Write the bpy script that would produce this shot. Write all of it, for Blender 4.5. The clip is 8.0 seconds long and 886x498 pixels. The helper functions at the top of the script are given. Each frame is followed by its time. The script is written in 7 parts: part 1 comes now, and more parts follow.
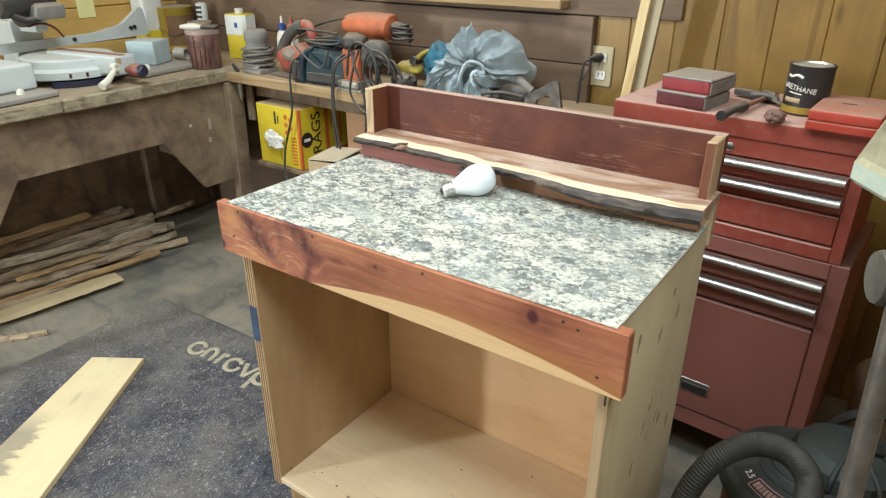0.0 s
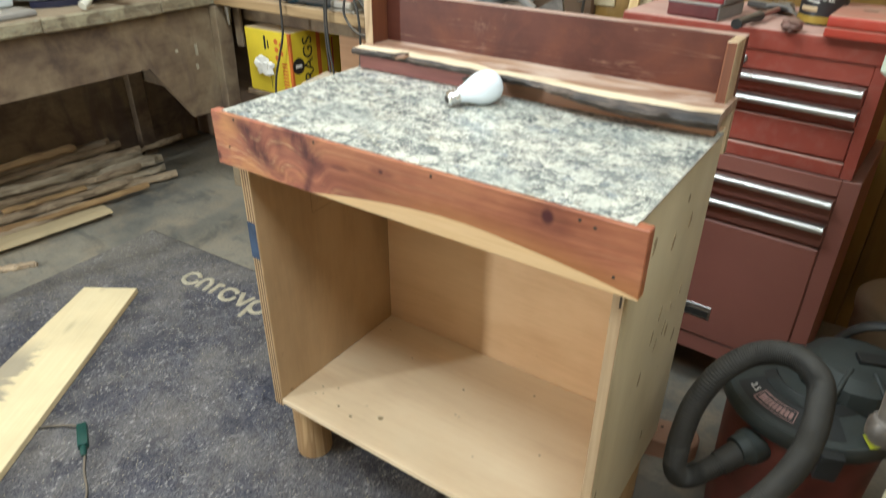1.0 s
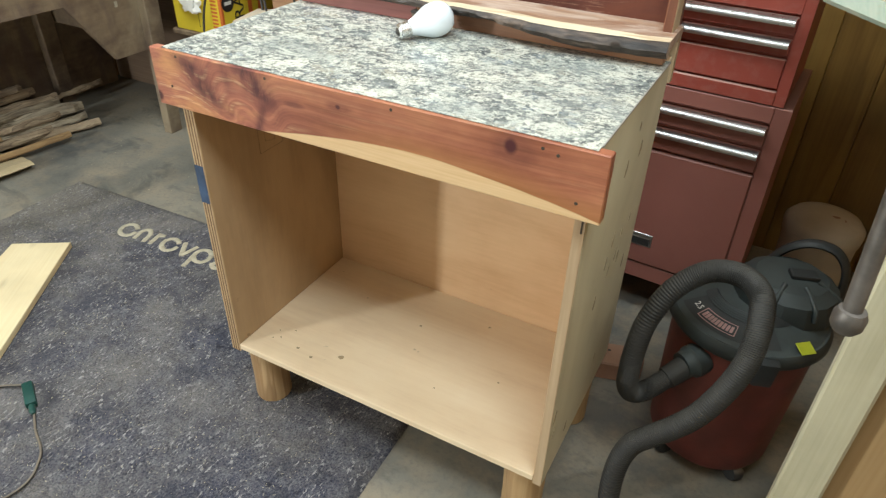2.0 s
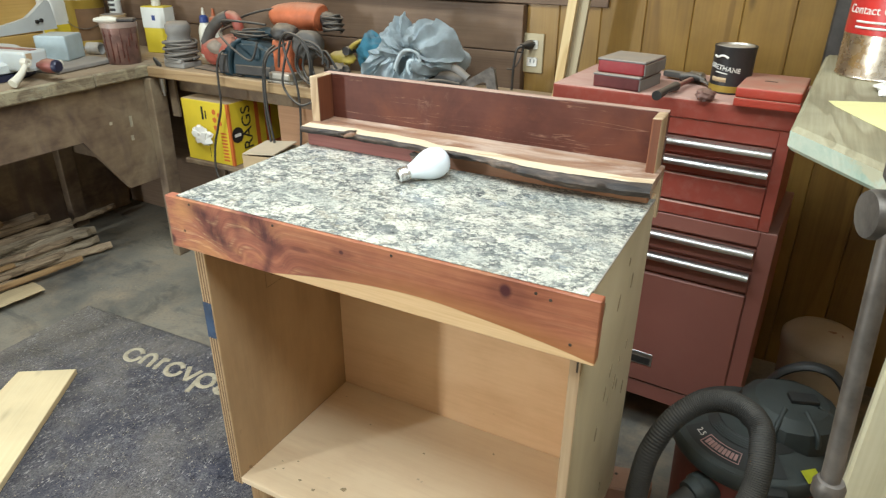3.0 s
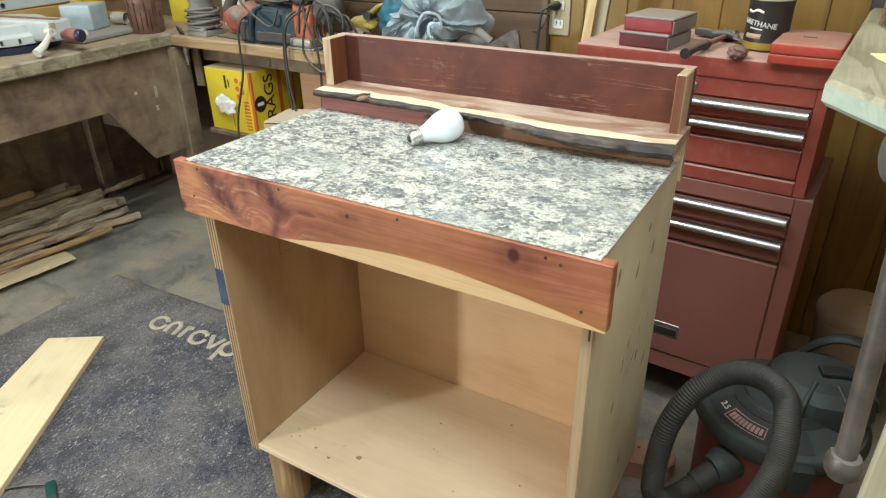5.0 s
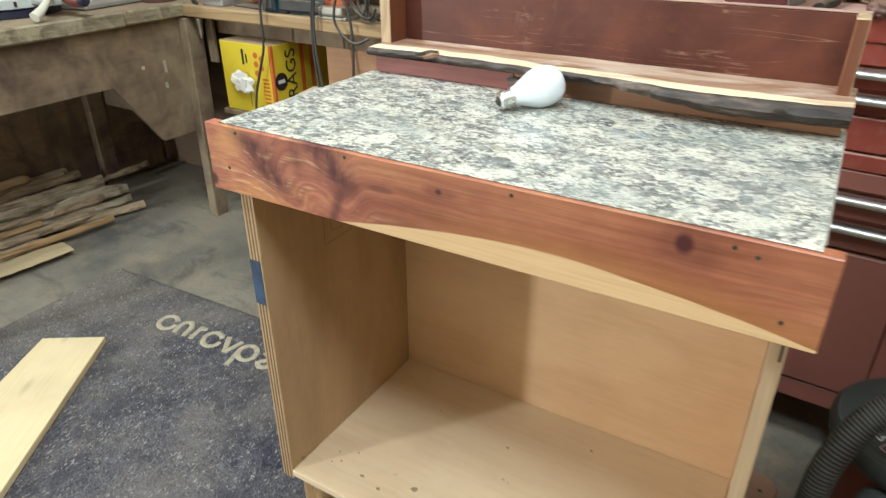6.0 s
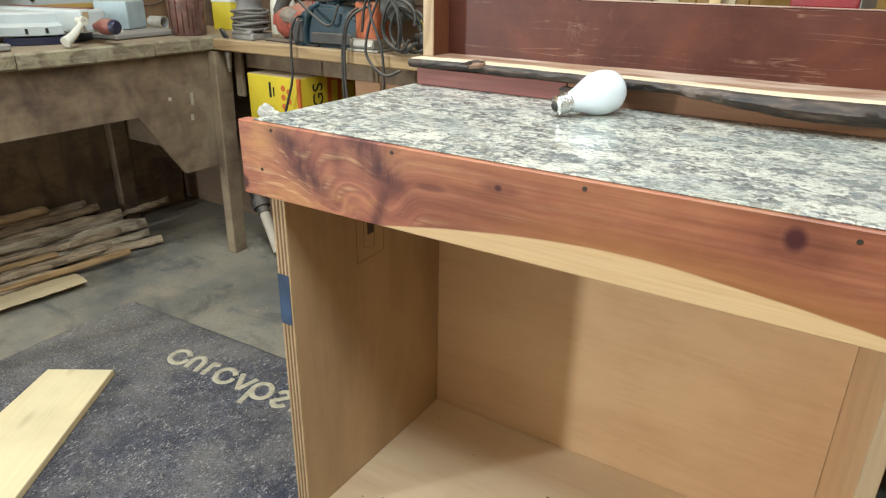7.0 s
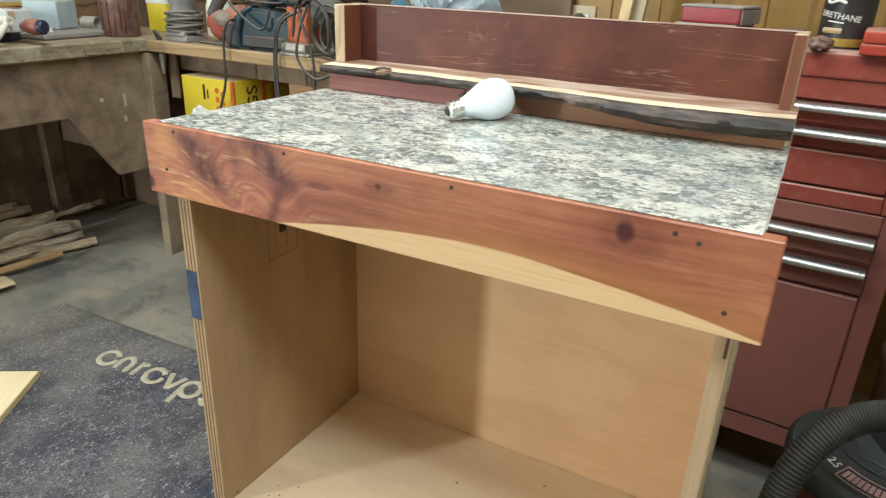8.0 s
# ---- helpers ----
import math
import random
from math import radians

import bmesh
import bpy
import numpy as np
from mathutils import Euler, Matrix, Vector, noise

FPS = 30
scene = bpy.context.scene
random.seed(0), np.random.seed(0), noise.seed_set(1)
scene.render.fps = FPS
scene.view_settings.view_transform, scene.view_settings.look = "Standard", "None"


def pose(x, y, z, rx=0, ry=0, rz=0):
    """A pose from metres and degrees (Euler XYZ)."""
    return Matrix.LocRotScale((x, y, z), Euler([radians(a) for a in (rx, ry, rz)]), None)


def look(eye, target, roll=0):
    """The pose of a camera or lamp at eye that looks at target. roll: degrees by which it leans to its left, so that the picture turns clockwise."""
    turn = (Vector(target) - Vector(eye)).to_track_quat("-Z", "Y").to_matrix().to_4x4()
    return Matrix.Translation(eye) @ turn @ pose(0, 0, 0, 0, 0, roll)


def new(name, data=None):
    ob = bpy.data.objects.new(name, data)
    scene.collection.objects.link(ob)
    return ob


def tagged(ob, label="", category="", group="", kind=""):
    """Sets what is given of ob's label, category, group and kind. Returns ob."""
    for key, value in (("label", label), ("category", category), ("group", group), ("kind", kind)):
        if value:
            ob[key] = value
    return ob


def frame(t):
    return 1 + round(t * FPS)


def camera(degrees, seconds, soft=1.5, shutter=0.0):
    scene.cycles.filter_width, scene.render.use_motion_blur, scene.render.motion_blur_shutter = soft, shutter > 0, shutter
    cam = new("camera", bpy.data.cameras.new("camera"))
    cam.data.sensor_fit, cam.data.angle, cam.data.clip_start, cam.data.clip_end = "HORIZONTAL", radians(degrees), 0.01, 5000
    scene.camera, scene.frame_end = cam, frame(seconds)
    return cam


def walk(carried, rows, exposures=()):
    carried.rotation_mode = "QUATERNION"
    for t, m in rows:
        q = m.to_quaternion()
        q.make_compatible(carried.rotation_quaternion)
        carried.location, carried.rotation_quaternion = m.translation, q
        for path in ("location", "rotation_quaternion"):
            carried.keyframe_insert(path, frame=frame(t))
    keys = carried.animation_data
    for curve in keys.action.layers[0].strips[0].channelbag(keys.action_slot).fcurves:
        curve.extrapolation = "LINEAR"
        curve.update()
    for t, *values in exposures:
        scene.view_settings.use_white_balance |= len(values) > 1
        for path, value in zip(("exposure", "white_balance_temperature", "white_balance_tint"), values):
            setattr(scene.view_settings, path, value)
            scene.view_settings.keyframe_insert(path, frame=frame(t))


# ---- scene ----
cam = camera(67.7, 8.0, soft=1.25, shutter=0.3)
PATH = [
    (0, (0.998, -0.686, 1.284), (-0.048, 0.79, 0.432), 0.0),
    (0.5, (0.992, -0.683, 1.273), (-0.044, 0.8, 0.42), -0.1),
    (0.8, (0.986, -0.688, 1.234), (-0.031, 0.771, 0.32), -0.1),
    (1, (0.973, -0.699, 1.211), (-0.005, 0.736, 0.218), 0.4),
    (1.2, (0.963, -0.719, 1.187), (0.038, 0.688, 0.108), 0.4),
    (2.3, (0.945, -0.735, 1.223), (0.217, 0.747, 0.095), 1.2),
    (2.5, (0.951, -0.73, 1.252), (0.202, 0.832, 0.253), 1.2),
    (2.7, (0.95, -0.733, 1.266), (0.164, 0.871, 0.367), 0.9),
    (3, (0.953, -0.736, 1.269), (0.106, 0.856, 0.404), 0.3),
    (3.5, (0.967, -0.733, 1.26), (0.055, 0.813, 0.379), 0.3),
    (4, (0.978, -0.721, 1.257), (0.045, 0.795, 0.346), -0.1),
    (4.2, (0.980, -0.710, 1.255), (0.045, 0.800, 0.335), -0.5),
    (5.3, (0.963, -0.68, 1.237), (0.055, 0.824, 0.281), -1.5),
    (5.5, (0.912, -0.66, 1.23), (0.02, 0.832, 0.241), -1.7),
    (5.8, (0.804, -0.618, 1.165), (-0.078, 0.877, 0.17), -1.2),
    (6, (0.748, -0.599, 1.119), (-0.161, 0.918, 0.184), -0.1),
    (6.5, (0.677, -0.579, 1.035), (-0.293, 0.976, 0.235), 0.3),
    (7, (0.68, -0.58, 1.027), (-0.297, 0.983, 0.25), 0.9),
    (7.5, (0.735, -0.576, 1.028), (-0.211, 1.012, 0.265), 1.4),
    (8, (0.78, -0.585, 1.041), (-0.09, 1.045, 0.277), 2.2),
]
walk(cam, [(t, look(eye, target, roll)) for t, eye, target, roll in PATH])

# ---------------------------------------------------------------- light
world = bpy.data.worlds.new("world")
scene.world = world
world.use_nodes = True
world.node_tree.nodes["Background"].inputs[0].default_value = (0.9, 0.95, 1.0, 1)
world.node_tree.nodes["Background"].inputs[1].default_value = 0.05


def area_lamp(name, eye, target, width, height, watts, colour):
    data = bpy.data.lights.new(name, "AREA")
    data.shape, data.size, data.size_y, data.energy, data.color = "RECTANGLE", width, height, watts, colour
    ob = new(name, data)
    ob.matrix_world = look(eye, target)
    return ob


# lamp added at a made-up wall opening, and two tube lamps under the ceiling
area_lamp("added_side_light", (-1.938, -2.642, 1.25), (0.512, 0.358, 0.5), 0.161, 0.8, 51, (0.915, 1.0, 1.03))
area_lamp("tube_lamp_light", (-0.3, 0.1, 2.36), (-0.3, 0.1, 0), 1.3, 0.5, 28.3, (0.89, 1.0, 1.04))
area_lamp("tube_lamp_light", (1.3, -0.7, 2.36), (1.3, -0.7, 0), 1.3, 0.5, 28.0, (0.89, 1.0, 1.04))
scene.view_settings.exposure = 0.45
# ---------------------------------------------------------------- materials
def nodes_of(name):
    m = bpy.data.materials.new(name)
    m.use_nodes = True
    return m, m.node_tree, m.node_tree.nodes["Principled BSDF"]


def add(tree, kind, **values):
    n = tree.nodes.new(kind)
    for key, value in values.items():
        if key in n.inputs:
            n.inputs[key].default_value = value
    return n


def coords(tree, scale=(1, 1, 1), rot=(0, 0, 0), shift=None):
    tc, mp = tree.nodes.new("ShaderNodeTexCoord"), tree.nodes.new("ShaderNodeMapping")
    mp.inputs["Scale"].default_value = scale
    mp.inputs["Rotation"].default_value = [radians(a) for a in rot]
    tree.links.new(tc.outputs["Object"], mp.inputs["Vector"])
    if shift:
        info, mul = tree.nodes.new("ShaderNodeObjectInfo"), tree.nodes.new("ShaderNodeMath")
        mul.operation, mul.inputs[1].default_value = "MULTIPLY", shift
        tree.links.new(info.outputs["Random"], mul.inputs[0])
        tree.links.new(mul.outputs[0], mp.inputs["Location"])
    return mp.outputs["Vector"]


def noise_tex(tree, vec, scale, detail=4.0, rough=0.55, distort=0.0):
    n = add(tree, "ShaderNodeTexNoise", Scale=scale, Detail=detail, Roughness=rough, Distortion=distort)
    tree.links.new(vec, n.inputs["Vector"])
    return n.outputs["Fac"]


def ramp(tree, fac, stops, interp="LINEAR"):
    n = tree.nodes.new("ShaderNodeValToRGB")
    n.color_ramp.interpolation = interp
    while len(n.color_ramp.elements) < len(stops):
        n.color_ramp.elements.new(0.5)
    for e, (p, c) in zip(n.color_ramp.elements, stops):
        e.position = p
        e.color = (*c, 1) if len(c) == 3 else c
    tree.links.new(fac, n.inputs["Fac"])
    return n.outputs["Color"]


def mix(tree, fac, a, b, blend="MIX"):
    n = tree.nodes.new("ShaderNodeMix")
    n.data_type, n.blend_type = "RGBA", blend
    for value, sock in ((fac, n.inputs["Factor"]), (a, n.inputs["A"]), (b, n.inputs["B"])):
        put_in(tree, value, sock)
    return n.outputs["Result"]


def put_in(tree, value, sock):
    if isinstance(value, (int, float)):
        sock.default_value = value
    elif isinstance(value, tuple):
        sock.default_value = (*value, 1) if len(value) == 3 else value
    else:
        tree.links.new(value, sock)


def math_node(tree, op, a, b=0.0, clamp=False):
    n = tree.nodes.new("ShaderNodeMath")
    n.operation, n.use_clamp = op, clamp
    put_in(tree, a, n.inputs[0])
    put_in(tree, b, n.inputs[1])
    return n.outputs[0]


def bump(tree, bsdf, height, strength, distance=0.002):
    n = add(tree, "ShaderNodeBump", Strength=strength, Distance=distance)
    tree.links.new(height, n.inputs["Height"])
    tree.links.new(n.outputs["Normal"], bsdf.inputs["Normal"])


def upward(tree, low=0.35, high=0.9):
    """How far a surface faces up, where dust settles."""
    g, s = tree.nodes.new("ShaderNodeNewGeometry"), tree.nodes.new("ShaderNodeSeparateXYZ")
    tree.links.new(g.outputs["Normal"], s.inputs[0])
    r = tree.nodes.new("ShaderNodeMapRange")
    r.inputs["From Min"].default_value, r.inputs["From Max"].default_value = low, high
    tree.links.new(s.outputs["Z"], r.inputs["Value"])
    return r.outputs["Result"]


DUST = (0.42, 0.33, 0.235)


def plain(name, colour, rough=0.5, metal=0.0, vary=0.25, scale=14.0, dust=0.0, relief=0.15, dust_colour=DUST):
    """Paint, plastic, rubber or metal with mottling, fine relief and settled dust."""
    m, t, b = nodes_of(name)
    v = coords(t, shift=7.0)
    big, fine = noise_tex(t, v, scale, 5), noise_tex(t, v, scale * 9, 4)
    dark = tuple(c * (1 - vary) for c in colour)
    light = tuple(min(1, c * (1 + vary * 0.6)) for c in colour)
    col = mix(t, ramp(t, big, [(0.3, (0, 0, 0)), (0.7, (1, 1, 1))]), dark, light)
    if dust:
        cover = ramp(t, noise_tex(t, v, scale * 1.7, 6, 0.65), [(0.3, (0.45,) * 3), (0.68, (1, 1, 1))])
        fac = math_node(t, "MULTIPLY", cover, math_node(t, "MULTIPLY", upward(t), dust), True)
        thin = math_node(t, "MULTIPLY", ramp(t, fine, [(0.48, (0, 0, 0)), (0.75, (1, 1, 1))]), 0.1 * dust)
        fac = math_node(t, "MAXIMUM", fac, thin)
        col = mix(t, fac, col, dust_colour)
        put_in(t, math_node(t, "ADD", math_node(t, "MULTIPLY", fac, 0.9 - rough), rough), b.inputs["Roughness"])
        if metal:
            put_in(t, math_node(t, "SUBTRACT", metal, math_node(t, "MULTIPLY", fac, metal), True), b.inputs["Metallic"])
    else:
        put_in(t, ramp(t, fine, [(0.3, (max(0, rough - 0.08),) * 3), (0.7, (min(1, rough + 0.1),) * 3)]), b.inputs["Roughness"])
        b.inputs["Metallic"].default_value = metal
    put_in(t, col, b.inputs["Base Color"])
    bump(t, b, fine, relief)
    return m


def wood(name, light, mid, dark, along="x", rough=0.6, grain=1.0, rings=1.0, dust=0.0, stain=0.0, knots=0.0, gloss=0.0, shift=9.0):
    """Sawn wood whose grain runs along one axis of the object, with fibres, broad figure, stains and knots."""
    m, t, b = nodes_of(name)
    long, wide = 1.3 * rings, 16.0 * rings
    s = {"x": (long, wide, wide), "y": (wide, long, wide), "z": (wide, wide, long)}[along]
    v = coords(t, s, shift=shift)
    figure = noise_tex(t, v, 1.0, 3, 0.5, 0.7)
    bands = math_node(t, "FRACT", math_node(t, "MULTIPLY", figure, 5.0 * grain))
    bands = ramp(t, bands, [(0.0, (0.35,) * 3), (0.55, (0.55,) * 3), (0.9, (1,) * 3), (1.0, (0.35,) * 3)])
    f = {"x": (4, 160, 160), "y": (160, 4, 160), "z": (160, 160, 4)}[along]
    fibre = noise_tex(t, coords(t, f, shift=shift), 1.0, 4, 0.6)
    tone = math_node(t, "ADD", math_node(t, "MULTIPLY", bands, 0.55), math_node(t, "MULTIPLY", fibre, 0.5))
    col = ramp(t, tone, [(0.28, light), (0.55, mid), (0.95, dark)])
    obj = coords(t, shift=shift)
    if knots:
        vor = add(t, "ShaderNodeTexVoronoi", Scale=1.0)
        k = {"x": (3, 9, 9), "y": (9, 3, 9), "z": (9, 9, 3)}[along]
        t.links.new(coords(t, k, shift=shift), vor.inputs["Vector"])
        kn = ramp(t, vor.outputs["Distance"], [(0.03, (1,) * 3), (0.13, (0,) * 3)])
        col = mix(t, math_node(t, "MULTIPLY", kn, knots), col, tuple(c * 0.3 for c in dark))
    if stain:
        st = ramp(t, noise_tex(t, obj, 5.0, 5, 0.6), [(0.42, (0,) * 3), (0.7, (1,) * 3)])
        col = mix(t, math_node(t, "MULTIPLY", st, stain), col, tuple(c * 0.45 for c in mid))
    r = rough
    if dust:
        cover = ramp(t, noise_tex(t, obj, 9.0, 6, 0.65), [(0.3, (0.35,) * 3), (0.7, (1,) * 3)])
        fac = math_node(t, "MULTIPLY", cover, math_node(t, "MULTIPLY", upward(t), dust), True)
        col = mix(t, fac, col, DUST)
    put_in(t, ramp(t, fibre, [(0.3, (max(0.05, r - 0.1 - gloss),) * 3), (0.7, (min(1, r + 0.1),) * 3)]), b.inputs["Roughness"])
    put_in(t, col, b.inputs["Base Color"])
    bump(t, b, tone, 0.25, 0.0015)
    return m


def plywood(name, light, mid, dark, along="z", rough=0.55):
    """Rotary-cut veneer: soft broad figure, faint flecks, low contrast."""
    m, t, b = nodes_of(name)
    a, c = 1.1, 4.0
    s = {"x": (a, c, c), "y": (c, a, c), "z": (c, c, a)}[along]
    fig = noise_tex(t, coords(t, s, shift=5.0), 1.0, 5, 0.55, 1.6)
    f = {"x": (9, 110, 110), "y": (110, 9, 110), "z": (110, 110, 9)}[along]
    fleck = noise_tex(t, coords(t, f), 1.0, 4, 0.65)
    blot = noise_tex(t, coords(t), 6.0, 5, 0.6)
    tone = math_node(t, "ADD", math_node(t, "MULTIPLY", fig, 0.5), math_node(t, "ADD", math_node(t, "MULTIPLY", fleck, 0.22), math_node(t, "MULTIPLY", blot, 0.28)))
    col = ramp(t, tone, [(0.36, dark), (0.5, mid), (0.64, light)])
    specks = ramp(t, noise_tex(t, coords(t), 34, 2, 0.5), [(0.76, (0,) * 3), (0.8, (0.5,) * 3)])
    col = mix(t, specks, col, tuple(k * 0.4 for k in dark))
    put_in(t, col, b.inputs["Base Color"])
    put_in(t, ramp(t, fleck, [(0.3, (rough - 0.1,) * 3), (0.7, (rough + 0.12,) * 3)]), b.inputs["Roughness"])
    bump(t, b, fleck, 0.12, 0.0008)
    return m


def granite_laminate():
    """Laminate printed as granite: a mottled grey ground, ragged cream flakes of two sizes, charcoal clusters, fine specks, tan and blue-grey stains."""
    m, t, b = nodes_of("granite_laminate")
    v = coords(t)
    warp = add(t, "ShaderNodeTexNoise", Scale=60.0, Detail=6.0, Roughness=0.72)
    t.links.new(v, warp.inputs["Vector"])
    fine, grit = noise_tex(t, v, 260, 5, 0.75), noise_tex(t, v, 520, 3, 0.7)
    flow = noise_tex(t, coords(t, (0.75, 1.0, 1), (0, 0, 35)), 9.0, 4, 0.6, 0.9)
    mottle = noise_tex(t, coords(t, (0.9, 1.05, 1), (0, 0, 12)), 33.0, 9, 0.75, 0.8)
    tone = math_node(t, "ADD", math_node(t, "MULTIPLY", mottle, 0.62), math_node(t, "MULTIPLY", flow, 0.2))
    tone = math_node(t, "ADD", tone, math_node(t, "MULTIPLY", fine, 0.18))
    col = ramp(t, tone, [(0.39, (0.07, 0.075, 0.078)), (0.44, (0.165, 0.175, 0.168)), (0.48, (0.27, 0.285, 0.26)), (0.52, (0.37, 0.385, 0.342)), (0.57, (0.48, 0.49, 0.425)), (0.63, (0.62, 0.62, 0.53))])

    def cells(scale, much, turn, channel, low, colour, strength, keep):
        """Ragged flakes: one cell in so many takes a colour, rubbed through by fine grain."""
        cell = add(t, "ShaderNodeTexVoronoi", Scale=scale, Randomness=1.0)
        t.links.new(mix(t, much, coords(t, (0.85, 1.2, 1), (0, 0, turn)), warp.outputs["Color"]), cell.inputs["Vector"])
        one = t.nodes.new("ShaderNodeSeparateColor")
        t.links.new(cell.outputs["Color"], one.inputs[0])
        pick = ramp(t, one.outputs[channel], [(low, (0,) * 3), (low + 0.02, (strength,) * 3)])
        worn = ramp(t, fine, [(keep, (0.12,) * 3), (keep + 0.09, (1,) * 3)])
        return mix(t, math_node(t, "MULTIPLY", pick, worn), col, colour)

    col = cells(92.0, 0.05, 20, 0, 0.66, (0.15, 0.16, 0.16), 0.75, 0.39)
    col = cells(70.0, 0.06, -15, 1, 0.66, (0.64, 0.62, 0.53), 0.85, 0.38)
    col = cells(37.0, 0.075, 8, 2, 0.76, (0.19, 0.205, 0.205), 0.7, 0.39)
    col = cells(31.0, 0.075, -30, 0, 0.79, (0.72, 0.70, 0.59), 0.88, 0.37)
    col = cells(46.0, 0.07, 44, 1, 0.91, (0.38, 0.33, 0.23), 0.5, 0.40)
    col = cells(52.0, 0.07, 70, 2, 0.94, (0.23, 0.29, 0.34), 0.55, 0.40)
    col = cells(190.0, 0.03, 5, 1, 0.74, (0.09, 0.095, 0.095), 0.7, 0.40)
    col = cells(170.0, 0.03, -50, 2, 0.74, (0.70, 0.69, 0.59), 0.8, 0.38)
    drift = ramp(t, noise_tex(t, coords(t, (0.9, 1.1, 1), (0, 0, 140)), 11.0, 5, 0.65, 0.6), [(0.5, (0,) * 3), (0.64, (0.45,) * 3)])
    col = mix(t, drift, col, (0.33, 0.36, 0.335))
    dark = ramp(t, noise_tex(t, coords(t, (0.8, 1.1, 1), (0, 0, 100)), 30.0, 8, 0.76, 0.9), [(0.585, (0,) * 3), (0.635, (0.65,) * 3)])
    col = mix(t, dark, col, (0.1, 0.107, 0.112))
    veins = ramp(t, noise_tex(t, coords(t, (0.7, 1.1, 1), (0, 0, 55)), 46.0, 7, 0.7, 1.0), [(0.488, (0,) * 3), (0.5, (0.9,) * 3), (0.512, (0,) * 3)])
    col = mix(t, math_node(t, "MULTIPLY", veins, ramp(t, fine, [(0.42, (0,) * 3), (0.55, (1,) * 3)])), col, (0.035, 0.036, 0.04))
    cracks = ramp(t, noise_tex(t, coords(t, (0.9, 1.1, 1), (0, 0, 20)), 24.0, 6, 0.72, 1.2), [(0.490, (0,) * 3), (0.5, (0.8,) * 3), (0.510, (0,) * 3)])
    col = mix(t, math_node(t, "MULTIPLY", cracks, ramp(t, mottle, [(0.42, (1,) * 3), (0.6, (0.15,) * 3)])), col, (0.045, 0.047, 0.052))
    col = mix(t, ramp(t, grit, [(0.62, (0,) * 3), (0.70, (0.6,) * 3)]), col, (0.06, 0.06, 0.06))
    put_in(t, col, b.inputs["Base Color"])
    put_in(t, ramp(t, noise_tex(t, v, 60, 3), [(0.3, (0.15,) * 3), (0.7, (0.27,) * 3)]), b.inputs["Roughness"])
    bump(t, b, noise_tex(t, v, 500, 2), 0.06, 0.0005)
    return m


def spattered_edge():
    """Bench nosing: grey-brown wood under chipped cream and green-grey paint, glue drips and dark dirt."""
    m, t, b = nodes_of("spattered_bench_edge")
    v = coords(t, shift=9.0)
    grain = noise_tex(t, coords(t, (120, 5, 120), shift=9.0), 1.0, 4, 0.6)
    col = ramp(t, grain, [(0.3, (0.13, 0.10, 0.065)), (0.6, (0.25, 0.2, 0.13)), (0.8, (0.36, 0.3, 0.2))])
    paint = noise_tex(t, coords(t, (1, 0.55, 1), shift=9.0), 26.0, 7, 0.7, 0.7)
    col = mix(t, ramp(t, paint, [(0.44, (0,) * 3), (0.6, (0.75,) * 3)]), col, (0.42, 0.375, 0.245))
    col = mix(t, ramp(t, noise_tex(t, coords(t, (1, 0.7, 1), (20, 0, 40), 5.0), 34.0, 6, 0.7, 0.6), [(0.56, (0,) * 3), (0.66, (0.6,) * 3)]), col, (0.34, 0.345, 0.26))
    col = mix(t, ramp(t, noise_tex(t, v, 45.0, 6, 0.72), [(0.6, (0,) * 3), (0.66, (0.7,) * 3)]), col, (0.075, 0.06, 0.042))
    put_in(t, col, b.inputs["Base Color"])
    b.inputs["Roughness"].default_value = 0.75
    bump(t, b, math_node(t, "ADD", paint, grain), 0.5, 0.003)
    return m


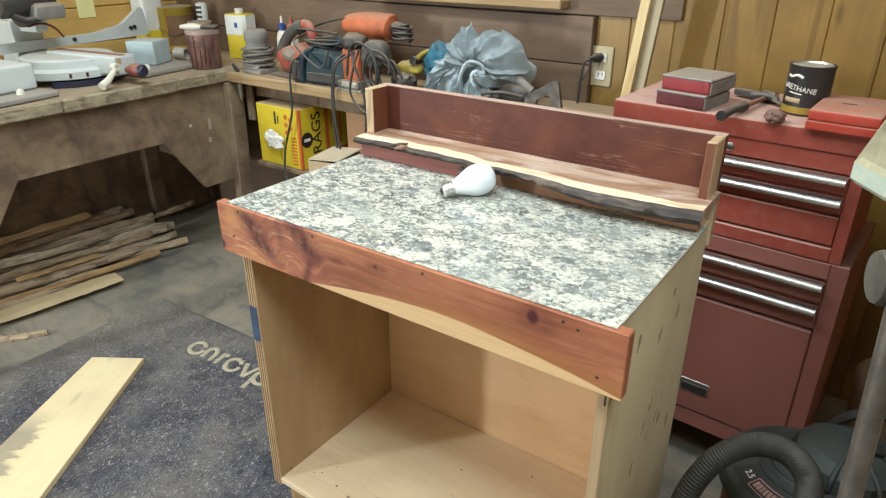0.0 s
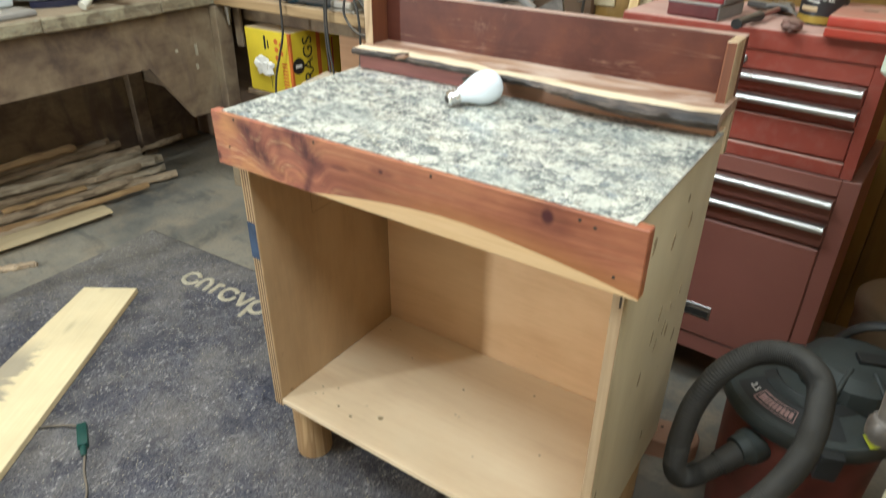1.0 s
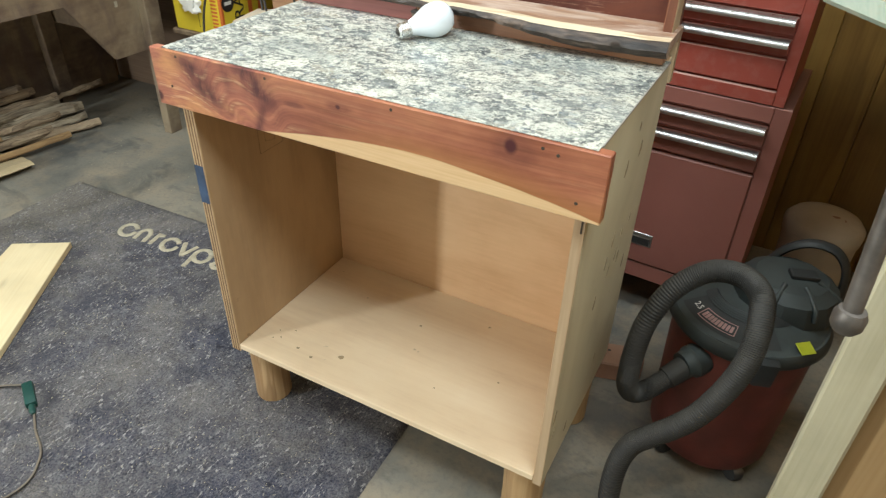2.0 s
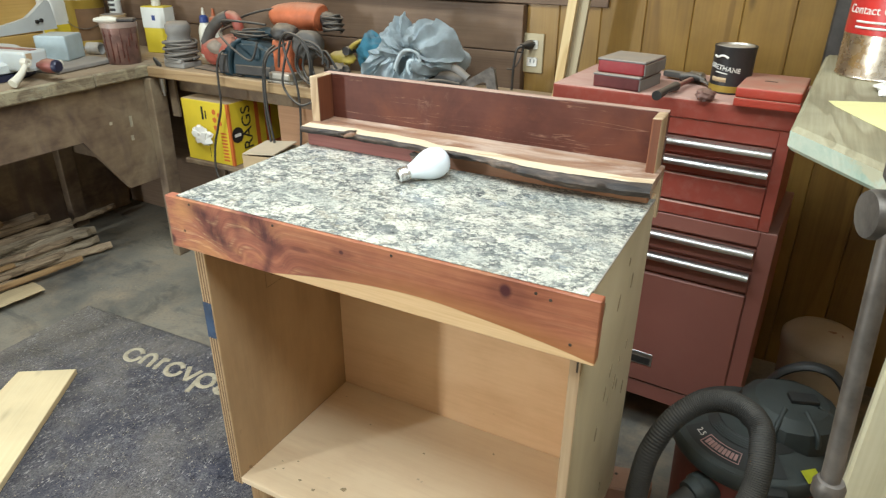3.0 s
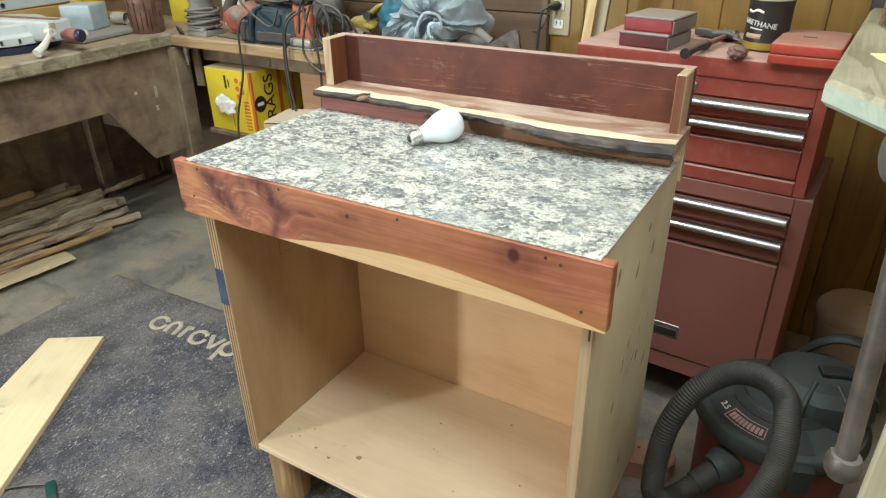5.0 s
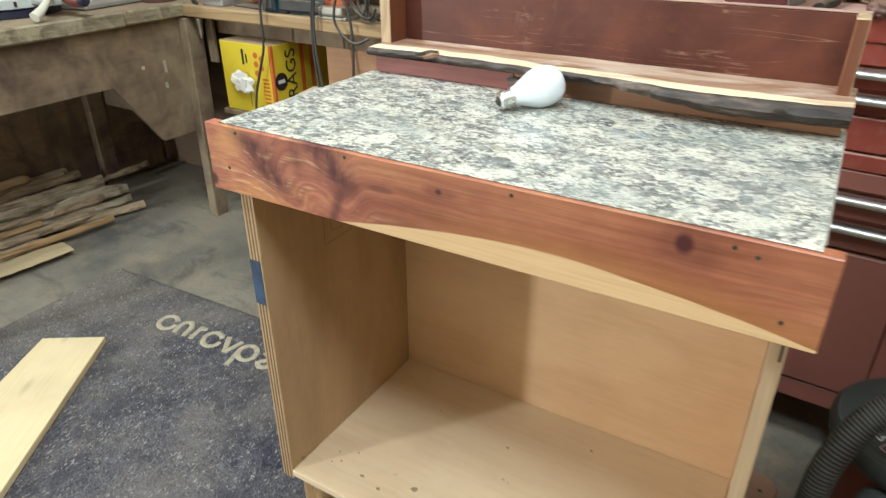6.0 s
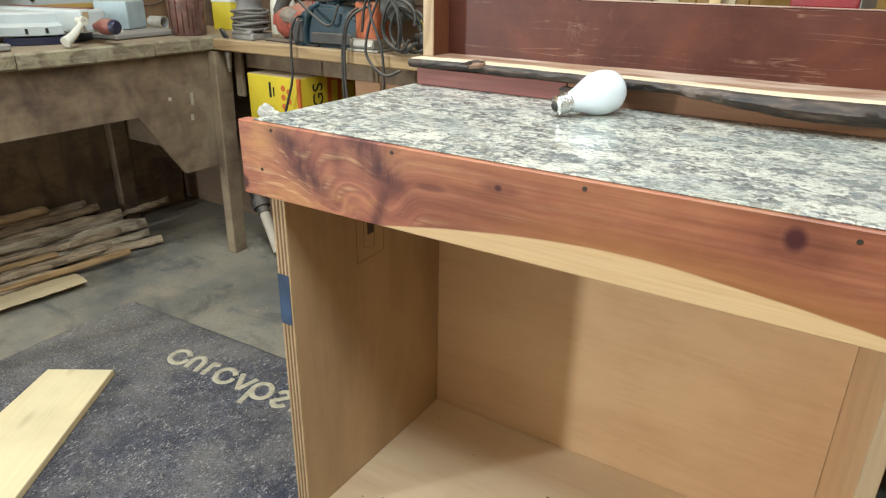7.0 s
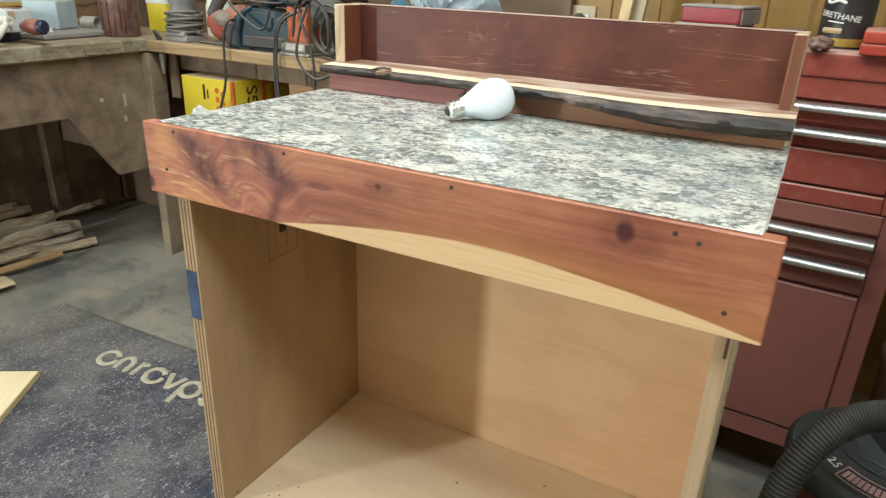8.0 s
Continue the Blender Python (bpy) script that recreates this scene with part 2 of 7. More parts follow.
def cedar_board():
    """Red cedar: soft level grain that arches between two slanting dark bands, with cream streaks, a knot and a wavy band of pale sapwood."""
    m, t, b = nodes_of("red_cedar")
    tc, sep = t.nodes.new("ShaderNodeTexCoord"), t.nodes.new("ShaderNodeSeparateXYZ")
    t.links.new(tc.outputs["Object"], sep.inputs[0])
    x, z = sep.outputs[0], sep.outputs[2]
    swirl = noise_tex(t, coords(t, (13, 9, 18)), 1.0, 3, 0.5)
    slow = noise_tex(t, coords(t, (3.0, 4, 17)), 1.0, 3, 0.5)
    near = ramp(t, x, [(0.0, (1,) * 3), (0.22, (1,) * 3), (0.34, (0.25,) * 3), (0.8, (0.18,) * 3)])

    def bell(x0, z0, slant, width):
        axis = math_node(t, "ADD", math_node(t, "MULTIPLY", math_node(t, "SUBTRACT", z0, z), slant), x0)
        u = math_node(t, "DIVIDE", math_node(t, "SUBTRACT", x, axis), width)
        u = math_node(t, "ADD", u, math_node(t, "MULTIPLY", math_node(t, "SUBTRACT", swirl, 0.5), 1.1))
        return math_node(t, "EXPONENT", math_node(t, "MULTIPLY", math_node(t, "MULTIPLY", u, u), -1.0))

    h = math_node(t, "ADD", z, math_node(t, "MULTIPLY", bell(0.118, 0.80, 0.75, 0.036), 0.034))
    h = math_node(t, "ADD", h, math_node(t, "MULTIPLY", bell(0.232, 0.80, 0.4, 0.030), 0.026))
    h = math_node(t, "ADD", h, math_node(t, "MULTIPLY", bell(0.69, 0.82, 0.0, 0.06), 0.006))
    h = math_node(t, "ADD", h, math_node(t, "MULTIPLY", math_node(t, "MULTIPLY", swirl, near), 0.022))
    h = math_node(t, "ADD", h, math_node(t, "MULTIPLY", slow, 0.035))

    def lines(freq, shift):
        return math_node(t, "ADD", math_node(t, "MULTIPLY", math_node(t, "SINE", math_node(t, "ADD", math_node(t, "MULTIPLY", h, freq), shift)), 0.5), 0.5)

    grain = t.nodes.new("ShaderNodeCombineXYZ")
    t.links.new(math_node(t, "MULTIPLY", x, 4.0), grain.inputs[0])
    t.links.new(math_node(t, "MULTIPLY", h, 170.0), grain.inputs[2])
    fibre = noise_tex(t, grain.outputs[0], 1.0, 5, 0.6)
    hair = noise_tex(t, coords(t, (9, 150, 330)), 1.0, 3, 0.6)
    patchy = noise_tex(t, coords(t, (5, 5, 12)), 1.0, 5, 0.6)
    tone = math_node(t, "ADD", math_node(t, "MULTIPLY", lines(300.0, 0.0), 0.08), math_node(t, "MULTIPLY", fibre, 0.42))
    tone = math_node(t, "ADD", tone, math_node(t, "MULTIPLY", patchy, 0.36))
    tone = math_node(t, "ADD", tone, math_node(t, "MULTIPLY", hair, 0.12))
    col = ramp(t, tone, [(0.36, (0.175, 0.042, 0.027)), (0.46, (0.30, 0.085, 0.052)), (0.56, (0.43, 0.15, 0.083)), (0.72, (0.60, 0.28, 0.14))])
    gate = math_node(t, "MULTIPLY", ramp(t, noise_tex(t, coords(t, (6, 6, 26)), 1.0, 3), [(0.46, (0,) * 3), (0.60, (1,) * 3)]), math_node(t, "ADD", math_node(t, "MULTIPLY", near, 0.82), 0.04))
    streak = math_node(t, "MULTIPLY", ramp(t, lines(310.0, 1.0), [(0.6, (0,) * 3), (0.97, (1,) * 3)]), gate)
    streak = math_node(t, "MULTIPLY", streak, ramp(t, hair, [(0.4, (0.15,) * 3), (0.58, (1,) * 3)]))
    col = mix(t, streak, col, (0.84, 0.53, 0.28))
    thin = ramp(t, lines(760.0, 2.0), [(0.72, (0,) * 3), (0.95, (0.4,) * 3)])
    col = mix(t, math_node(t, "MULTIPLY", thin, ramp(t, patchy, [(0.4, (0.2,) * 3), (0.6, (1,) * 3)])), col, (0.17, 0.04, 0.026))
    col = mix(t, math_node(t, "MULTIPLY", near, 0.14), col, (0.62, 0.29, 0.19))
    golden = math_node(t, "MULTIPLY", ramp(t, patchy, [(0.50, (0,) * 3), (0.66, (0.75,) * 3)]), near)
    col = mix(t, golden, col, (0.66, 0.335, 0.125))
    calm = math_node(t, "MULTIPLY", math_node(t, "SUBTRACT", 1.0, near, True), 0.62)
    mellow = ramp(t, patchy, [(0.34, (0.235, 0.082, 0.036)), (0.52, (0.36, 0.142, 0.066)), (0.7, (0.44, 0.205, 0.095))])
    col = mix(t, calm, col, mellow)
    # slanting dark bands, dark corner, knots
    ragged = ramp(t, noise_tex(t, coords(t, (60, 9, 22), (0, 35, 0)), 1.0, 4, 0.6), [(0.35, (0.55,) * 3), (0.55, (1,) * 3)])
    for x0, z0, slant, width, much in ((0.107, 0.806, 0.85, 0.031, 1.0), (0.218, 0.829, 0.75, 0.030, 1.0), (0.165, 0.836, 0.2, 0.012, 0.5), (0.228, 0.765, -0.35, 0.009, 0.8)):
        fade = ramp(t, math_node(t, "MULTIPLY", math_node(t, "ABSOLUTE", math_node(t, "SUBTRACT", z, z0)), 20.0), [(0.45, (1,) * 3), (1.0, (0,) * 3)])
        k = math_node(t, "MULTIPLY", math_node(t, "MULTIPLY", bell(x0, z0, slant, width), fade), ragged)
        col = mix(t, math_node(t, "MULTIPLY", k, much, True), col, (0.08, 0.018, 0.02))
    for kx, kz, kr, wide, much in ((0.658, 0.828, 0.0125, 1.15, 1.0), (0.663, 0.826, 0.028, 0.7, 0.3), (0.383, 0.822, 0.0045, 0.8, 0.9), (0.387, 0.8215, 0.009, 0.3, 0.35), (0.003, 0.762, 0.013, 1.3, 0.95), (0.30, 0.807, 0.006, 0.25, 0.5)):
        dx = math_node(t, "MULTIPLY", math_node(t, "SUBTRACT", x, kx), wide)
        dz = math_node(t, "SUBTRACT", z, kz)
        d = math_node(t, "SQRT", math_node(t, "ADD", math_node(t, "MULTIPLY", dx, dx), math_node(t, "MULTIPLY", dz, dz)))
        d = math_node(t, "ADD", d, math_node(t, "MULTIPLY", math_node(t, "SUBTRACT", swirl, 0.5), kr * 0.9))
        k = ramp(t, math_node(t, "DIVIDE", d, kr), [(0.5, (1,) * 3), (1.0, (0,) * 3)])
        col = mix(t, math_node(t, "MULTIPLY", k, much), col, (0.07, 0.014, 0.016))
    # sapwood
    edge = math_node(t, "SUBTRACT", x, 0.225)
    hump = math_node(t, "MULTIPLY", math_node(t, "SINE", math_node(t, "MULTIPLY", edge, 5.4)), 0.032)
    bound = math_node(t, "ADD", hump, 0.7475)
    bound = math_node(t, "ADD", bound, math_node(t, "MULTIPLY", math_node(t, "SUBTRACT", slow, 0.5), 0.012))
    above = ramp(t, math_node(t, "MULTIPLY", math_node(t, "SUBTRACT", z, bound), 26.0), [(0.0, (0.6,) * 3), (0.9, (0,) * 3)])
    amber = math_node(t, "MULTIPLY", above, ramp(t, x, [(0.3, (0,) * 3), (0.5, (1,) * 3)]))
    col = mix(t, amber, col, (0.36, 0.155, 0.045))
    sap = ramp(t, math_node(t, "ADD", math_node(t, "MULTIPLY", math_node(t, "SUBTRACT", bound, z), 300.0), 0.5), [(0.2, (0,) * 3), (0.8, (1,) * 3)])
    cream = ramp(t, hair, [(0.3, (0.73, 0.51, 0.285)), (0.7, (0.64, 0.425, 0.215))])
    col = mix(t, sap, col, cream)
    put_in(t, col, b.inputs["Base Color"])
    put_in(t, ramp(t, fibre, [(0.3, (0.34,) * 3), (0.7, (0.5,) * 3)]), b.inputs["Roughness"])
    bump(t, b, math_node(t, "ADD", hair, fibre), 0.08, 0.0008)
    return m


def concrete_floor():
    m, t, b = nodes_of("concrete_floor")
    v = coords(t)
    big, mid, fine = noise_tex(t, v, 1.6, 5, 0.6), noise_tex(t, v, 7.0, 6, 0.65), noise_tex(t, v, 90, 4, 0.6)
    col = ramp(t, big, [(0.34, (0.115, 0.115, 0.105)), (0.52, (0.22, 0.205, 0.168)), (0.68, (0.33, 0.29, 0.22))])
    col = mix(t, ramp(t, noise_tex(t, coords(t, (1, 1.6, 1), (0, 0, 30)), 3.3, 6, 0.68, 0.8), [(0.52, (0,) * 3), (0.6, (0.55,) * 3)]), col, (0.09, 0.09, 0.085))
    col = mix(t, ramp(t, mid, [(0.45, (0,) * 3), (0.72, (0.7,) * 3)]), col, (0.36, 0.29, 0.2))
    col = mix(t, ramp(t, fine, [(0.5, (0,) * 3), (0.85, (0.5,) * 3)]), col, (0.09, 0.09, 0.085))
    put_in(t, col, b.inputs["Base Color"])
    put_in(t, ramp(t, mid, [(0.3, (0.5,) * 3), (0.7, (0.85,) * 3)]), b.inputs["Roughness"])
    bump(t, b, math_node(t, "ADD", mid, fine), 0.2, 0.003)
    return m


def carpet():
    """Dark blue-grey loop carpet: wool grain, lint, and tan dust trodden in towards one corner."""
    m, t, b = nodes_of("loop_carpet")
    v = coords(t)
    big, mid, fine = noise_tex(t, v, 3.0, 4, 0.6), noise_tex(t, v, 26, 5, 0.7), noise_tex(t, v, 210, 4, 0.7)
    loops = noise_tex(t, coords(t, (1, 0.6, 1), (0, 0, 20)), 95, 5, 0.75, 0.6)
    col = ramp(t, mid, [(0.34, (0.018, 0.019, 0.036)), (0.52, (0.055, 0.058, 0.092)), (0.68, (0.125, 0.125, 0.155))])
    col = mix(t, ramp(t, loops, [(0.47, (0,) * 3), (0.62, (0.75,) * 3)]), col, (0.17, 0.172, 0.195))
    col = mix(t, ramp(t, fine, [(0.36, (0.7,) * 3), (0.5, (0,) * 3)]), col, (0.016, 0.017, 0.024))
    dusty = ramp(t, math_node(t, "ADD", math_node(t, "MULTIPLY", big, 0.55), math_node(t, "MULTIPLY", fine, 0.5)), [(0.45, (0,) * 3), (0.68, (0.8,) * 3)])
    col = mix(t, dusty, col, (0.26, 0.235, 0.205))
    col = mix(t, ramp(t, noise_tex(t, v, 9.0, 5, 0.65, 0.5), [(0.5, (0,) * 3), (0.63, (0.55,) * 3)]), col, (0.03, 0.032, 0.05))
    tc, sep = t.nodes.new("ShaderNodeTexCoord"), t.nodes.new("ShaderNodeSeparateXYZ")
    t.links.new(tc.outputs["Object"], sep.inputs[0])
    away = math_node(t, "SUBTRACT", math_node(t, "MULTIPLY", sep.outputs[0], 0.9), math_node(t, "MULTIPLY", sep.outputs[1], 0.35))
    away = math_node(t, "ADD", away, math_node(t, "MULTIPLY", math_node(t, "SUBTRACT", mid, 0.5), 0.6))
    corner = math_node(t, "MULTIPLY", ramp(t, away, [(0.0, (0.85,) * 3), (0.5, (0,) * 3)]), ramp(t, fine, [(0.38, (0.3,) * 3), (0.58, (1,) * 3)]))
    col = mix(t, corner, col, (0.3, 0.265, 0.205))
    speck = ramp(t, noise_tex(t, coords(t, (1, 0.45, 1), (0, 0, 25)), 150, 3, 0.65), [(0.585, (0,) * 3), (0.65, (0.9,) * 3)])
    gate = ramp(t, noise_tex(t, v, 16, 4, 0.6), [(0.36, (0,) * 3), (0.55, (1,) * 3)])
    col = mix(t, math_node(t, "MULTIPLY", speck, gate), col, (0.40, 0.38, 0.37))
    put_in(t, col, b.inputs["Base Color"])
    b.inputs["Roughness"].default_value = 0.95
    bump(t, b, math_node(t, "ADD", loops, fine), 0.9, 0.006)
    return m


def bark():
    """Dark weathered bark: long grey-brown streaks over near-black, with a dull sheen."""
    m, t, b = nodes_of("live_edge_bark")
    a = noise_tex(t, coords(t, (5, 40, 40)), 1.0, 6, 0.65, 0.8)
    f, big = noise_tex(t, coords(t, (14, 150, 150)), 1.0, 4, 0.6), noise_tex(t, coords(t, (7, 14, 14)), 1.0, 4, 0.6)
    tone = math_node(t, "ADD", math_node(t, "MULTIPLY", a, 0.5), math_node(t, "ADD", math_node(t, "MULTIPLY", f, 0.2), math_node(t, "MULTIPLY", big, 0.32)))
    put_in(t, ramp(t, tone, [(0.42, (0.012, 0.008, 0.006)), (0.49, (0.052, 0.034, 0.024)), (0.55, (0.13, 0.091, 0.066)), (0.63, (0.3, 0.23, 0.172))]), b.inputs["Base Color"])
    b.inputs["Roughness"].default_value = 0.55
    bump(t, b, tone, 1.0, 0.006)
    return m


def stained_red():
    """Old red-brown stain, scratched through to pale streaks."""
    m, t, b = nodes_of("red_brown_stain")
    v = coords(t)
    fibre = noise_tex(t, coords(t, (5, 90, 90)), 1.0, 4, 0.6)
    big = noise_tex(t, v, 6, 5, 0.6)
    col = ramp(t, math_node(t, "ADD", math_node(t, "MULTIPLY", fibre, 0.16), math_node(t, "MULTIPLY", big, 0.84)), [(0.3, (0.052, 0.014, 0.009)), (0.5, (0.092, 0.027, 0.017)), (0.66, (0.125, 0.041, 0.027)), (0.8, (0.17, 0.064, 0.045))])
    col = mix(t, ramp(t, noise_tex(t, coords(t, (5.0, 5, 8)), 1.0, 6, 0.66, 0.9), [(0.46, (0,) * 3), (0.64, (0.7,) * 3)]), col, (0.155, 0.046, 0.022))
    for turn, stretch, seed_rot in ((-14, (2.0, 3, 34), 3), (22, (3.0, 3, 40), 50)):
        scr = noise_tex(t, coords(t, stretch, (seed_rot, turn, 0)), 1.0, 3.0, 0.55, 0.6)
        line = ramp(t, scr, [(0.612, (0,) * 3), (0.620, (0.6,) * 3), (0.630, (0,) * 3)])
        gate = ramp(t, noise_tex(t, coords(t, rot=(0, turn, seed_rot)), 9, 5, 0.7), [(0.5, (0,) * 3), (0.62, (1,) * 3)])
        col = mix(t, math_node(t, "MULTIPLY", line, gate), col, (0.36, 0.2, 0.14))
    rub = math_node(t, "MULTIPLY", ramp(t, noise_tex(t, coords(t, (30, 30, 12)), 1.0, 6, 0.75), [(0.6, (0,) * 3), (0.75, (0.3,) * 3)]), ramp(t, noise_tex(t, v, 5, 3), [(0.48, (0,) * 3), (0.62, (1,) * 3)]))
    col = mix(t, rub, col, (0.4, 0.24, 0.18))
    put_in(t, col, b.inputs["Base Color"])
    b.inputs["Specular IOR Level"].default_value = 0.3
    put_in(t, ramp(t, big, [(0.3, (0.38,) * 3), (0.7, (0.55,) * 3)]), b.inputs["Roughness"])
    bump(t, b, fibre, 0.15, 0.001)
    return m


def dusty_cedar():
    """Red-brown slab top with a film of pale sanding dust in drifts."""
    m, t, b = nodes_of("dusty_slab_top")
    fibre = noise_tex(t, coords(t, (4, 110, 110)), 1.0, 4, 0.6)
    figure = noise_tex(t, coords(t, (2.2, 18, 18)), 1.0, 4, 0.55, 0.7)
    col = ramp(t, math_node(t, "ADD", math_node(t, "MULTIPLY", fibre, 0.4), math_node(t, "MULTIPLY", figure, 0.6)), [(0.34, (0.16, 0.075, 0.045)), (0.5, (0.29, 0.16, 0.098)), (0.66, (0.43, 0.28, 0.175))])
    drift = noise_tex(t, coords(t, (7, 16, 16)), 1.0, 6, 0.68, 0.8)
    col = mix(t, ramp(t, drift, [(0.46, (0,) * 3), (0.62, (0.75,) * 3)]), col, (0.52, 0.4, 0.32))
    put_in(t, col, b.inputs["Base Color"])
    put_in(t, ramp(t, drift, [(0.4, (0.4,) * 3), (0.65, (0.85,) * 3)]), b.inputs["Roughness"])
    bump(t, b, fibre, 0.2, 0.001)
    return m


def chipped_slab():
    """Bench slab with worn mint and cream paint over tan wood."""
    m, t, b = nodes_of("chipped_painted_slab")
    v = coords(t)
    a, c, f = noise_tex(t, v, 9, 6, 0.65, 0.8), noise_tex(t, coords(t, (6, 4, 6)), 3.0, 5, 0.65, 0.6), noise_tex(t, v, 70, 4, 0.6)
    col = ramp(t, a, [(0.34, (0.23, 0.33, 0.27)), (0.46, (0.34, 0.43, 0.355)), (0.56, (0.46, 0.51, 0.42)), (0.68, (0.44, 0.38, 0.25))])
    wear = ramp(t, c, [(0.52, (0,) * 3), (0.62, (1,) * 3)])
    col = mix(t, wear, col, (0.42, 0.405, 0.285))
    stains = ramp(t, noise_tex(t, v, 26, 5, 0.7), [(0.62, (0,) * 3), (0.7, (0.8,) * 3)])
    col = mix(t, stains, col, (0.2, 0.14, 0.08))
    put_in(t, col, b.inputs["Base Color"])
    put_in(t, ramp(t, f, [(0.3, (0.45,) * 3), (0.7, (0.75,) * 3)]), b.inputs["Roughness"])
    bump(t, b, math_node(t, "ADD", a, f), 0.25, 0.002)
    return m


def stained_apron():
    """Old plywood gone grey-brown: broad olive and purple-brown blotches, soft drips and a few scuffs, hardly any grain."""
    m, t, b = nodes_of("grey_brown_apron")
    v = coords(t)
    broad = noise_tex(t, v, 3.6, 4, 0.6, 0.6)
    blotch = noise_tex(t, v, 11.0, 5, 0.62, 0.5)
    drips = noise_tex(t, coords(t, (9, 9, 2.2)), 1.0, 4, 0.6, 0.4)
    fine = noise_tex(t, coords(t, (70, 9, 70)), 1.0, 3, 0.6)
    tone = math_node(t, "ADD", math_node(t, "MULTIPLY", broad, 0.5), math_node(t, "MULTIPLY", blotch, 0.4))
    tone = math_node(t, "ADD", tone, math_node(t, "MULTIPLY", fine, 0.1))
    col = ramp(t, tone, [(0.36, (0.085, 0.057, 0.043)), (0.45, (0.155, 0.105, 0.068)), (0.52, (0.215, 0.153, 0.097)), (0.62, (0.285, 0.22, 0.14))])
    col = mix(t, ramp(t, drips, [(0.54, (0,) * 3), (0.68, (0.6,) * 3)]), col, (0.12, 0.083, 0.07))
    scuff = ramp(t, noise_tex(t, coords(t, (40, 40, 16)), 1.0, 5, 0.7), [(0.68, (0,) * 3), (0.74, (0.5,) * 3)])
    col = mix(t, scuff, col, (0.36, 0.31, 0.23))
    put_in(t, col, b.inputs["Base Color"])
    b.inputs["Roughness"].default_value = 0.72
    bump(t, b, math_node(t, "ADD", fine, blotch), 0.2, 0.002)
    return m


def ragged_grey_edge(m):
    """A grey band with a ragged border along one edge of a board, on top of its wood."""
    t = m.node_tree
    b = t.nodes["Principled BSDF"]
    under = b.inputs["Base Color"].links[0].from_socket
    tc, sep = t.nodes.new("ShaderNodeTexCoord"), t.nodes.new("ShaderNodeSeparateXYZ")
    t.links.new(tc.outputs["Object"], sep.inputs[0])
    ragged = math_node(t, "MULTIPLY", math_node(t, "SUBTRACT", noise_tex(t, coords(t, (1, 2.2, 1)), 14, 5, 0.6, 0.6), 0.5), 0.16)
    away = math_node(t, "ADD", math_node(t, "ADD", sep.outputs[0], ragged), math_node(t, "MULTIPLY", sep.outputs[1], 0.07))
    edge = ramp(t, math_node(t, "MULTIPLY", away, 10.0), [(0.0, (0.8,) * 3), (0.22, (0,) * 3)])
    along = ramp(t, math_node(t, "MULTIPLY", sep.outputs[1], -1.0), [(0.27, (0,) * 3), (0.37, (1,) * 3), (0.65, (1,) * 3), (0.82, (0.3,) * 3)])
    put_in(t, mix(t, math_node(t, "MULTIPLY", edge, along), under, (0.3, 0.26, 0.2)), b.inputs["Base Color"])


M = {}
M["granite"], M["cedar"], M["floor"], M["carpet"], M["bark"], M["stain"] = granite_laminate(), cedar_board(), concrete_floor(), carpet(), bark(), stained_red()
# left inner face: darker ply, with part of its shade in the colour
M["ply_side"] = plywood("shade_toned_ply", (0.45, 0.318, 0.18), (0.39, 0.267, 0.147), (0.29, 0.19, 0.1))
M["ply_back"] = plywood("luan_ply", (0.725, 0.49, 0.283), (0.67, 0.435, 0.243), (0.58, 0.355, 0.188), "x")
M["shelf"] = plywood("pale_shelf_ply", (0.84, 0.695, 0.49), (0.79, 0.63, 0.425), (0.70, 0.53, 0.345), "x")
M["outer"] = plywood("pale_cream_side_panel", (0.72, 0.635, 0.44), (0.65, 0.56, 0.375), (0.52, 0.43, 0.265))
M["pale_edge"] = wood("pale_edge_wood", (0.58, 0.44, 0.29), (0.48, 0.345, 0.21), (0.32, 0.2, 0.105), "z", 0.6, 1.0, 1.0)
M["ply_dark"] = plain("dark_ply_ply", (0.19, 0.105, 0.05), 0.7)
M["ply_light"] = plain("light_ply_ply", (0.48, 0.33, 0.18), 0.7)
M["shelf_top"] = dusty_cedar()
M["heart"] = wood("orange_brown_riser", (0.34, 0.165, 0.078), (0.27, 0.12, 0.054), (0.16, 0.065, 0.03), "x", 0.45, 0.8, 1.0)
M["pink_riser"] = wood("dusty_pink_riser", (0.36, 0.14, 0.11), (0.27, 0.088, 0.07), (0.17, 0.05, 0.04), "x", 0.55, 0.6, 0.8, stain=0.2)
M["shelf_sap"] = wood("pale_shelf_edge", (0.76, 0.64, 0.46), (0.69, 0.55, 0.375), (0.46, 0.32, 0.19), "x", 0.55, 0.8, 1.0, stain=0.35)
M["orange_wood"] = wood("red_brown_post_wood", (0.26, 0.1, 0.045), (0.19, 0.066, 0.032), (0.1, 0.034, 0.018), "z", 0.45, 0.9, 1.0)
M["log"] = wood("peeled_log", (0.55, 0.38, 0.2), (0.45, 0.29, 0.14), (0.3, 0.17, 0.08), "z", 0.7, 0.7, 1.0)
M["pine_v"] = wood("knotty_pine_upright", (0.335, 0.203, 0.055), (0.28, 0.161, 0.041), (0.175, 0.094, 0.024), "z", 0.4, 0.45, 0.5, knots=0.85, stain=0.5)
M["pine_h"] = wood("knotty_pine_level", (0.68, 0.46, 0.16), (0.60, 0.385, 0.12), (0.42, 0.245, 0.07), "y", 0.4, 0.5, 0.5, knots=0.8, stain=0.25)
M["brown_panel"] = wood("brown_wall_panel", (0.205, 0.134, 0.085), (0.17, 0.108, 0.068), (0.12, 0.074, 0.046), "x", 0.62, 0.4, 0.4, stain=0.45)
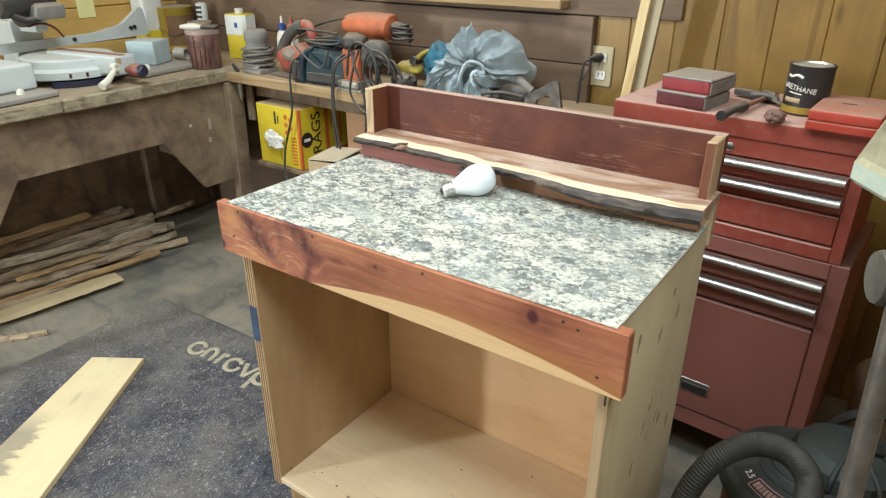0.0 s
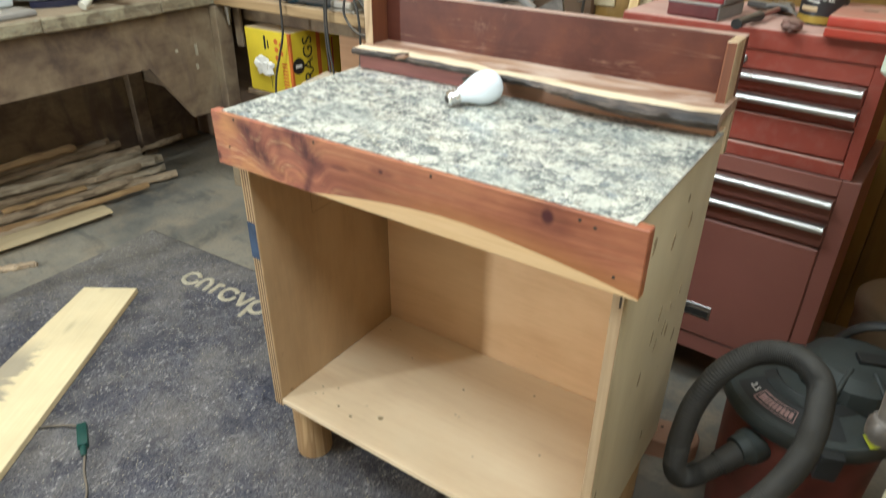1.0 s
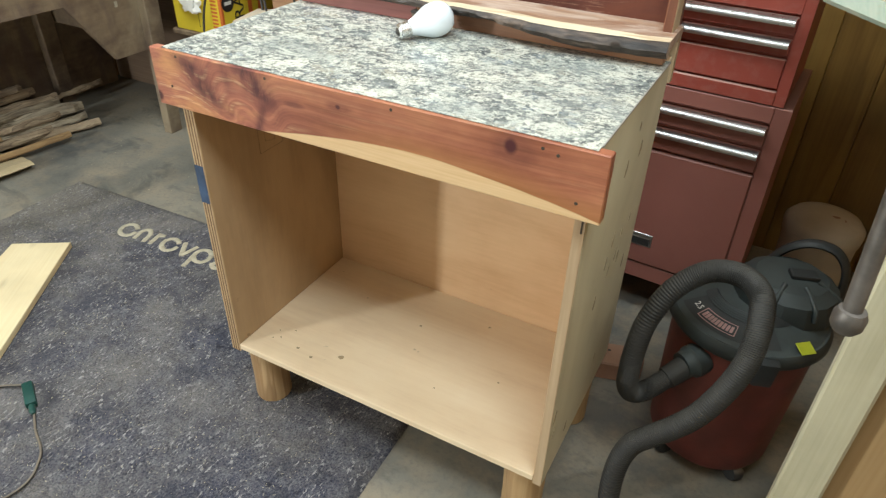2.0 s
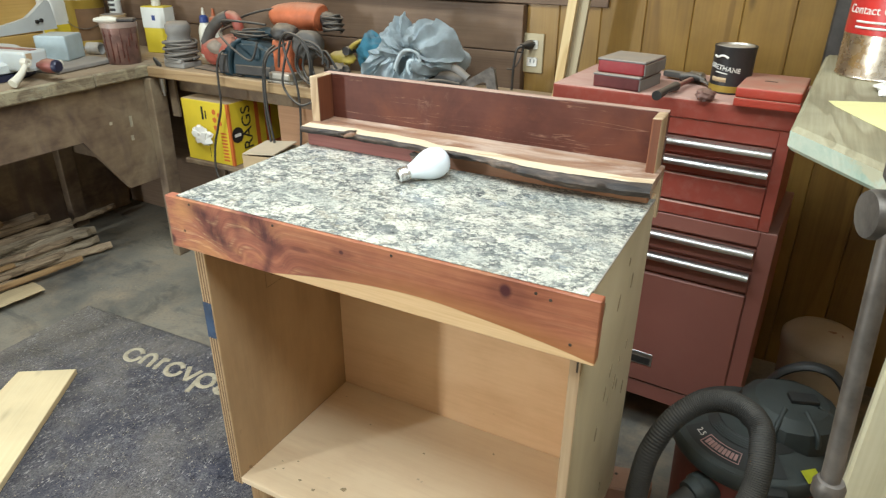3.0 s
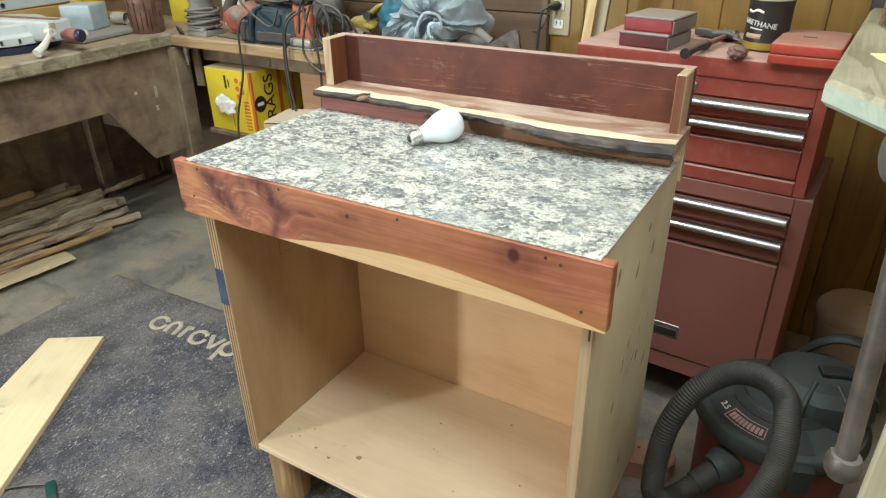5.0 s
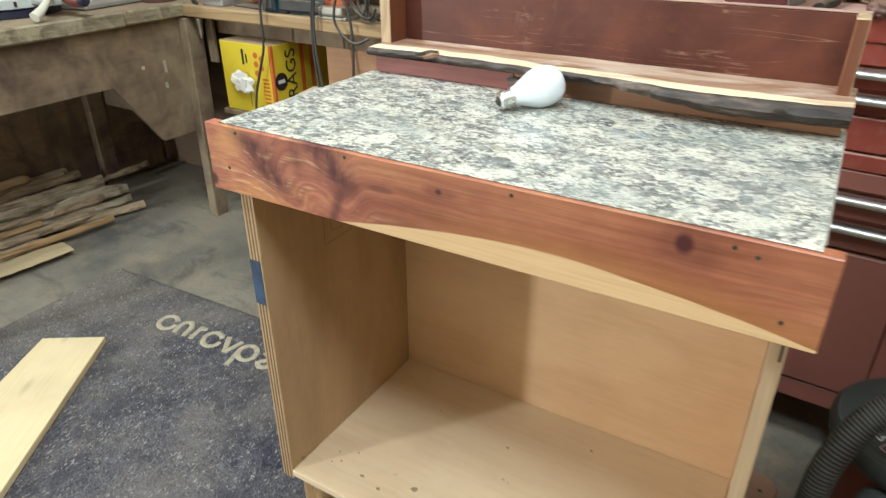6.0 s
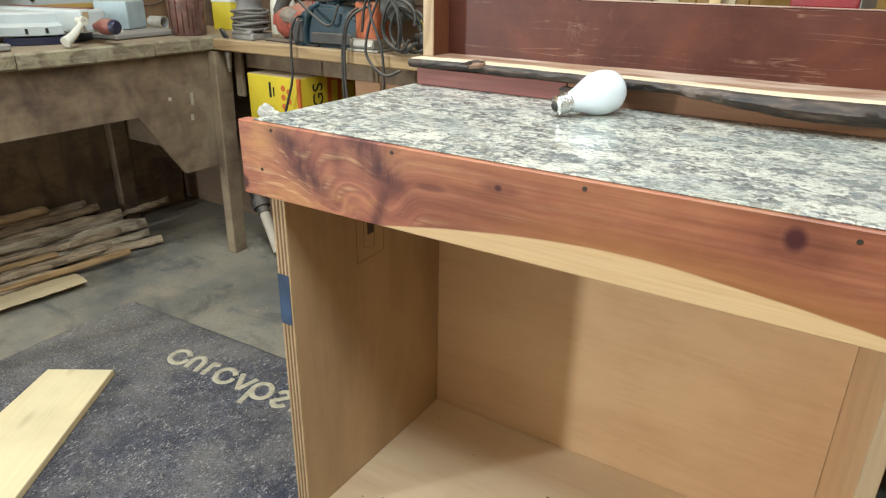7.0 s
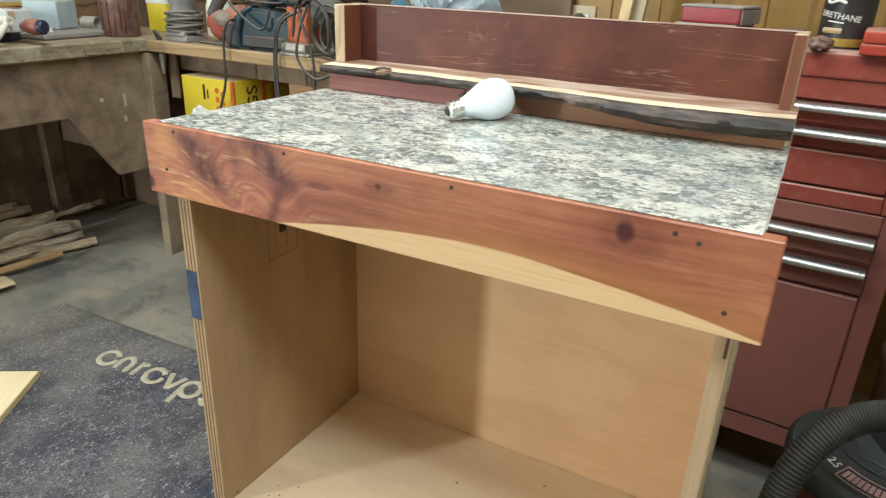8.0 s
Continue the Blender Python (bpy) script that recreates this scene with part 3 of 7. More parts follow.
M["bench_top"] = wood("worn_bench_top", (0.38, 0.29, 0.18), (0.29, 0.215, 0.13), (0.17, 0.12, 0.07), "y", 0.75, 0.8, 0.8, dust=0.75, stain=0.5)
M["bench_edge"] = spattered_edge()
M["apron"] = stained_apron()
M["bench_x"] = wood("pale_bench_plank", (0.47, 0.33, 0.175), (0.39, 0.26, 0.13), (0.26, 0.16, 0.08), "x", 0.7, 0.7, 0.7, dust=0.6, stain=0.3)
M["pink_tan"] = wood("pinkish_tan_board", (0.56, 0.34, 0.2), (0.48, 0.27, 0.15), (0.34, 0.18, 0.09), "x", 0.65, 0.5, 0.5, stain=0.3)
M["slab"] = chipped_slab()
M["slab_edge"] = wood("dull_slab_edge", (0.42, 0.39, 0.27), (0.34, 0.31, 0.2), (0.2, 0.17, 0.1), "y", 0.7, 0.7, 0.8, stain=0.5)
M["cream_post"] = wood("cream_post", (0.6, 0.56, 0.4), (0.52, 0.48, 0.33), (0.38, 0.33, 0.2), "z", 0.6, 0.5, 0.6, stain=0.3, knots=0.6)
M["tan_ply"] = wood("tan_ply", (0.42, 0.28, 0.13), (0.36, 0.225, 0.1), (0.26, 0.15, 0.07), "z", 0.6, 0.5, 0.6)
M["plank"] = wood("fresh_pine_plank", (0.82, 0.70, 0.45), (0.77, 0.63, 0.38), (0.64, 0.48, 0.26), "y", 0.6, 0.45, 0.5, stain=0.22, knots=0.25)
ragged_grey_edge(M["plank"])
M["stick"] = wood("split_cedar_stick", (0.63, 0.49, 0.325), (0.385, 0.285, 0.185), (0.125, 0.088, 0.057), "x", 0.8, 1.3, 1.6, stain=0.6)
M["stick_grey"] = wood("weathered_stick", (0.667, 0.567, 0.416), (0.416, 0.342, 0.241), (0.133, 0.100, 0.070), "x", 0.8, 1.3, 1.8, stain=0.65)
M["stick_tan"] = wood("fresh_split_stick", (0.5, 0.33, 0.16), (0.4, 0.25, 0.115), (0.2, 0.11, 0.05), "x", 0.8, 1.0, 1.2, stain=0.3)
M["offcut"] = wood("pale_offcut", (0.62, 0.5, 0.31), (0.55, 0.43, 0.25), (0.4, 0.28, 0.14), "x", 0.7, 0.6, 0.8, stain=0.25)
M["red_paint"] = plain("red_enamel", (0.33, 0.066, 0.046), 0.45, 0.0, 0.15, 6, 1.3, 0.05, (0.52, 0.33, 0.27))
M["maroon_paint"] = plain("faded_maroon_enamel", (0.285, 0.108, 0.084), 0.45, 0.0, 0.1, 5, 0.5, 0.05, (0.33, 0.2, 0.16))
M["bulb_base"] = plain("bulb_screw_metal", (0.78, 0.79, 0.8), 0.28, 1.0, 0.1, 30, 0.0, 0.02)
M["chrome"] = plain("brushed_chrome", (0.55, 0.55, 0.54), 0.33, 1.0, 0.05, 20, 0.0, 0.0)
M["bright_steel"] = plain("bright_steel", (0.62, 0.62, 0.6), 0.5, 0.5, 0.25, 24, 0.2)
M["steel"] = plain("worn_steel", (0.3, 0.3, 0.3), 0.4, 1.0, 0.3, 20, 0.3)
M["bar_steel"] = plain("dark_worn_bar", (0.15, 0.135, 0.122), 0.45, 0.6, 0.6, 30, 0.35, dust_colour=(0.2, 0.165, 0.13))
M["cast"] = plain("cast_iron", (0.1, 0.095, 0.09), 0.5, 0.7, 0.3, 20, 0.4)
M["black_rubber"] = plain("black_rubber", (0.025, 0.024, 0.023), 0.6, 0, 0.3, 20, 0.4)
M["hose"] = plain("grey_black_hose", (0.022, 0.021, 0.019), 0.65, 0, 0.5, 16, 0.4, dust_colour=(0.11, 0.1, 0.082))
M["vac_grey"] = plain("charcoal_plastic", (0.024, 0.031, 0.031), 0.5, 0, 0.5, 14, 0.6, dust_colour=(0.085, 0.1, 0.094))
M["vac_red"] = plain("dark_red_plastic", (0.15, 0.03, 0.022), 0.5, 0, 0.4, 10, 0.3, dust_colour=(0.14, 0.075, 0.06))
M["black_paint"] = plain("black_label", (0.022, 0.02, 0.02), 0.4, 0, 0.2, 20, 0.15)
M["white_print"] = plain("white_print", (0.75, 0.74, 0.68), 0.5, 0, 0.05)
M["cream_print"] = plain("cream_print", (0.46, 0.41, 0.3), 0.9, 0, 0.25, 60)
M["yellow_card"] = plain("yellow_card", (0.72, 0.55, 0.035), 0.5, 0, 0.1, 9, 0.3)
M["orange_card"] = plain("orange_card", (0.62, 0.15, 0.03), 0.5, 0, 0.1, 9)
M["tan_card"] = plain("tan_cardboard", (0.46, 0.34, 0.2), 0.8, 0, 0.12, 9, 0.4)
M["black_print"] = plain("black_print", (0.02, 0.018, 0.016), 0.5, 0, 0.1)
M["paper"] = plain("white_paper", (0.8, 0.79, 0.74), 0.7, 0, 0.06)
M["frost"] = plain("frosted_bulb_glass", (0.84, 0.92, 0.98), 0.2, 0, 0.02, 20, 0, 0.0)
M["blue_tape"] = plain("blue_tape", (0.036, 0.072, 0.145), 0.6, 0, 0.45)
# colour for the shade inside holes and slots, and for one dark mark
M["soot"] = plain("dark_hole_and_mark", (0.05, 0.035, 0.022), 0.7, 0, 0.3)
M["lichen"] = plain("brown_bark_fleck", (0.36, 0.275, 0.16), 0.8, 0, 0.35, 60)
M["pink_edge"] = wood("rubbed_pink_edge", (0.5, 0.36, 0.29), (0.4, 0.26, 0.2), (0.2, 0.09, 0.07), "x", 0.6, 1.0, 1.0)
M["saw_grey"] = plain("dusty_saw_casting", (0.56, 0.61, 0.61), 0.45, 0, 0.12, 9, 0.5, dust_colour=(0.6, 0.57, 0.5))
M["saw_blue"] = plain("pale_blue_casting", (0.40, 0.49, 0.515), 0.5, 0, 0.25, 11, 0.55, dust_colour=(0.6, 0.57, 0.5))
M["foot_grey"] = plain("grey_foot", (0.28, 0.27, 0.25), 0.6, 0, 0.15, 9, 0.4)
M["navy"] = plain("navy_scale", (0.02, 0.022, 0.05), 0.4)
M["maroon_plastic"] = plain("maroon_plastic", (0.24, 0.075, 0.06), 0.5, 0, 0.3, 14, 0.5)
M["ivory"] = plain("ivory_plastic", (0.68, 0.66, 0.56), 0.4, 0, 0.12, 12, 0.1)
M["tub"] = plain("stained_plastic_tub", (0.2, 0.11, 0.09), 0.35, 0, 0.55, 18, 0.2)
M["tub_rim"] = plain("cloudy_plastic_rim", (0.36, 0.27, 0.23), 0.35, 0, 0.3, 18, 0.2)
M["drip"] = plain("dark_red_stain", (0.1, 0.022, 0.014), 0.35)
M["gold_tin"] = plain("old_gold_tin", (0.42, 0.29, 0.05), 0.4, 0.35, 0.25, 10, 0.3)
M["white_tin"] = plain("white_tin", (0.7, 0.72, 0.68), 0.4, 0, 0.12, 10, 0.2)
M["yellow_tin"] = plain("yellow_tin", (0.68, 0.54, 0.04), 0.4, 0, 0.12, 10, 0.2)
M["blue_print"] = plain("blue_print", (0.03, 0.06, 0.22), 0.4)
M["red_tool"] = plain("dusty_red_tool", (0.4, 0.095, 0.066), 0.5, 0, 0.35, 14, 0.75)
M["orange_tool"] = plain("dusty_orange_tool", (0.5, 0.135, 0.055), 0.55, 0, 0.35, 16, 0.55)
M["teal_tool"] = plain("dusty_teal_tool", (0.011, 0.036, 0.05), 0.45, 0, 0.5, 14, 0.42, dust_colour=(0.17, 0.165, 0.14))
M["dark_tool"] = plain("dusty_dark_tool", (0.045, 0.042, 0.04), 0.5, 0, 0.25, 14, 0.6)
M["grey_tool"] = plain("dusty_grey_tool", (0.22, 0.21, 0.195), 0.55, 0, 0.25, 14, 0.6)
M["pale_dust"] = plain("dust_coated_housing", (0.27, 0.225, 0.18), 0.8, 0, 0.4, 20, 0.3)
M["grey_cap"] = plain("dusty_dark_grey_cap", (0.085, 0.08, 0.074), 0.6, 0, 0.35, 22, 0.5)
M["pale_cord"] = plain("dusty_grey_cord", (0.15, 0.142, 0.13), 0.6, 0, 0.25, 20, 0.5)
M["cable"] = plain("black_cable", (0.042, 0.04, 0.037), 0.5, 0, 0.2, 20, 0.5)
M["green_plastic"] = plain("dark_green_plug", (0.01, 0.06, 0.05), 0.45)
M["rag"] = plain("pale_blue_rag", (0.545, 0.63, 0.665), 0.9, 0, 0.3, 16, 0.1, 0.5, (0.46, 0.46, 0.44))
M["cyan_rag"] = plain("cyan_rag", (0.025, 0.13, 0.19), 0.85, 0, 0.3, 18, 0.2, 0.5)
M["lime"] = plain("yellow_clamp", (0.45, 0.34, 0.06), 0.5, 0, 0.3, 14, 0.6)
M["case_red"] = plain("red_plastic_case", (0.42, 0.05, 0.03), 0.4, 0, 0.15, 8, 0.75)
M["book_red"] = plain("dark_red_case", (0.26, 0.022, 0.026), 0.35, 0, 0.3, 10, 0.4)
M["book_dark"] = plain("dusty_maroon_case", (0.14, 0.03, 0.03), 0.5, 0, 0.3, 10, 0.5)
M["book_grey"] = plain("grey_case_top", (0.2, 0.19, 0.19), 0.5, 0, 0.2, 10, 0.8)
M["label_red"] = plain("red_label", (0.5, 0.03, 0.025), 0.35)
M["shiny_tin"] = plain("shiny_tin", (0.62, 0.55, 0.46), 0.27, 1.0, 0.15, 8, 0.0, 0.02)
M["bright_tin"] = plain("bright_tin_lid", (0.6, 0.58, 0.52), 0.38, 0.9, 0.15, 8, 0.45, 0.02)
M["note"] = plain("pale_yellow_paper", (0.78, 0.74, 0.36), 0.7, 0, 0.05)
M["bucket"] = plain("dusty_beige_bucket", (0.5, 0.43, 0.34), 0.6, 0, 0.2, 8, 0.4)
M["outlet"] = plain("cream_outlet", (0.43, 0.36, 0.22), 0.4, 0, 0.12, 12, 0.1)
M["vac_black"] = plain("black_band", (0.018, 0.02, 0.021), 0.42, 0, 0.3, 12, 0.35, dust_colour=(0.06, 0.066, 0.064))
M["pink_print"] = plain("faded_pink_print", (0.5, 0.3, 0.28), 0.5)
M["lime_sticker"] = plain("lime_sticker", (0.55, 0.6, 0.04), 0.5)
M["leaning"] = wood("fresh_stud", (0.72, 0.58, 0.33), (0.64, 0.48, 0.24), (0.5, 0.33, 0.14), "z", 0.6, 0.7, 0.7)
# dimmer copy of the fresh stud wood, for the shaded face
M["dusty_stud"] = wood("dusty_stud", (0.46, 0.4, 0.27), (0.38, 0.32, 0.2), (0.28, 0.22, 0.13), "z", 0.6, 0.7, 0.7)
M["pale_card"] = plain("pale_cardboard", (0.6, 0.5, 0.36), 0.8, 0, 0.12, 9, 0.3)
M["pencil"] = plain("pencil_line", (0.17, 0.115, 0.065), 0.7, 0, 0.4)
M["terracotta"] = plain("red_brown_wood_block", (0.3, 0.15, 0.09), 0.7, 0, 0.25, 10, 0.3)
# ---------------------------------------------------------------- building blocks
def mesh_of(bm, name, material, smooth=None):
    """A mesh from a bmesh; smooth is the angle in degrees under which edges are shaded round."""
    me = bpy.data.meshes.new(name)
    bmesh.ops.recalc_face_normals(bm, faces=bm.faces)
    if smooth is not None:
        for f in bm.faces:
            f.smooth = True
        for e in bm.edges:
            if len(e.link_faces) == 2 and e.calc_face_angle(0) > radians(smooth):
                e.smooth = False
    bm.to_mesh(me)
    bm.free()
    for one in material if isinstance(material, (list, tuple)) else [material]:
        me.materials.append(M[one])
    return me


def part(name, bm, material, parent=None, label="", at=None, smooth=None):
    ob = new(name, mesh_of(bm, name, material, smooth))
    if parent:
        ob.parent = parent
    if at is not None:
        ob.matrix_local = at
    if label:
        ob["label"] = label
    return ob


def thing(name, at, label, category, group="", kind=""):
    ob = new(name)
    ob.empty_display_size = 0.05
    ob.matrix_world = at
    return tagged(ob, label, category, group, kind)


def box(lo, hi, bevel=0.0, bm=None, segs=1):
    bm = bm or bmesh.new()
    made = bmesh.ops.create_cube(bm, size=1)["verts"]
    for v in made:
        v.co = Vector([lo[i] + (v.co[i] + 0.5) * (hi[i] - lo[i]) for i in range(3)])
    if bevel:
        edges = {e for v in made for e in v.link_edges}
        bmesh.ops.bevel(bm, geom=list(edges), offset=bevel, segments=segs, affect="EDGES", profile=0.6)
    return bm


def prism(outline, z0, z1, bm=None, bevel=0.0):
    """An upright prism over a plan outline of (x, y)."""
    bm = bm or bmesh.new()
    low = [bm.verts.new((x, y, z0)) for x, y in outline]
    top = [bm.verts.new((x, y, z1)) for x, y in outline]
    n = len(outline)
    faces = [bm.faces.new(low[::-1]), bm.faces.new(top)]
    faces += [bm.faces.new((low[i], low[(i + 1) % n], top[(i + 1) % n], top[i])) for i in range(n)]
    if bevel:
        bmesh.ops.bevel(bm, geom=list({e for f in faces[:2] for e in f.edges}), offset=bevel, segments=1, affect="EDGES")
    return bm


def turned(profile, n=32, bm=None, m=None):
    """A lathe shape round z from (radius, height) pairs; a radius of 0 closes it."""
    bm = bm or bmesh.new()
    rings = []
    for r, z in profile:
        if r <= 1e-6:
            rings.append([bm.verts.new((0, 0, z))])
        else:
            rings.append([bm.verts.new((r * math.cos(2 * math.pi * k / n), r * math.sin(2 * math.pi * k / n), z)) for k in range(n)])
    for a, c in zip(rings, rings[1:]):
        if len(a) == 1 and len(c) == 1:
            continue
        for k in range(n):
            q = (k + 1) % n
            if len(a) == 1:
                bm.faces.new((a[0], c[k], c[q]))
            elif len(c) == 1:
                bm.faces.new((a[k], c[0], a[q]))
            else:
                bm.faces.new((a[k], a[q], c[q], c[k]))
    for ring in (rings[0], rings[-1]):
        if len(ring) > 2:
            bm.faces.new(ring)
    if m is not None:
        bmesh.ops.transform(bm, matrix=m, verts=[v for r in rings for v in r])
    return bm


def rod(a, b, r0, r1=None, n=14, bm=None):
    a, b = Vector(a), Vector(b)
    d = b - a
    m = Matrix.Translation(a) @ d.to_track_quat("Z", "Y").to_matrix().to_4x4()
    return turned([(r0, 0), (r0 if r1 is None else r1, d.length)], n, bm, m)


def spline(points, steps=8):
    """Points along a smooth curve through the given ones."""
    p = [Vector(q) for q in points]
    p = [2 * p[0] - p[1]] + p + [2 * p[-1] - p[-2]]
    out = []
    for i in range(1, len(p) - 2):
        for s in range(steps):
            u = s / steps
            out.append(0.5 * (2 * p[i] + (p[i + 1] - p[i - 1]) * u + (2 * p[i - 1] - 5 * p[i] + 4 * p[i + 1] - p[i + 2]) * u * u + (3 * p[i] - p[i - 1] - 3 * p[i + 1] + p[i + 2]) * u ** 3))
    return out + [p[-2]]


def sweep(points, radius, n=10, bm=None, flat=1.0):
    """A tube along points; radius is a number or a function of the share of the way."""
    bm = bm or bmesh.new()
    pts = [Vector(p) for p in points]
    up, rings = Vector((0, 0, 1)), []
    for i, p in enumerate(pts):
        d = (pts[min(i + 1, len(pts) - 1)] - pts[max(i - 1, 0)]).normalized()
        side = d.cross(up)
        if side.length < 0.05:
            side = d.cross(Vector((1, 0, 0)))
        side.normalize()
        up = side.cross(d).normalized()
        r = radius(i / max(1, len(pts) - 1)) if callable(radius) else radius
        rings.append([bm.verts.new(p + side * (r * math.cos(2 * math.pi * k / n)) + up * (r * flat * math.sin(2 * math.pi * k / n))) for k in range(n)])
    for a, c in zip(rings, rings[1:]):
        for k in range(n):
            bm.faces.new((a[k], a[(k + 1) % n], c[(k + 1) % n], c[k]))
    bm.faces.new(rings[0][::-1])
    bm.faces.new(rings[-1])
    return bm


def lump(radii, detail=3, rough=0.15, scale=3.0, seed=0, m=None, bm=None):
    """A rounded, uneven body."""
    bm = bm or bmesh.new()
    vs = bmesh.ops.create_icosphere(bm, subdivisions=detail, radius=1.0)["verts"]
    for v in vs:
        k = 1 + rough * noise.noise(v.co * scale + Vector((seed * 7.3, seed * 1.7, 0)))
        v.co = Vector([v.co[i] * radii[i] * k for i in range(3)])
    if m is not None:
        bmesh.ops.transform(bm, matrix=m, verts=vs)
    return bm


def lettering(text, size, material, parent, at, name="lettering", curl=None, depth=0.0006):
    """Printed words as a thin mesh in the local xy plane; curl wraps them round a cylinder of that radius about local z."""
    cu = bpy.data.curves.new(name, "FONT")
    cu.body, cu.size, cu.align_x, cu.align_y, cu.extrude = text, size, "CENTER", "CENTER", depth
    tmp = new(name, cu)
    me = bpy.data.meshes.new_from_object(tmp.evaluated_get(bpy.context.evaluated_depsgraph_get()))
    bpy.data.objects.remove(tmp)
    if curl:
        for v in me.vertices:
            a = v.co.x / curl
            v.co = Vector((math.sin(a) * (curl + v.co.z), -math.cos(a) * (curl + v.co.z), v.co.y))
    me.materials.clear()
    me.materials.append(M[material])
    ob = new(name, me)
    ob.parent = parent
    ob.matrix_local = at
    return ob


def board(name, lo, hi, material, parent, bevel=0.0015, label=""):
    """A sawn board whose grain follows the object's own axes."""
    mid = [(a + b) / 2 for a, b in zip(lo, hi)]
    half = [(b - a) / 2 for a, b in zip(lo, hi)]
    return part(name, box([-h for h in half], half, bevel), material, parent, label, Matrix.Translation(mid))
# ---------------------------------------------------------------- the shop
X0, X1, Y0, Y1, ZC = -2.0, 2.4, -3.0, 1.36, 2.4
floor = part("floor", box((X0 - 0.1, Y0 - 0.1, -0.1), (X1 + 0.1, Y1 + 0.1, 0)), "floor")
tagged(floor, "dusty worn grey concrete shop floor", "floor", kind="structure")
ceiling = part("ceiling", box((X0 - 0.1, Y0 - 0.1, ZC), (X1 + 0.1, Y1 + 0.1, ZC + 0.1)), "paper")
tagged(ceiling, "plain pale shop ceiling", "ceiling", kind="structure")
wall_north = part("wall_north", box((X0 - 0.1, Y1 + 0.02, 0), (X1 + 0.1, Y1 + 0.12, ZC)), "tan_ply")
tagged(wall_north, "back wall clad in upright knotty pine and brown panels", "wall", kind="structure")
# the side wall, with an unseen opening added round the side lamp
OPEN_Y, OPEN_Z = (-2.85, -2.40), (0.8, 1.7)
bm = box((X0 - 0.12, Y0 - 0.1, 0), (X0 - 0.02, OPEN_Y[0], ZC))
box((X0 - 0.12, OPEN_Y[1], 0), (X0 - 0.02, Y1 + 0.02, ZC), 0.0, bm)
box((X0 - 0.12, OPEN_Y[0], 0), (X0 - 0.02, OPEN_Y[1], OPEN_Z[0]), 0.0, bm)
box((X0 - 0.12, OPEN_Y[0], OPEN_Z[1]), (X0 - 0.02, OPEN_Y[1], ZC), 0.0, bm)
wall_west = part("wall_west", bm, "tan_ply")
tagged(wall_west, "side wall clad in level knotty pine boards", "wall", kind="structure")
wall_east = part("wall_east", box((X1, Y0 - 0.1, 0), (X1 + 0.1, Y1 + 0.02, ZC)), "tan_ply")
tagged(wall_east, "plain tan plywood shop wall", "wall", kind="structure")
# closing wall out of view, made pale to bounce light into the cabinet
wall_south = part("wall_south", box((X0 - 0.02, Y0 - 0.1, 0), (X1, Y0, ZC)), "paper")
tagged(wall_south, "unseen shop wall, pale to throw fill light", "wall", kind="structure")

rng = random.Random(4)
# upright pine boards, with shallow V joints, behind the tool chest
x = 0.139
while x < X1 - 0.02:
    w = min(0.109 if x < 0.2 else 0.132, X1 - x)
    board("pine_board", (x, Y1 - 0.002 * rng.random(), 0.0), (x + w - 0.001, Y1 + 0.02, ZC), "pine_v", wall_north, 0.0025)
    x += w
# level brown panels, proud of the pine
for z0, z1 in ((0.72, 0.916), (0.919, 1.063)):
    board("brown_panel", (X0, Y1 - 0.028, z0), (0.137, Y1 + 0.02, z1), "brown_panel", wall_north, 0.002)
board("brown_panel", (X0, Y1 - 0.012, 1.066), (0.4, Y1 + 0.02, ZC), "brown_panel", wall_north, 0.002)
board("brown_panel", (X0, Y1 - 0.012, 0.0), (0.137, Y1 + 0.02, 0.718), "brown_panel", wall_north, 0.002)
board("ledge", (-0.7, Y1 - 0.075, 1.082), (0.045, Y1 - 0.012, 1.11), "bench_x", wall_north, 0.004)
# level pine boards on the side wall
z = 0.0
while z < ZC - 0.01:
    h = min(0.145, ZC - z)
    level = z + h > OPEN_Z[0] and z < OPEN_Z[1]
    board("pine_board", (X0 - 0.02, OPEN_Y[1] if level else Y0, z), (X0 + 0.002 * rng.random(), Y1 - 0.03, z + h - 0.003), "pine_h", wall_west, 0.004)
    z += h
# dark upright at the end of the pine
board("wall_post", (0.994, Y1 - 0.07, 0.9), (1.09, Y1 - 0.003, ZC), "cast", wall_north, 0.004, "dark painted upright post")
# ---------------------------------------------------------------- the cabinet
cabinet = thing("cabinet", pose(0, 0, 0), "half-finished plywood cabinet with cedar front board and granite-look top", "cabinet")
ZT = 0.847
front = bmesh.new()
box((0, 0, 0.747), (0.79, 0.0195, ZT - 0.0005), 0.0015, front)
front_board = part("front_board", front, "cedar", cabinet, "red cedar board with pale sapwood edge")
# raised dark discs stand in for the shade in the screw holes
for sx, sz in ((0.060, 0.839), (0.038, 0.785), (0.248, 0.839), (0.475, 0.838), (0.702, 0.836), (0.723, 0.831), (0.755, 0.771)):
    part("screw_hole", turned([(0, 0.0), (0.0025, 0.0), (0.0021, 0.0006), (0, 0.0006)], 12), "soot", front_board, at=pose(sx, -0.0002, sz, 90))
part("countertop", box((0.024, 0.0055, ZT - 0.0002), (0.7715, 0.395, ZT + 0.0014), 0.0005), "granite", cabinet, "mottled grey and cream granite-look laminate")
part("laminate_edge", box((0.7716, 0.0205, ZT - 0.0008), (0.7731, 0.395, ZT + 0.0012)), "foot_grey", cabinet, "thin grey cut edge of the laminate")
part("top_core", box((0.0507, 0.0205, 0.8135), (0.7508, 0.395, ZT - 0.0004)), "ply_light", cabinet)


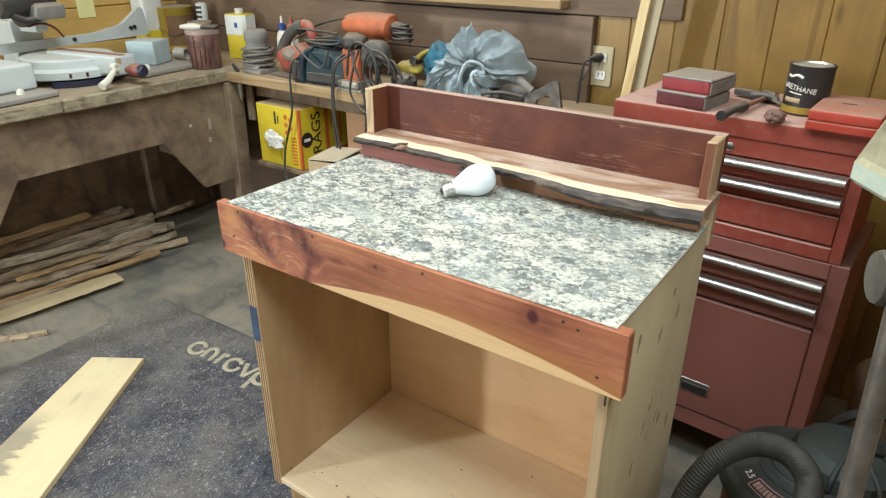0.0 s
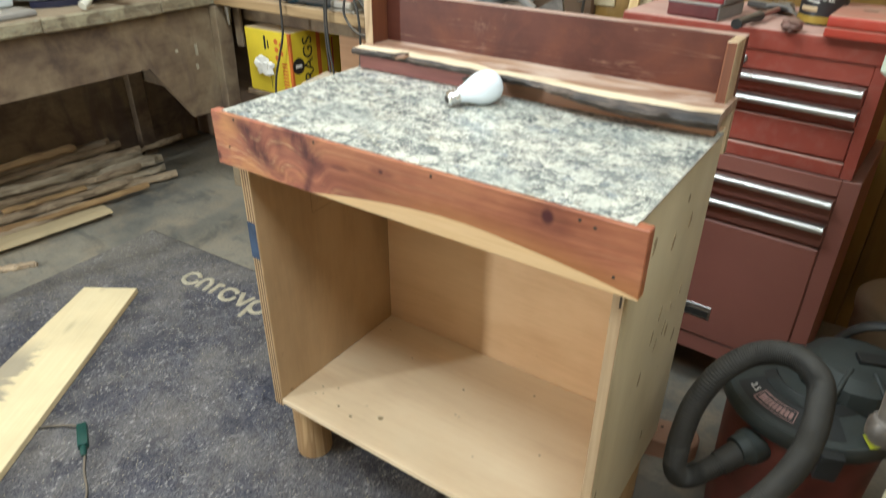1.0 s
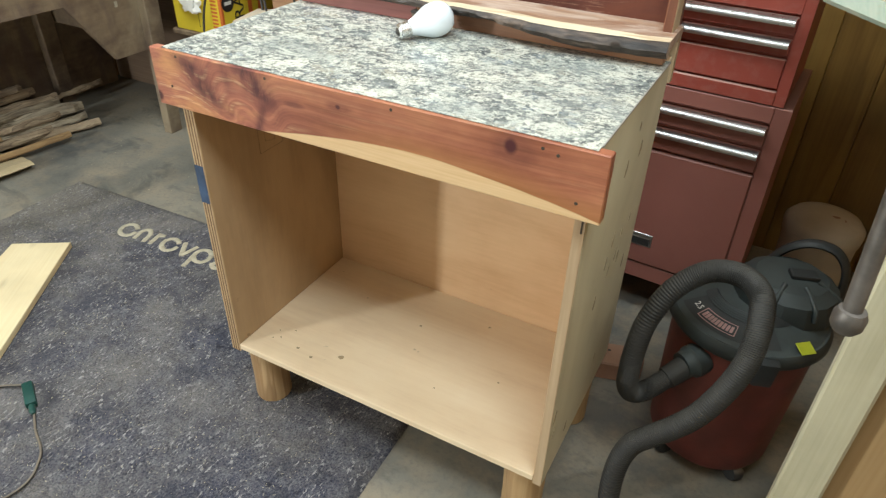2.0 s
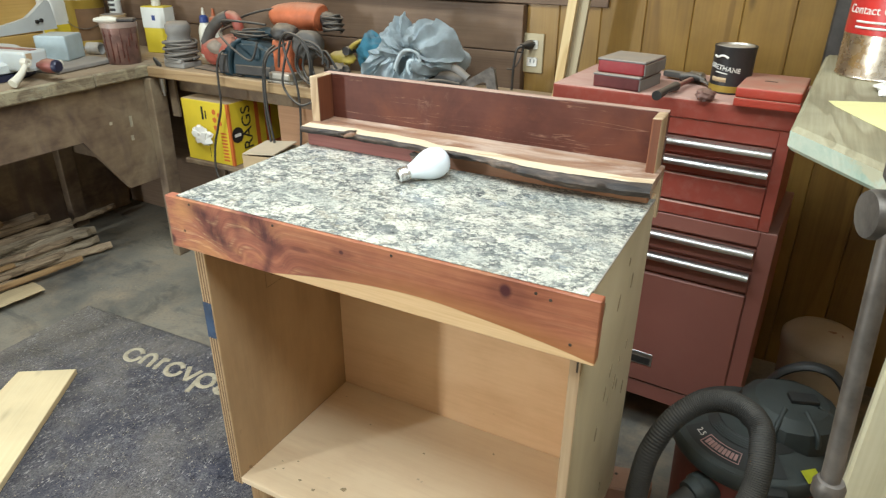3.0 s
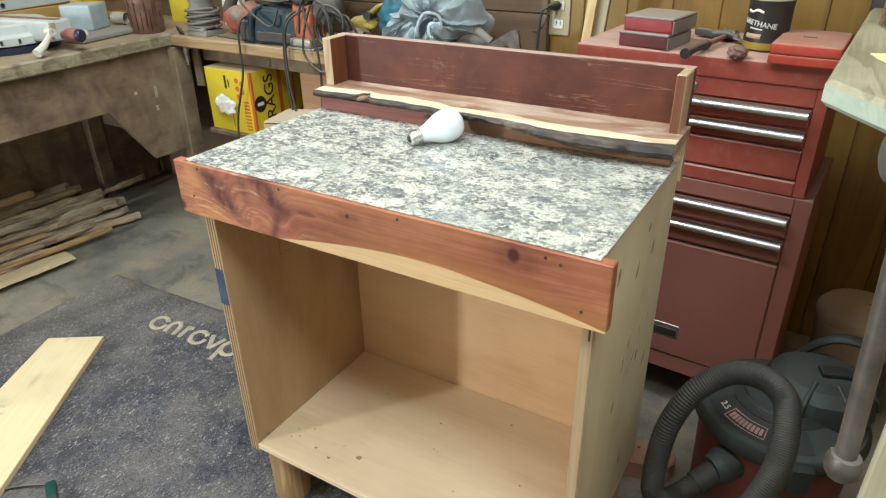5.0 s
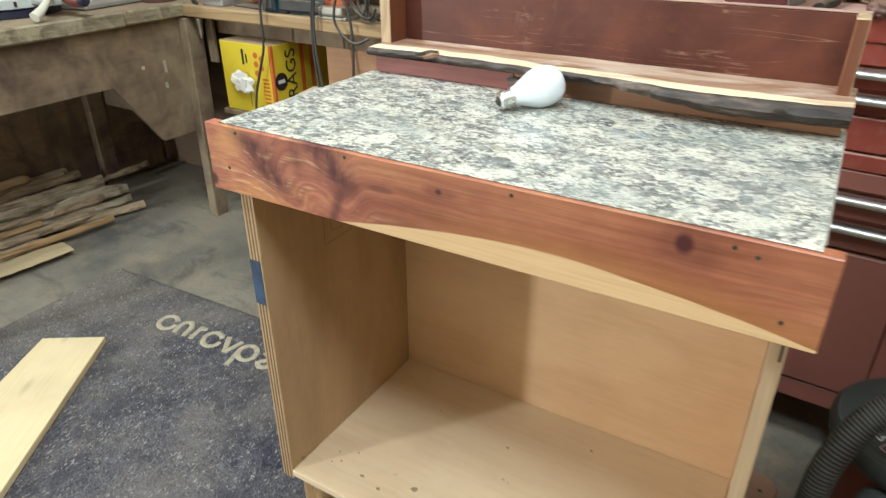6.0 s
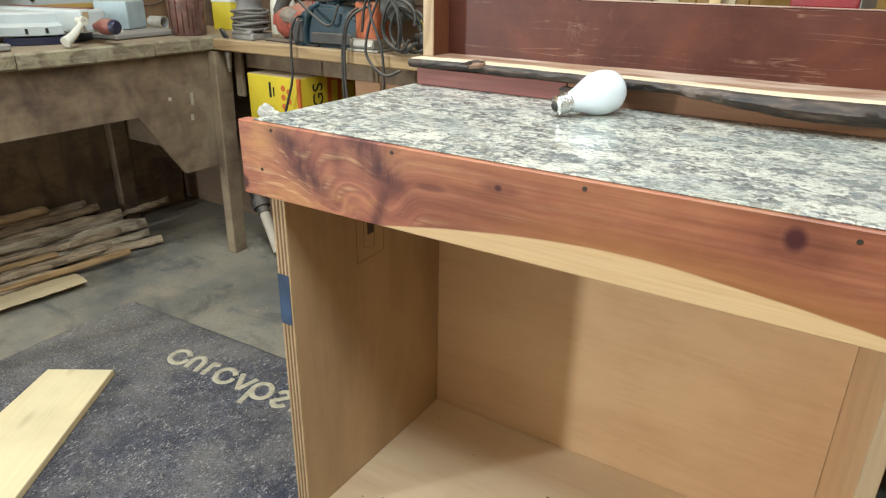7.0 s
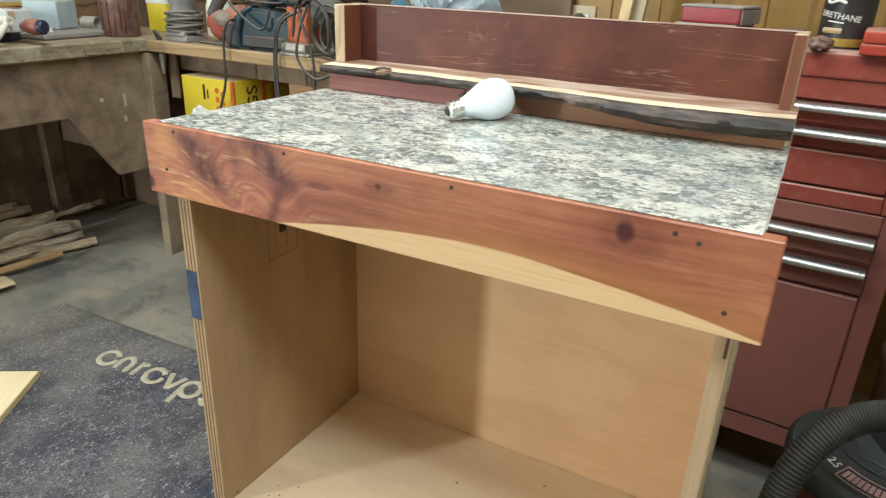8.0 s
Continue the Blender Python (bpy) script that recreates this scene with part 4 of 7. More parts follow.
def ply_panel(name, x0, x1, inner, outer, notch):
    """A plywood side with its stacked plies showing on the front edge."""
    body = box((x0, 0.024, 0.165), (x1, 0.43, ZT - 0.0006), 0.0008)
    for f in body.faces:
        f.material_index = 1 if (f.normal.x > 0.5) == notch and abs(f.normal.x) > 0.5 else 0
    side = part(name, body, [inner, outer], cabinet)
    if notch:
        part("edging", box((x0, 0.021, 0.165), (x1, 0.0238, 0.746), 0.0006), "pale_edge", side)
        # dark strip painted for the shade in the gap
        part("gap", box((x0 + 0.010, 0.0206, 0.715), (x0 + 0.0128, 0.0215, 0.738)), "soot", side)
        return side
    n = 7
    for i in range(n):
        a, c = x0 + (x1 - x0) * i / n, x0 + (x1 - x0) * (i + 1) / n
        part("ply", box((a + 0.0001, 0.021, 0.165), (c - 0.0001, 0.0238, 0.746)), "ply_dark" if i % 2 else "ply_light", side)
    return side


# the left inner face takes the shade-toned ply, the right one the lighter
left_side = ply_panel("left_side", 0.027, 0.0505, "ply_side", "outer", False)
right_side = ply_panel("right_side", 0.7515, 0.7675, "ply_back", "outer", True)
# bark flecks left on the outer face
rng = random.Random(11)
for k in range(17):
    fy, fz, fh = rng.uniform(0.04, 0.415), rng.uniform(0.2, 0.825), rng.uniform(0.008, 0.018)
    fw, lean = rng.uniform(0.0035, 0.008), rng.uniform(0.0, 0.006)
    shape = [(fy + fw * math.cos(a) * rng.uniform(0.6, 1.1) + lean * math.sin(a), fz + fh * math.sin(a) * rng.uniform(0.8, 1.1)) for a in [2 * math.pi * i / 10 for i in range(10)]]
    bm = bmesh.new()
    outer = [bm.verts.new((0.7682, fy + (u - fy) * 0.8, fz + (w - fz) * 0.85)) for u, w in shape]
    inner = [bm.verts.new((0.7673, u, w)) for u, w in shape]
    bm.faces.new(outer)
    for i in range(10):
        bm.faces.new((outer[i], inner[i], inner[(i + 1) % 10], outer[(i + 1) % 10]))
    part("bark_fleck", bm, "lichen", right_side)
part("back_panel", box((0.0507, 0.412, 0.165), (0.7508, 0.424, 0.812)), "ply_back", cabinet, "pinkish tan luan plywood back")
bottom = part("bottom_shelf", box((0.0508, 0.0205, 0.172), (0.7507, 0.4115, 0.186), 0.001), "shelf", cabinet, "pale plywood bottom shelf with glue spots")
for sx, sy, r in ((0.271, 0.098, 0.0075), (0.213, 0.066, 0.0045), (0.17, 0.075, 0.004), (0.368, 0.275, 0.003), (0.115, 0.085, 0.003), (0.098, 0.102, 0.002), (0.13, 0.118, 0.0025),
                  (0.10, 0.075, 0.0025), (0.51, 0.35, 0.003), (0.09, 0.36, 0.002), (0.205, 0.3, 0.0018), (0.6, 0.2, 0.0025), (0.49, 0.12, 0.002)):
    n = rng.randint(7, 10)
    part("glue_spot", prism([(sx + r * rng.uniform(0.6, 1.2) * math.cos(2 * math.pi * i / n), sy + 0.75 * r * rng.uniform(0.6, 1.2) * math.sin(2 * math.pi * i / n)) for i in range(n)], 0.1861, 0.1867), "lichen", bottom)
for fx, fy in ((0.078, 0.075), (0.72, 0.075), (0.078, 0.36), (0.72, 0.36)):
    r = 0.041
    prof = [(0, 0.0), (r * 0.96, 0.0), (r, 0.006), (r * 0.98, 0.06), (r * 1.01, 0.12), (r * 0.97, 0.1715), (0, 0.1715)]
    part("foot", turned(prof, 22), "log", cabinet, "peeled round log foot", at=pose(fx, fy, 0.0085), smooth=40)
part("tape", box((0.0262, 0.0202, 0.545), (0.0475, 0.0209, 0.625)), "blue_tape", cabinet, "strip of blue masking tape")
part("tape", box((0.0262, 0.0212, 0.55), (0.0269, 0.05, 0.62)), "blue_tape", cabinet, "strip of blue masking tape")
# pencilled cut-out on the inner face of one side, with a dark slot
for (a, c), (d, e) in (((0.168, 0.59), (0.168, 0.70)), ((0.238, 0.592), (0.238, 0.70)), ((0.168, 0.59), (0.238, 0.592)), ((0.186, 0.612), (0.186, 0.70)), ((0.186, 0.612), (0.214, 0.606)), ((0.214, 0.606), (0.214, 0.70))):
    part("pencil_mark", sweep([(0.0509, a, c), (0.0509, d, e)], 0.00036, 6), "pencil", left_side)
# thin dark plate in place of the slot's inner shade
part("slot", box((0.0506, 0.196, 0.632), (0.0512, 0.212, 0.70)), "soot", left_side)

# riser, live-edge shelf, end posts and stained back board
part("riser", box((0.032, 0.365, ZT + 0.0016), (0.302, 0.384, 0.8765), 0.001), "pink_riser", cabinet, "dusty pink-red riser strip")
part("riser", box((0.3025, 0.3655, ZT + 0.0016), (0.765, 0.384, 0.8765), 0.001), "heart", cabinet, "orange-brown cedar riser strip")
part("riser_knot", lump((0.016, 0.0035, 0.008), 3, 0.4, 2.0, 5), "bark", cabinet, at=pose(0.306, 0.3645, 0.863), smooth=60)


def shelf_front(x):
    s = min(1, max(0, (x - 0.43) / 0.12))
    return 0.349 - 0.016 * s * s * (3 - 2 * s) + 0.02 * max(0, x - 0.66) + 0.007 * math.sin(x * 7.5 + 0.6) + 0.012 * noise.noise(Vector((x * 7, 0, 2))) + 0.005 * noise.noise(Vector((x * 24, 3, 2))) + 0.018 * max(0, x - 0.5) - 0.012 * max(0, 0.1 - x) * 10 * 0.3


bm = bmesh.new()
nx, rows = 170, []
for i in range(nx + 1):
    x = 0.027 + (0.772 - 0.027) * i / nx
    y, zt = shelf_front(x), 0.893 + 0.0012 * noise.noise(Vector((x * 9, 1, 1)))
    ease = min(1, max(0, (x - 0.42) / 0.25))
    thick = min(0.032, 0.0165 + 0.0135 * ease * ease * (3 - 2 * ease) + 0.004 * noise.noise(Vector((x * 12, 5, 5))))
    wild = 0.5 + 1.1 * math.exp(-((x - 0.47) / 0.09) ** 2) + 0.7 * math.exp(-((x - 0.68) / 0.08) ** 2)
    rag_ = [wild * (0.0045 * noise.noise(Vector((x * 34, 9.0 * k, 0))) + 0.002 * noise.noise(Vector((x * 90, 5.0 * k, 3)))) for k in range(4)]
    prof = [(0.452, zt), (y + 0.027 + 0.014 * max(-0.5, noise.noise(Vector((x * 6, 7, 7))) + 0.2), zt), (y + 0.003, zt - 0.0012), (y - 0.003 + rag_[0] * 0.5, zt - 0.005 - 0.003 * ease), (y - 0.004 - 0.004 * ease + rag_[1], zt - thick * 0.5),
            (y - 0.001 + rag_[2], zt - thick * 0.82), (y + 0.010 + rag_[3], zt - thick), (0.36, zt - 0.0162), (0.452, zt - 0.0162)]
    rows.append([bm.verts.new((x, py, pz)) for py, pz in prof])
for a, c in zip(rows, rows[1:]):
    for k in range(9):
        f = bm.faces.new((a[k], a[(k + 1) % 9], c[(k + 1) % 9], c[k]))
        f.material_index = 0 if k in (0, 7, 8) else (2 if k == 1 else 1)
bm.faces.new(rows[0])
bm.faces.new(rows[-1][::-1])
live = part("live_edge_shelf", bm, ["shelf_top", "bark", "shelf_sap"], cabinet, "live-edge slab shelf with dark bark edge", smooth=50)
part("knot", lump((0.021, 0.006, 0.0045), 3, 0.5, 2.0, 3), "bark", live, "raised branch scar", at=pose(0.15, 0.352, 0.8925, 0, 0, 62), smooth=60)
part("knot", lump((0.017, 0.004, 0.004), 3, 0.5, 2.0, 8), "shelf_top", live, at=pose(0.158, 0.349, 0.8905, 0, 0, 60), smooth=60)

for name, x0, x1 in (("left_post", 0.022, 0.043), ("right_post", 0.748, 0.7645)):
    bm = box((x0, 0.397, 0.889), (x1, 0.449, 0.989), 0.0015)
    bm.normal_update()
    for f in bm.faces:
        f.material_index = 1 if f.normal.z > 0.5 or (f.normal.y < -0.5 and name == "left_post") or (f.normal.x > 0.5 and name == "right_post") else 0
    part(name, bm, ["orange_wood", "pale_edge"], cabinet, "worn end post with pale sawn edges")
part("back_board", box((0.022, 0.4495, 0.889), (0.7645, 0.469, 0.9875), 0.0012), "stain", cabinet, "scratched red-brown stained back board")
part("board_edge", box((0.022, 0.4495, 0.988), (0.7645, 0.469, 0.9895), 0.0004), "pink_edge", cabinet)
part("back_rail", box((0.026, 0.4305, 0.80), (0.772, 0.4485, 0.8765)), "pale_edge", cabinet)

# ---------------------------------------------------------------- the bulb lying on the top
d = Vector((0.398 - 0.333, 0.333 - 0.243, 0)).normalized()
tilt = math.asin((0.030 - 0.0133) / 0.085)
axis = Vector((d.x * math.cos(tilt), d.y * math.cos(tilt), math.sin(tilt)))
at = Matrix.Translation((0.333, 0.243, ZT + 0.015)) @ axis.to_track_quat("Z", "Y").to_matrix().to_4x4()
bulb = thing("light_bulb", at, "loose frosted white light bulb lying on the top", "light bulb")
prof = [(0.0128, 0.026), (0.0138, 0.030), (0.0165, 0.038), (0.021, 0.048), (0.0258, 0.058), (0.029, 0.068), (0.030, 0.077), (0.029, 0.087), (0.026, 0.096), (0.0205, 0.103), (0.012, 0.1075), (0, 0.109)]
part("globe", turned(prof, 40), "frost", bulb, smooth=60)
prof = [(0, 0.004), (0.008, 0.004)]
for k in range(5):
    z = 0.006 + 0.0038 * k
    prof += [(0.0122, z), (0.0133, z + 0.0012), (0.0133, z + 0.002), (0.0122, z + 0.0034)]
prof += [(0.0131, 0.026), (0.0, 0.026)]
part("screw_base", turned(prof, 30), "bulb_base", bulb, smooth=30)
part("contact", turned([(0, 0.001), (0.0045, 0.001), (0.008, 0.0042), (0, 0.0042)], 20), "black_rubber", bulb, smooth=40)
# ---------------------------------------------------------------- the tool chest
CH = pose(0.69, 0.808, 0, 0, 0, -3.5)


def shell(x0, x1, z0, z1, depth, lip):
    """A sheet-metal case with an open recessed front."""
    plan = [(x0, 0), (x0 + lip, 0), (x0 + lip, 0.0125), (x1 - lip, 0.0125), (x1 - lip, 0), (x1, 0), (x1, depth), (x0, depth)]
    return prism(plan, z0, z1, None, 0.002)


def drawer(parent, x0, x1, z0, z1, material, handle, proud=0.004):
    face = part("drawer_front", box((x0, 0.003 - proud, z0), (x1, 0.0135, z1), 0.002), material, parent)
    if handle:
        bm = bmesh.new()
        prof = [(-proud, z1 + 0.001)] + [(-0.006 - proud - 0.013 * math.sin(radians(a)), z1 - 0.011 + 0.012 * math.cos(radians(a))) for a in range(0, 106, 15)] + [(-0.010 - proud, z1 - 0.0145), (0.002 - proud, z1 - 0.0125)]
        k_n = len(prof)
        rows = [[bm.verts.new((x, py + 0.002, pz)) for py, pz in prof] for x in (x0 + 0.003, x1 - 0.003)]
        for k in range(k_n):
            bm.faces.new((rows[0][k], rows[0][(k + 1) % k_n], rows[1][(k + 1) % k_n], rows[1][k]))
        bm.faces.new(rows[0][::-1])
        bm.faces.new(rows[1])
        part("handle", bm, "chrome", face, "full-width polished metal drawer pull", smooth=50)
    return face


top_chest = thing("tool_chest", CH, "dusty red steel top tool chest with chrome drawer pulls", "tool chest")
xa, xb = -0.262, 0.272
part("body", shell(xa, xb, 0.667, 0.9035, 0.30, 0.022), "red_paint", top_chest)
part("lid", box((xa - 0.003, -0.004, 0.8965), (xb + 0.003, 0.303, 0.9415), 0.007, segs=3), "red_paint", top_chest, "closed red lid under sawdust")
part("lock", turned([(0, 0), (0.009, 0), (0.009, 0.004), (0.006, 0.006), (0, 0.006)], 20), "steel", top_chest, at=pose(0.012, 0.0, 0.876, 90), smooth=40)
part("front_rail", box((xa + 0.0225, 0.001, 0.859), (xb - 0.0225, 0.0125, 0.896), 0.001), "red_paint", top_chest)
drawer(top_chest, xa + 0.024, xb - 0.024, 0.818, 0.853, "red_paint", True)
drawer(top_chest, xa + 0.024, xb - 0.024, 0.775, 0.808, "red_paint", True)
drawer(top_chest, xa + 0.024, xb - 0.024, 0.704, 0.767, "red_paint", False, 0.002)
part("bottom_rail", box((xa + 0.0225, -0.001, 0.668), (xb - 0.0225, 0.0125, 0.699), 0.002), "red_paint", top_chest)

base = thing("tool_cabinet", CH, "faded maroon rolling tool cabinet with two drawers and a door", "tool cabinet")
xa, xb = -0.285, 0.292
part("body", shell(xa, xb, 0.125, 0.666, 0.32, 0.034), "maroon_paint", base)
part("top_rail", box((xa + 0.0345, 0.0, 0.628), (xb - 0.0345, 0.0125, 0.6655), 0.002), "maroon_paint", base)
drawer(base, xa + 0.036, xb - 0.036, 0.572, 0.619, "maroon_paint", True)
drawer(base, xa + 0.036, xb - 0.036, 0.507, 0.560, "maroon_paint", True)
door = part("door", box((xa + 0.036, -0.003, 0.178), (xb - 0.036, 0.0135, 0.500), 0.003), "maroon_paint", base)
pull = box((0.0, -0.0045, 0.231), (0.072, -0.002, 0.269), 0.001)
part("pull", pull, "chrome", door, "recessed metal door pull")
# proud black insert imitates the shade in the pull's recess
part("pull_pocket", box((0.005, -0.0056, 0.235), (0.067, -0.0042, 0.256), 0.0005), "black_rubber", door)
part("bottom_rail", box((xa + 0.0345, 0.002, 0.126), (xb - 0.0345, 0.0125, 0.172), 0.002), "maroon_paint", base)
for cx in (xa + 0.05, xb - 0.05):
    for cy in (0.05, 0.27):
        c = part("caster", turned([(0, -0.014), (0.05, -0.014), (0.056, -0.009), (0.056, 0.009), (0.05, 0.014), (0, 0.014)], 24), "black_rubber", base, at=pose(cx, cy, 0.056, 0, 90, 0), smooth=40)
        part("fork", box((cx - 0.02, cy - 0.02, 0.055), (cx + 0.02, cy + 0.02, 0.1245), 0.003), "steel", base)
# ---------------------------------------------------------------- the side bench with the saw
saw_bench = thing("workbench", pose(0, 0.018, 0.010), "worn wooden workbench with gusseted plywood apron and thick dusty top", "workbench")
bm = bmesh.new()
outline = [(-1.285, -0.45), (-1.285, 1.075), (-1.98, 1.075), (-1.98, -0.45)]
prism(outline, 0.747, 0.795, bm, 0.004)
top = part("tabletop", bm, ["bench_top"], saw_bench)
# nosing pieces along the front edge, uneven with wear
rng = random.Random(2)
y = -0.45
while y < 1.07:
    w = min(rng.uniform(0.28, 0.5), 1.075 - y)
    if 1.075 - y - w < 0.1:
        w = 1.075 - y
    board("nosing", (-1.2848, y + 0.001, 0.749 + rng.uniform(-0.004, 0.004)), (-1.268 + rng.uniform(-0.004, 0.004), y + w - 0.001, 0.7945), "bench_edge", saw_bench, 0.005)
    y += w
ap = [(-0.40, 0.745), (1.045, 0.745), (1.02, 0.338), (0.842, 0.338), (0.687, 0.562), (0.155, 0.562), (0.0, 0.338), (-0.40, 0.338)]
bm = bmesh.new()
a = [bm.verts.new((-1.297, y, z)) for y, z in ap]
c = [bm.verts.new((-1.316, y, z)) for y, z in ap]
bm.faces.new(a)
bm.faces.new(c[::-1])
for i in range(len(ap)):
    j = (i + 1) % len(ap)
    bm.faces.new((a[i], c[i], c[j], a[j]))
part("apron", bm, "apron", saw_bench, "grey-brown plywood apron with gusset corners")


def leg(x0, x1, ya, yb, yc, yd, z1):
    bm = bmesh.new()
    lo = [bm.verts.new(p) for p in ((x0, yc, -0.0098), (x1, yc, -0.0098), (x1, yd, -0.0098), (x0, yd, -0.0098))]
    hi = [bm.verts.new(p) for p in ((x0, ya, z1), (x1, ya, z1), (x1, yb, z1), (x0, yb, z1))]
    bm.faces.new(lo[::-1])
    bm.faces.new(hi)
    for i in range(4):
        bm.faces.new((lo[i], lo[(i + 1) % 4], hi[(i + 1) % 4], hi[i]))
    bmesh.ops.bevel(bm, geom=bm.edges[:], offset=0.003, segments=1, affect="EDGES")
    return bm


part("leg", leg(-1.296, -1.255, 0.983, 1.055, 0.974, 1.034, 0.746), "apron", saw_bench)
part("leg", leg(-1.955, -1.91, 0.95, 1.02, 0.95, 1.02, 0.746), "apron", saw_bench)
part("leg", leg(-1.296, -1.255, -0.40, -0.31, -0.38, -0.32, 0.746), "apron", saw_bench)
part("leg", leg(-1.97, -1.93, -0.40, -0.31, -0.38, -0.32, 0.746), "apron", saw_bench)
part("end_panel", box((-1.925, 1.03, 0.34), (-1.318, 1.045, 0.745)), "apron", saw_bench)
# board added to imitate the gloom below the bench top
part("back_panel", box((-1.975, -0.3, -0.0098), (-1.96, 1.29, 0.735)), "apron", saw_bench, "added board standing in for the shade under the bench")
for yy, zz, hh in ((0.893, 0.572, 0.042), (0.886, 0.52, 0.02), (0.806, 0.598, 0.012)):
    part("paint_fleck", box((-1.2968, yy, zz), (-1.2962, yy + 0.012, zz + hh)), "cream_print", saw_bench)

# ---------------------------------------------------------------- the back bench
tool_bench = thing("workbench", pose(0, 0, 0), "narrow pale plank bench against the back wall, covered in power tools", "workbench")
for y0, y1 in ((1.005, 1.16), (1.163, 1.329)):
    board("plank", (-1.265, y0, 0.762), (0.36, y1, 0.801), "bench_x", tool_bench, 0.004)
board("plank", (-1.98, 1.096, 0.766), (-1.268, 1.329, 0.805), "bench_x", tool_bench, 0.004)
# rail in the dark apron colour, which stands for the shade below the plank
board("rail", (-1.2, 1.09, 0.70), (0.34, 1.11, 0.7615), "apron", tool_bench, 0.002)
board("apron_board", (-0.725, 1.113, 0.36), (-0.2, 1.127, 0.7615), "pink_tan", tool_bench, 0.002)
board("end_panel", (-0.735, 1.13, 0.0), (-0.715, 1.32, 0.7615), "orange_wood", tool_bench, 0.002)
board("hanging_strip", (-1.230, 1.062, 0.60), (-1.194, 1.0755, 0.7615), "apron", tool_bench, 0.002)
board("leg", (-1.235, 1.25, 0.0), (-1.19, 1.295, 0.69), "apron", tool_bench, 0.003)
board("leg", (0.29, 1.06, 0.0), (0.33, 1.12, 0.7615), "apron", tool_bench, 0.003)
# low shelf darkened the same way: its shade is in the colour
board("low_shelf", (-1.128, 1.0, 0.441), (-0.736, 1.32, 0.46), "apron", tool_bench, 0.003)
board("shelf_leg", (-1.12, 1.2, 0.0), (-1.08, 1.24, 0.4405), "apron", tool_bench, 0.003)

# ---------------------------------------------------------------- the vise bench
vise_bench = thing("workbench", pose(0, 0, 0), "heavy slab workbench with chipped green-grey paint, holding a vise", "workbench")
bm = prism([(0.956, 0.325), (0.994, 1.06), (1.6, 1.06), (1.6, -0.577)], 0.984, 1.02, None, 0.007)
bm.normal_update()
for f in bm.faces:
    f.material_index = 0 if f.normal.z > -0.5 else 1
part("tabletop", bm, ["slab", "slab_edge"], vise_bench)
part("post", box((0, -0.03, 0), (0.06, 0.03, 0.9835), 0.004), "cream_post", vise_bench, "cream corner post", at=pose(1.115, 0.10, 0, 0, 0, -8))
part("front_panel", box((0.062, 0.0, 0.1), (0.34, 0.015, 0.9835)), "tan_ply", vise_bench, at=pose(1.115, 0.10, 0, 0, 0, -8))
part("leg", box((1.45, 0.96, 0), (1.52, 1.04, 0.9835), 0.004), "tan_ply", vise_bench)
part("leg", box((1.53, 0.5, 0), (1.59, 0.58, 0.9835), 0.004), "tan_ply", vise_bench)
part("leg", box((1.5, -0.38, 0), (1.57, -0.3, 0.9835), 0.004), "tan_ply", vise_bench)

# ---------------------------------------------------------------- the carpet, with a worn woven mark
MAT = pose(-1.222, 0.527, 0, 0, 0, 2.0)
rug = thing("floor_mat", MAT, "dusty dark blue-grey carpet mat with a worn cream mark", "mat")
nx, ny = 120, 84
bm = bmesh.new()
W, D = 1.62, 1.24
grid = []
for j in range(ny + 1):
    row = []
    for i in range(nx + 1):
        px, py = W * i / nx, -D * j / ny
        e = min(px, W - px, -py, D + py)
        row.append(bm.verts.new((px, py, (0.009 if e > 0.008 else 0.001) + 0.0014 * noise.noise(Vector((px * 40, py * 40, 0))) + 0.001 * noise.noise(Vector((px * 9, py * 9, 4))))))
    grid.append(row)
for j in range(ny):
    for i in range(nx):
        bm.faces.new((grid[j][i], grid[j + 1][i], grid[j + 1][i + 1], grid[j][i + 1]))
part("carpet", bm, "carpet", rug, smooth=60)

# fresh pine plank lying on the mat, its taper shaped to fit the camera's view
plank = part("plank", prism([(0, 0), (-0.07, -0.95), (0.195, -0.95), (0.174, 0)], 0, 0.019, None, 0.0015), "plank", at=pose(-1.006, 0.132, 0.0105, 0, 0, 33.0))
tagged(plank, "fresh pale pine plank on the mat, tapered to fit the camera's view", "plank")
# ================================================================ small things
# ---------------------------------------------------------------- mat mark: plain worn strokes
def stroke(points, half):
    return sweep([(x, y, 0) for x, y in points], half, 8, None, 0.25)


def arc(cx, cy, rx, ry, a0, a1, n=10):
    return [(cx + rx * math.cos(radians(a0 + (a1 - a0) * i / n)), cy + ry * math.sin(radians(a0 + (a1 - a0) * i / n))) for i in range(n + 1)]


marks = [
    [arc(0.035, 0.036, 0.027, 0.028, 0, 330, 16)],
    [arc(0.095, 0.036, 0.018, 0.028, 180, 360), [(0.077, 0.036), (0.079, 0.062)], [(0.113, 0.036), (0.115, 0.062)]],
    [[(0.140, 0.008), (0.140, 0.062)], [(0.140, 0.018), (0.160, 0.010)]],
    [arc(0.200, 0.036, 0.026, 0.028, 0, 330, 16)],
    [[(0.238, 0.008), (0.262, 0.062)], [(0.262, 0.062), (0.284, 0.008)]],
    [arc(0.322, 0.036, 0.026, 0.028, 0, 360, 16), [(0.296, 0.036), (0.298, 0.098)]],
    [arc(0.385, 0.036, 0.02, 0.028, 30, 150), arc(0.385, 0.036, 0.02, 0.028, 210, 330), [(0.37, 0.05), (0.40, 0.022)]],
    [[(0.43, 0.008), (0.43, 0.062)], [(0.466, 0.008), (0.466, 0.062)]],
]
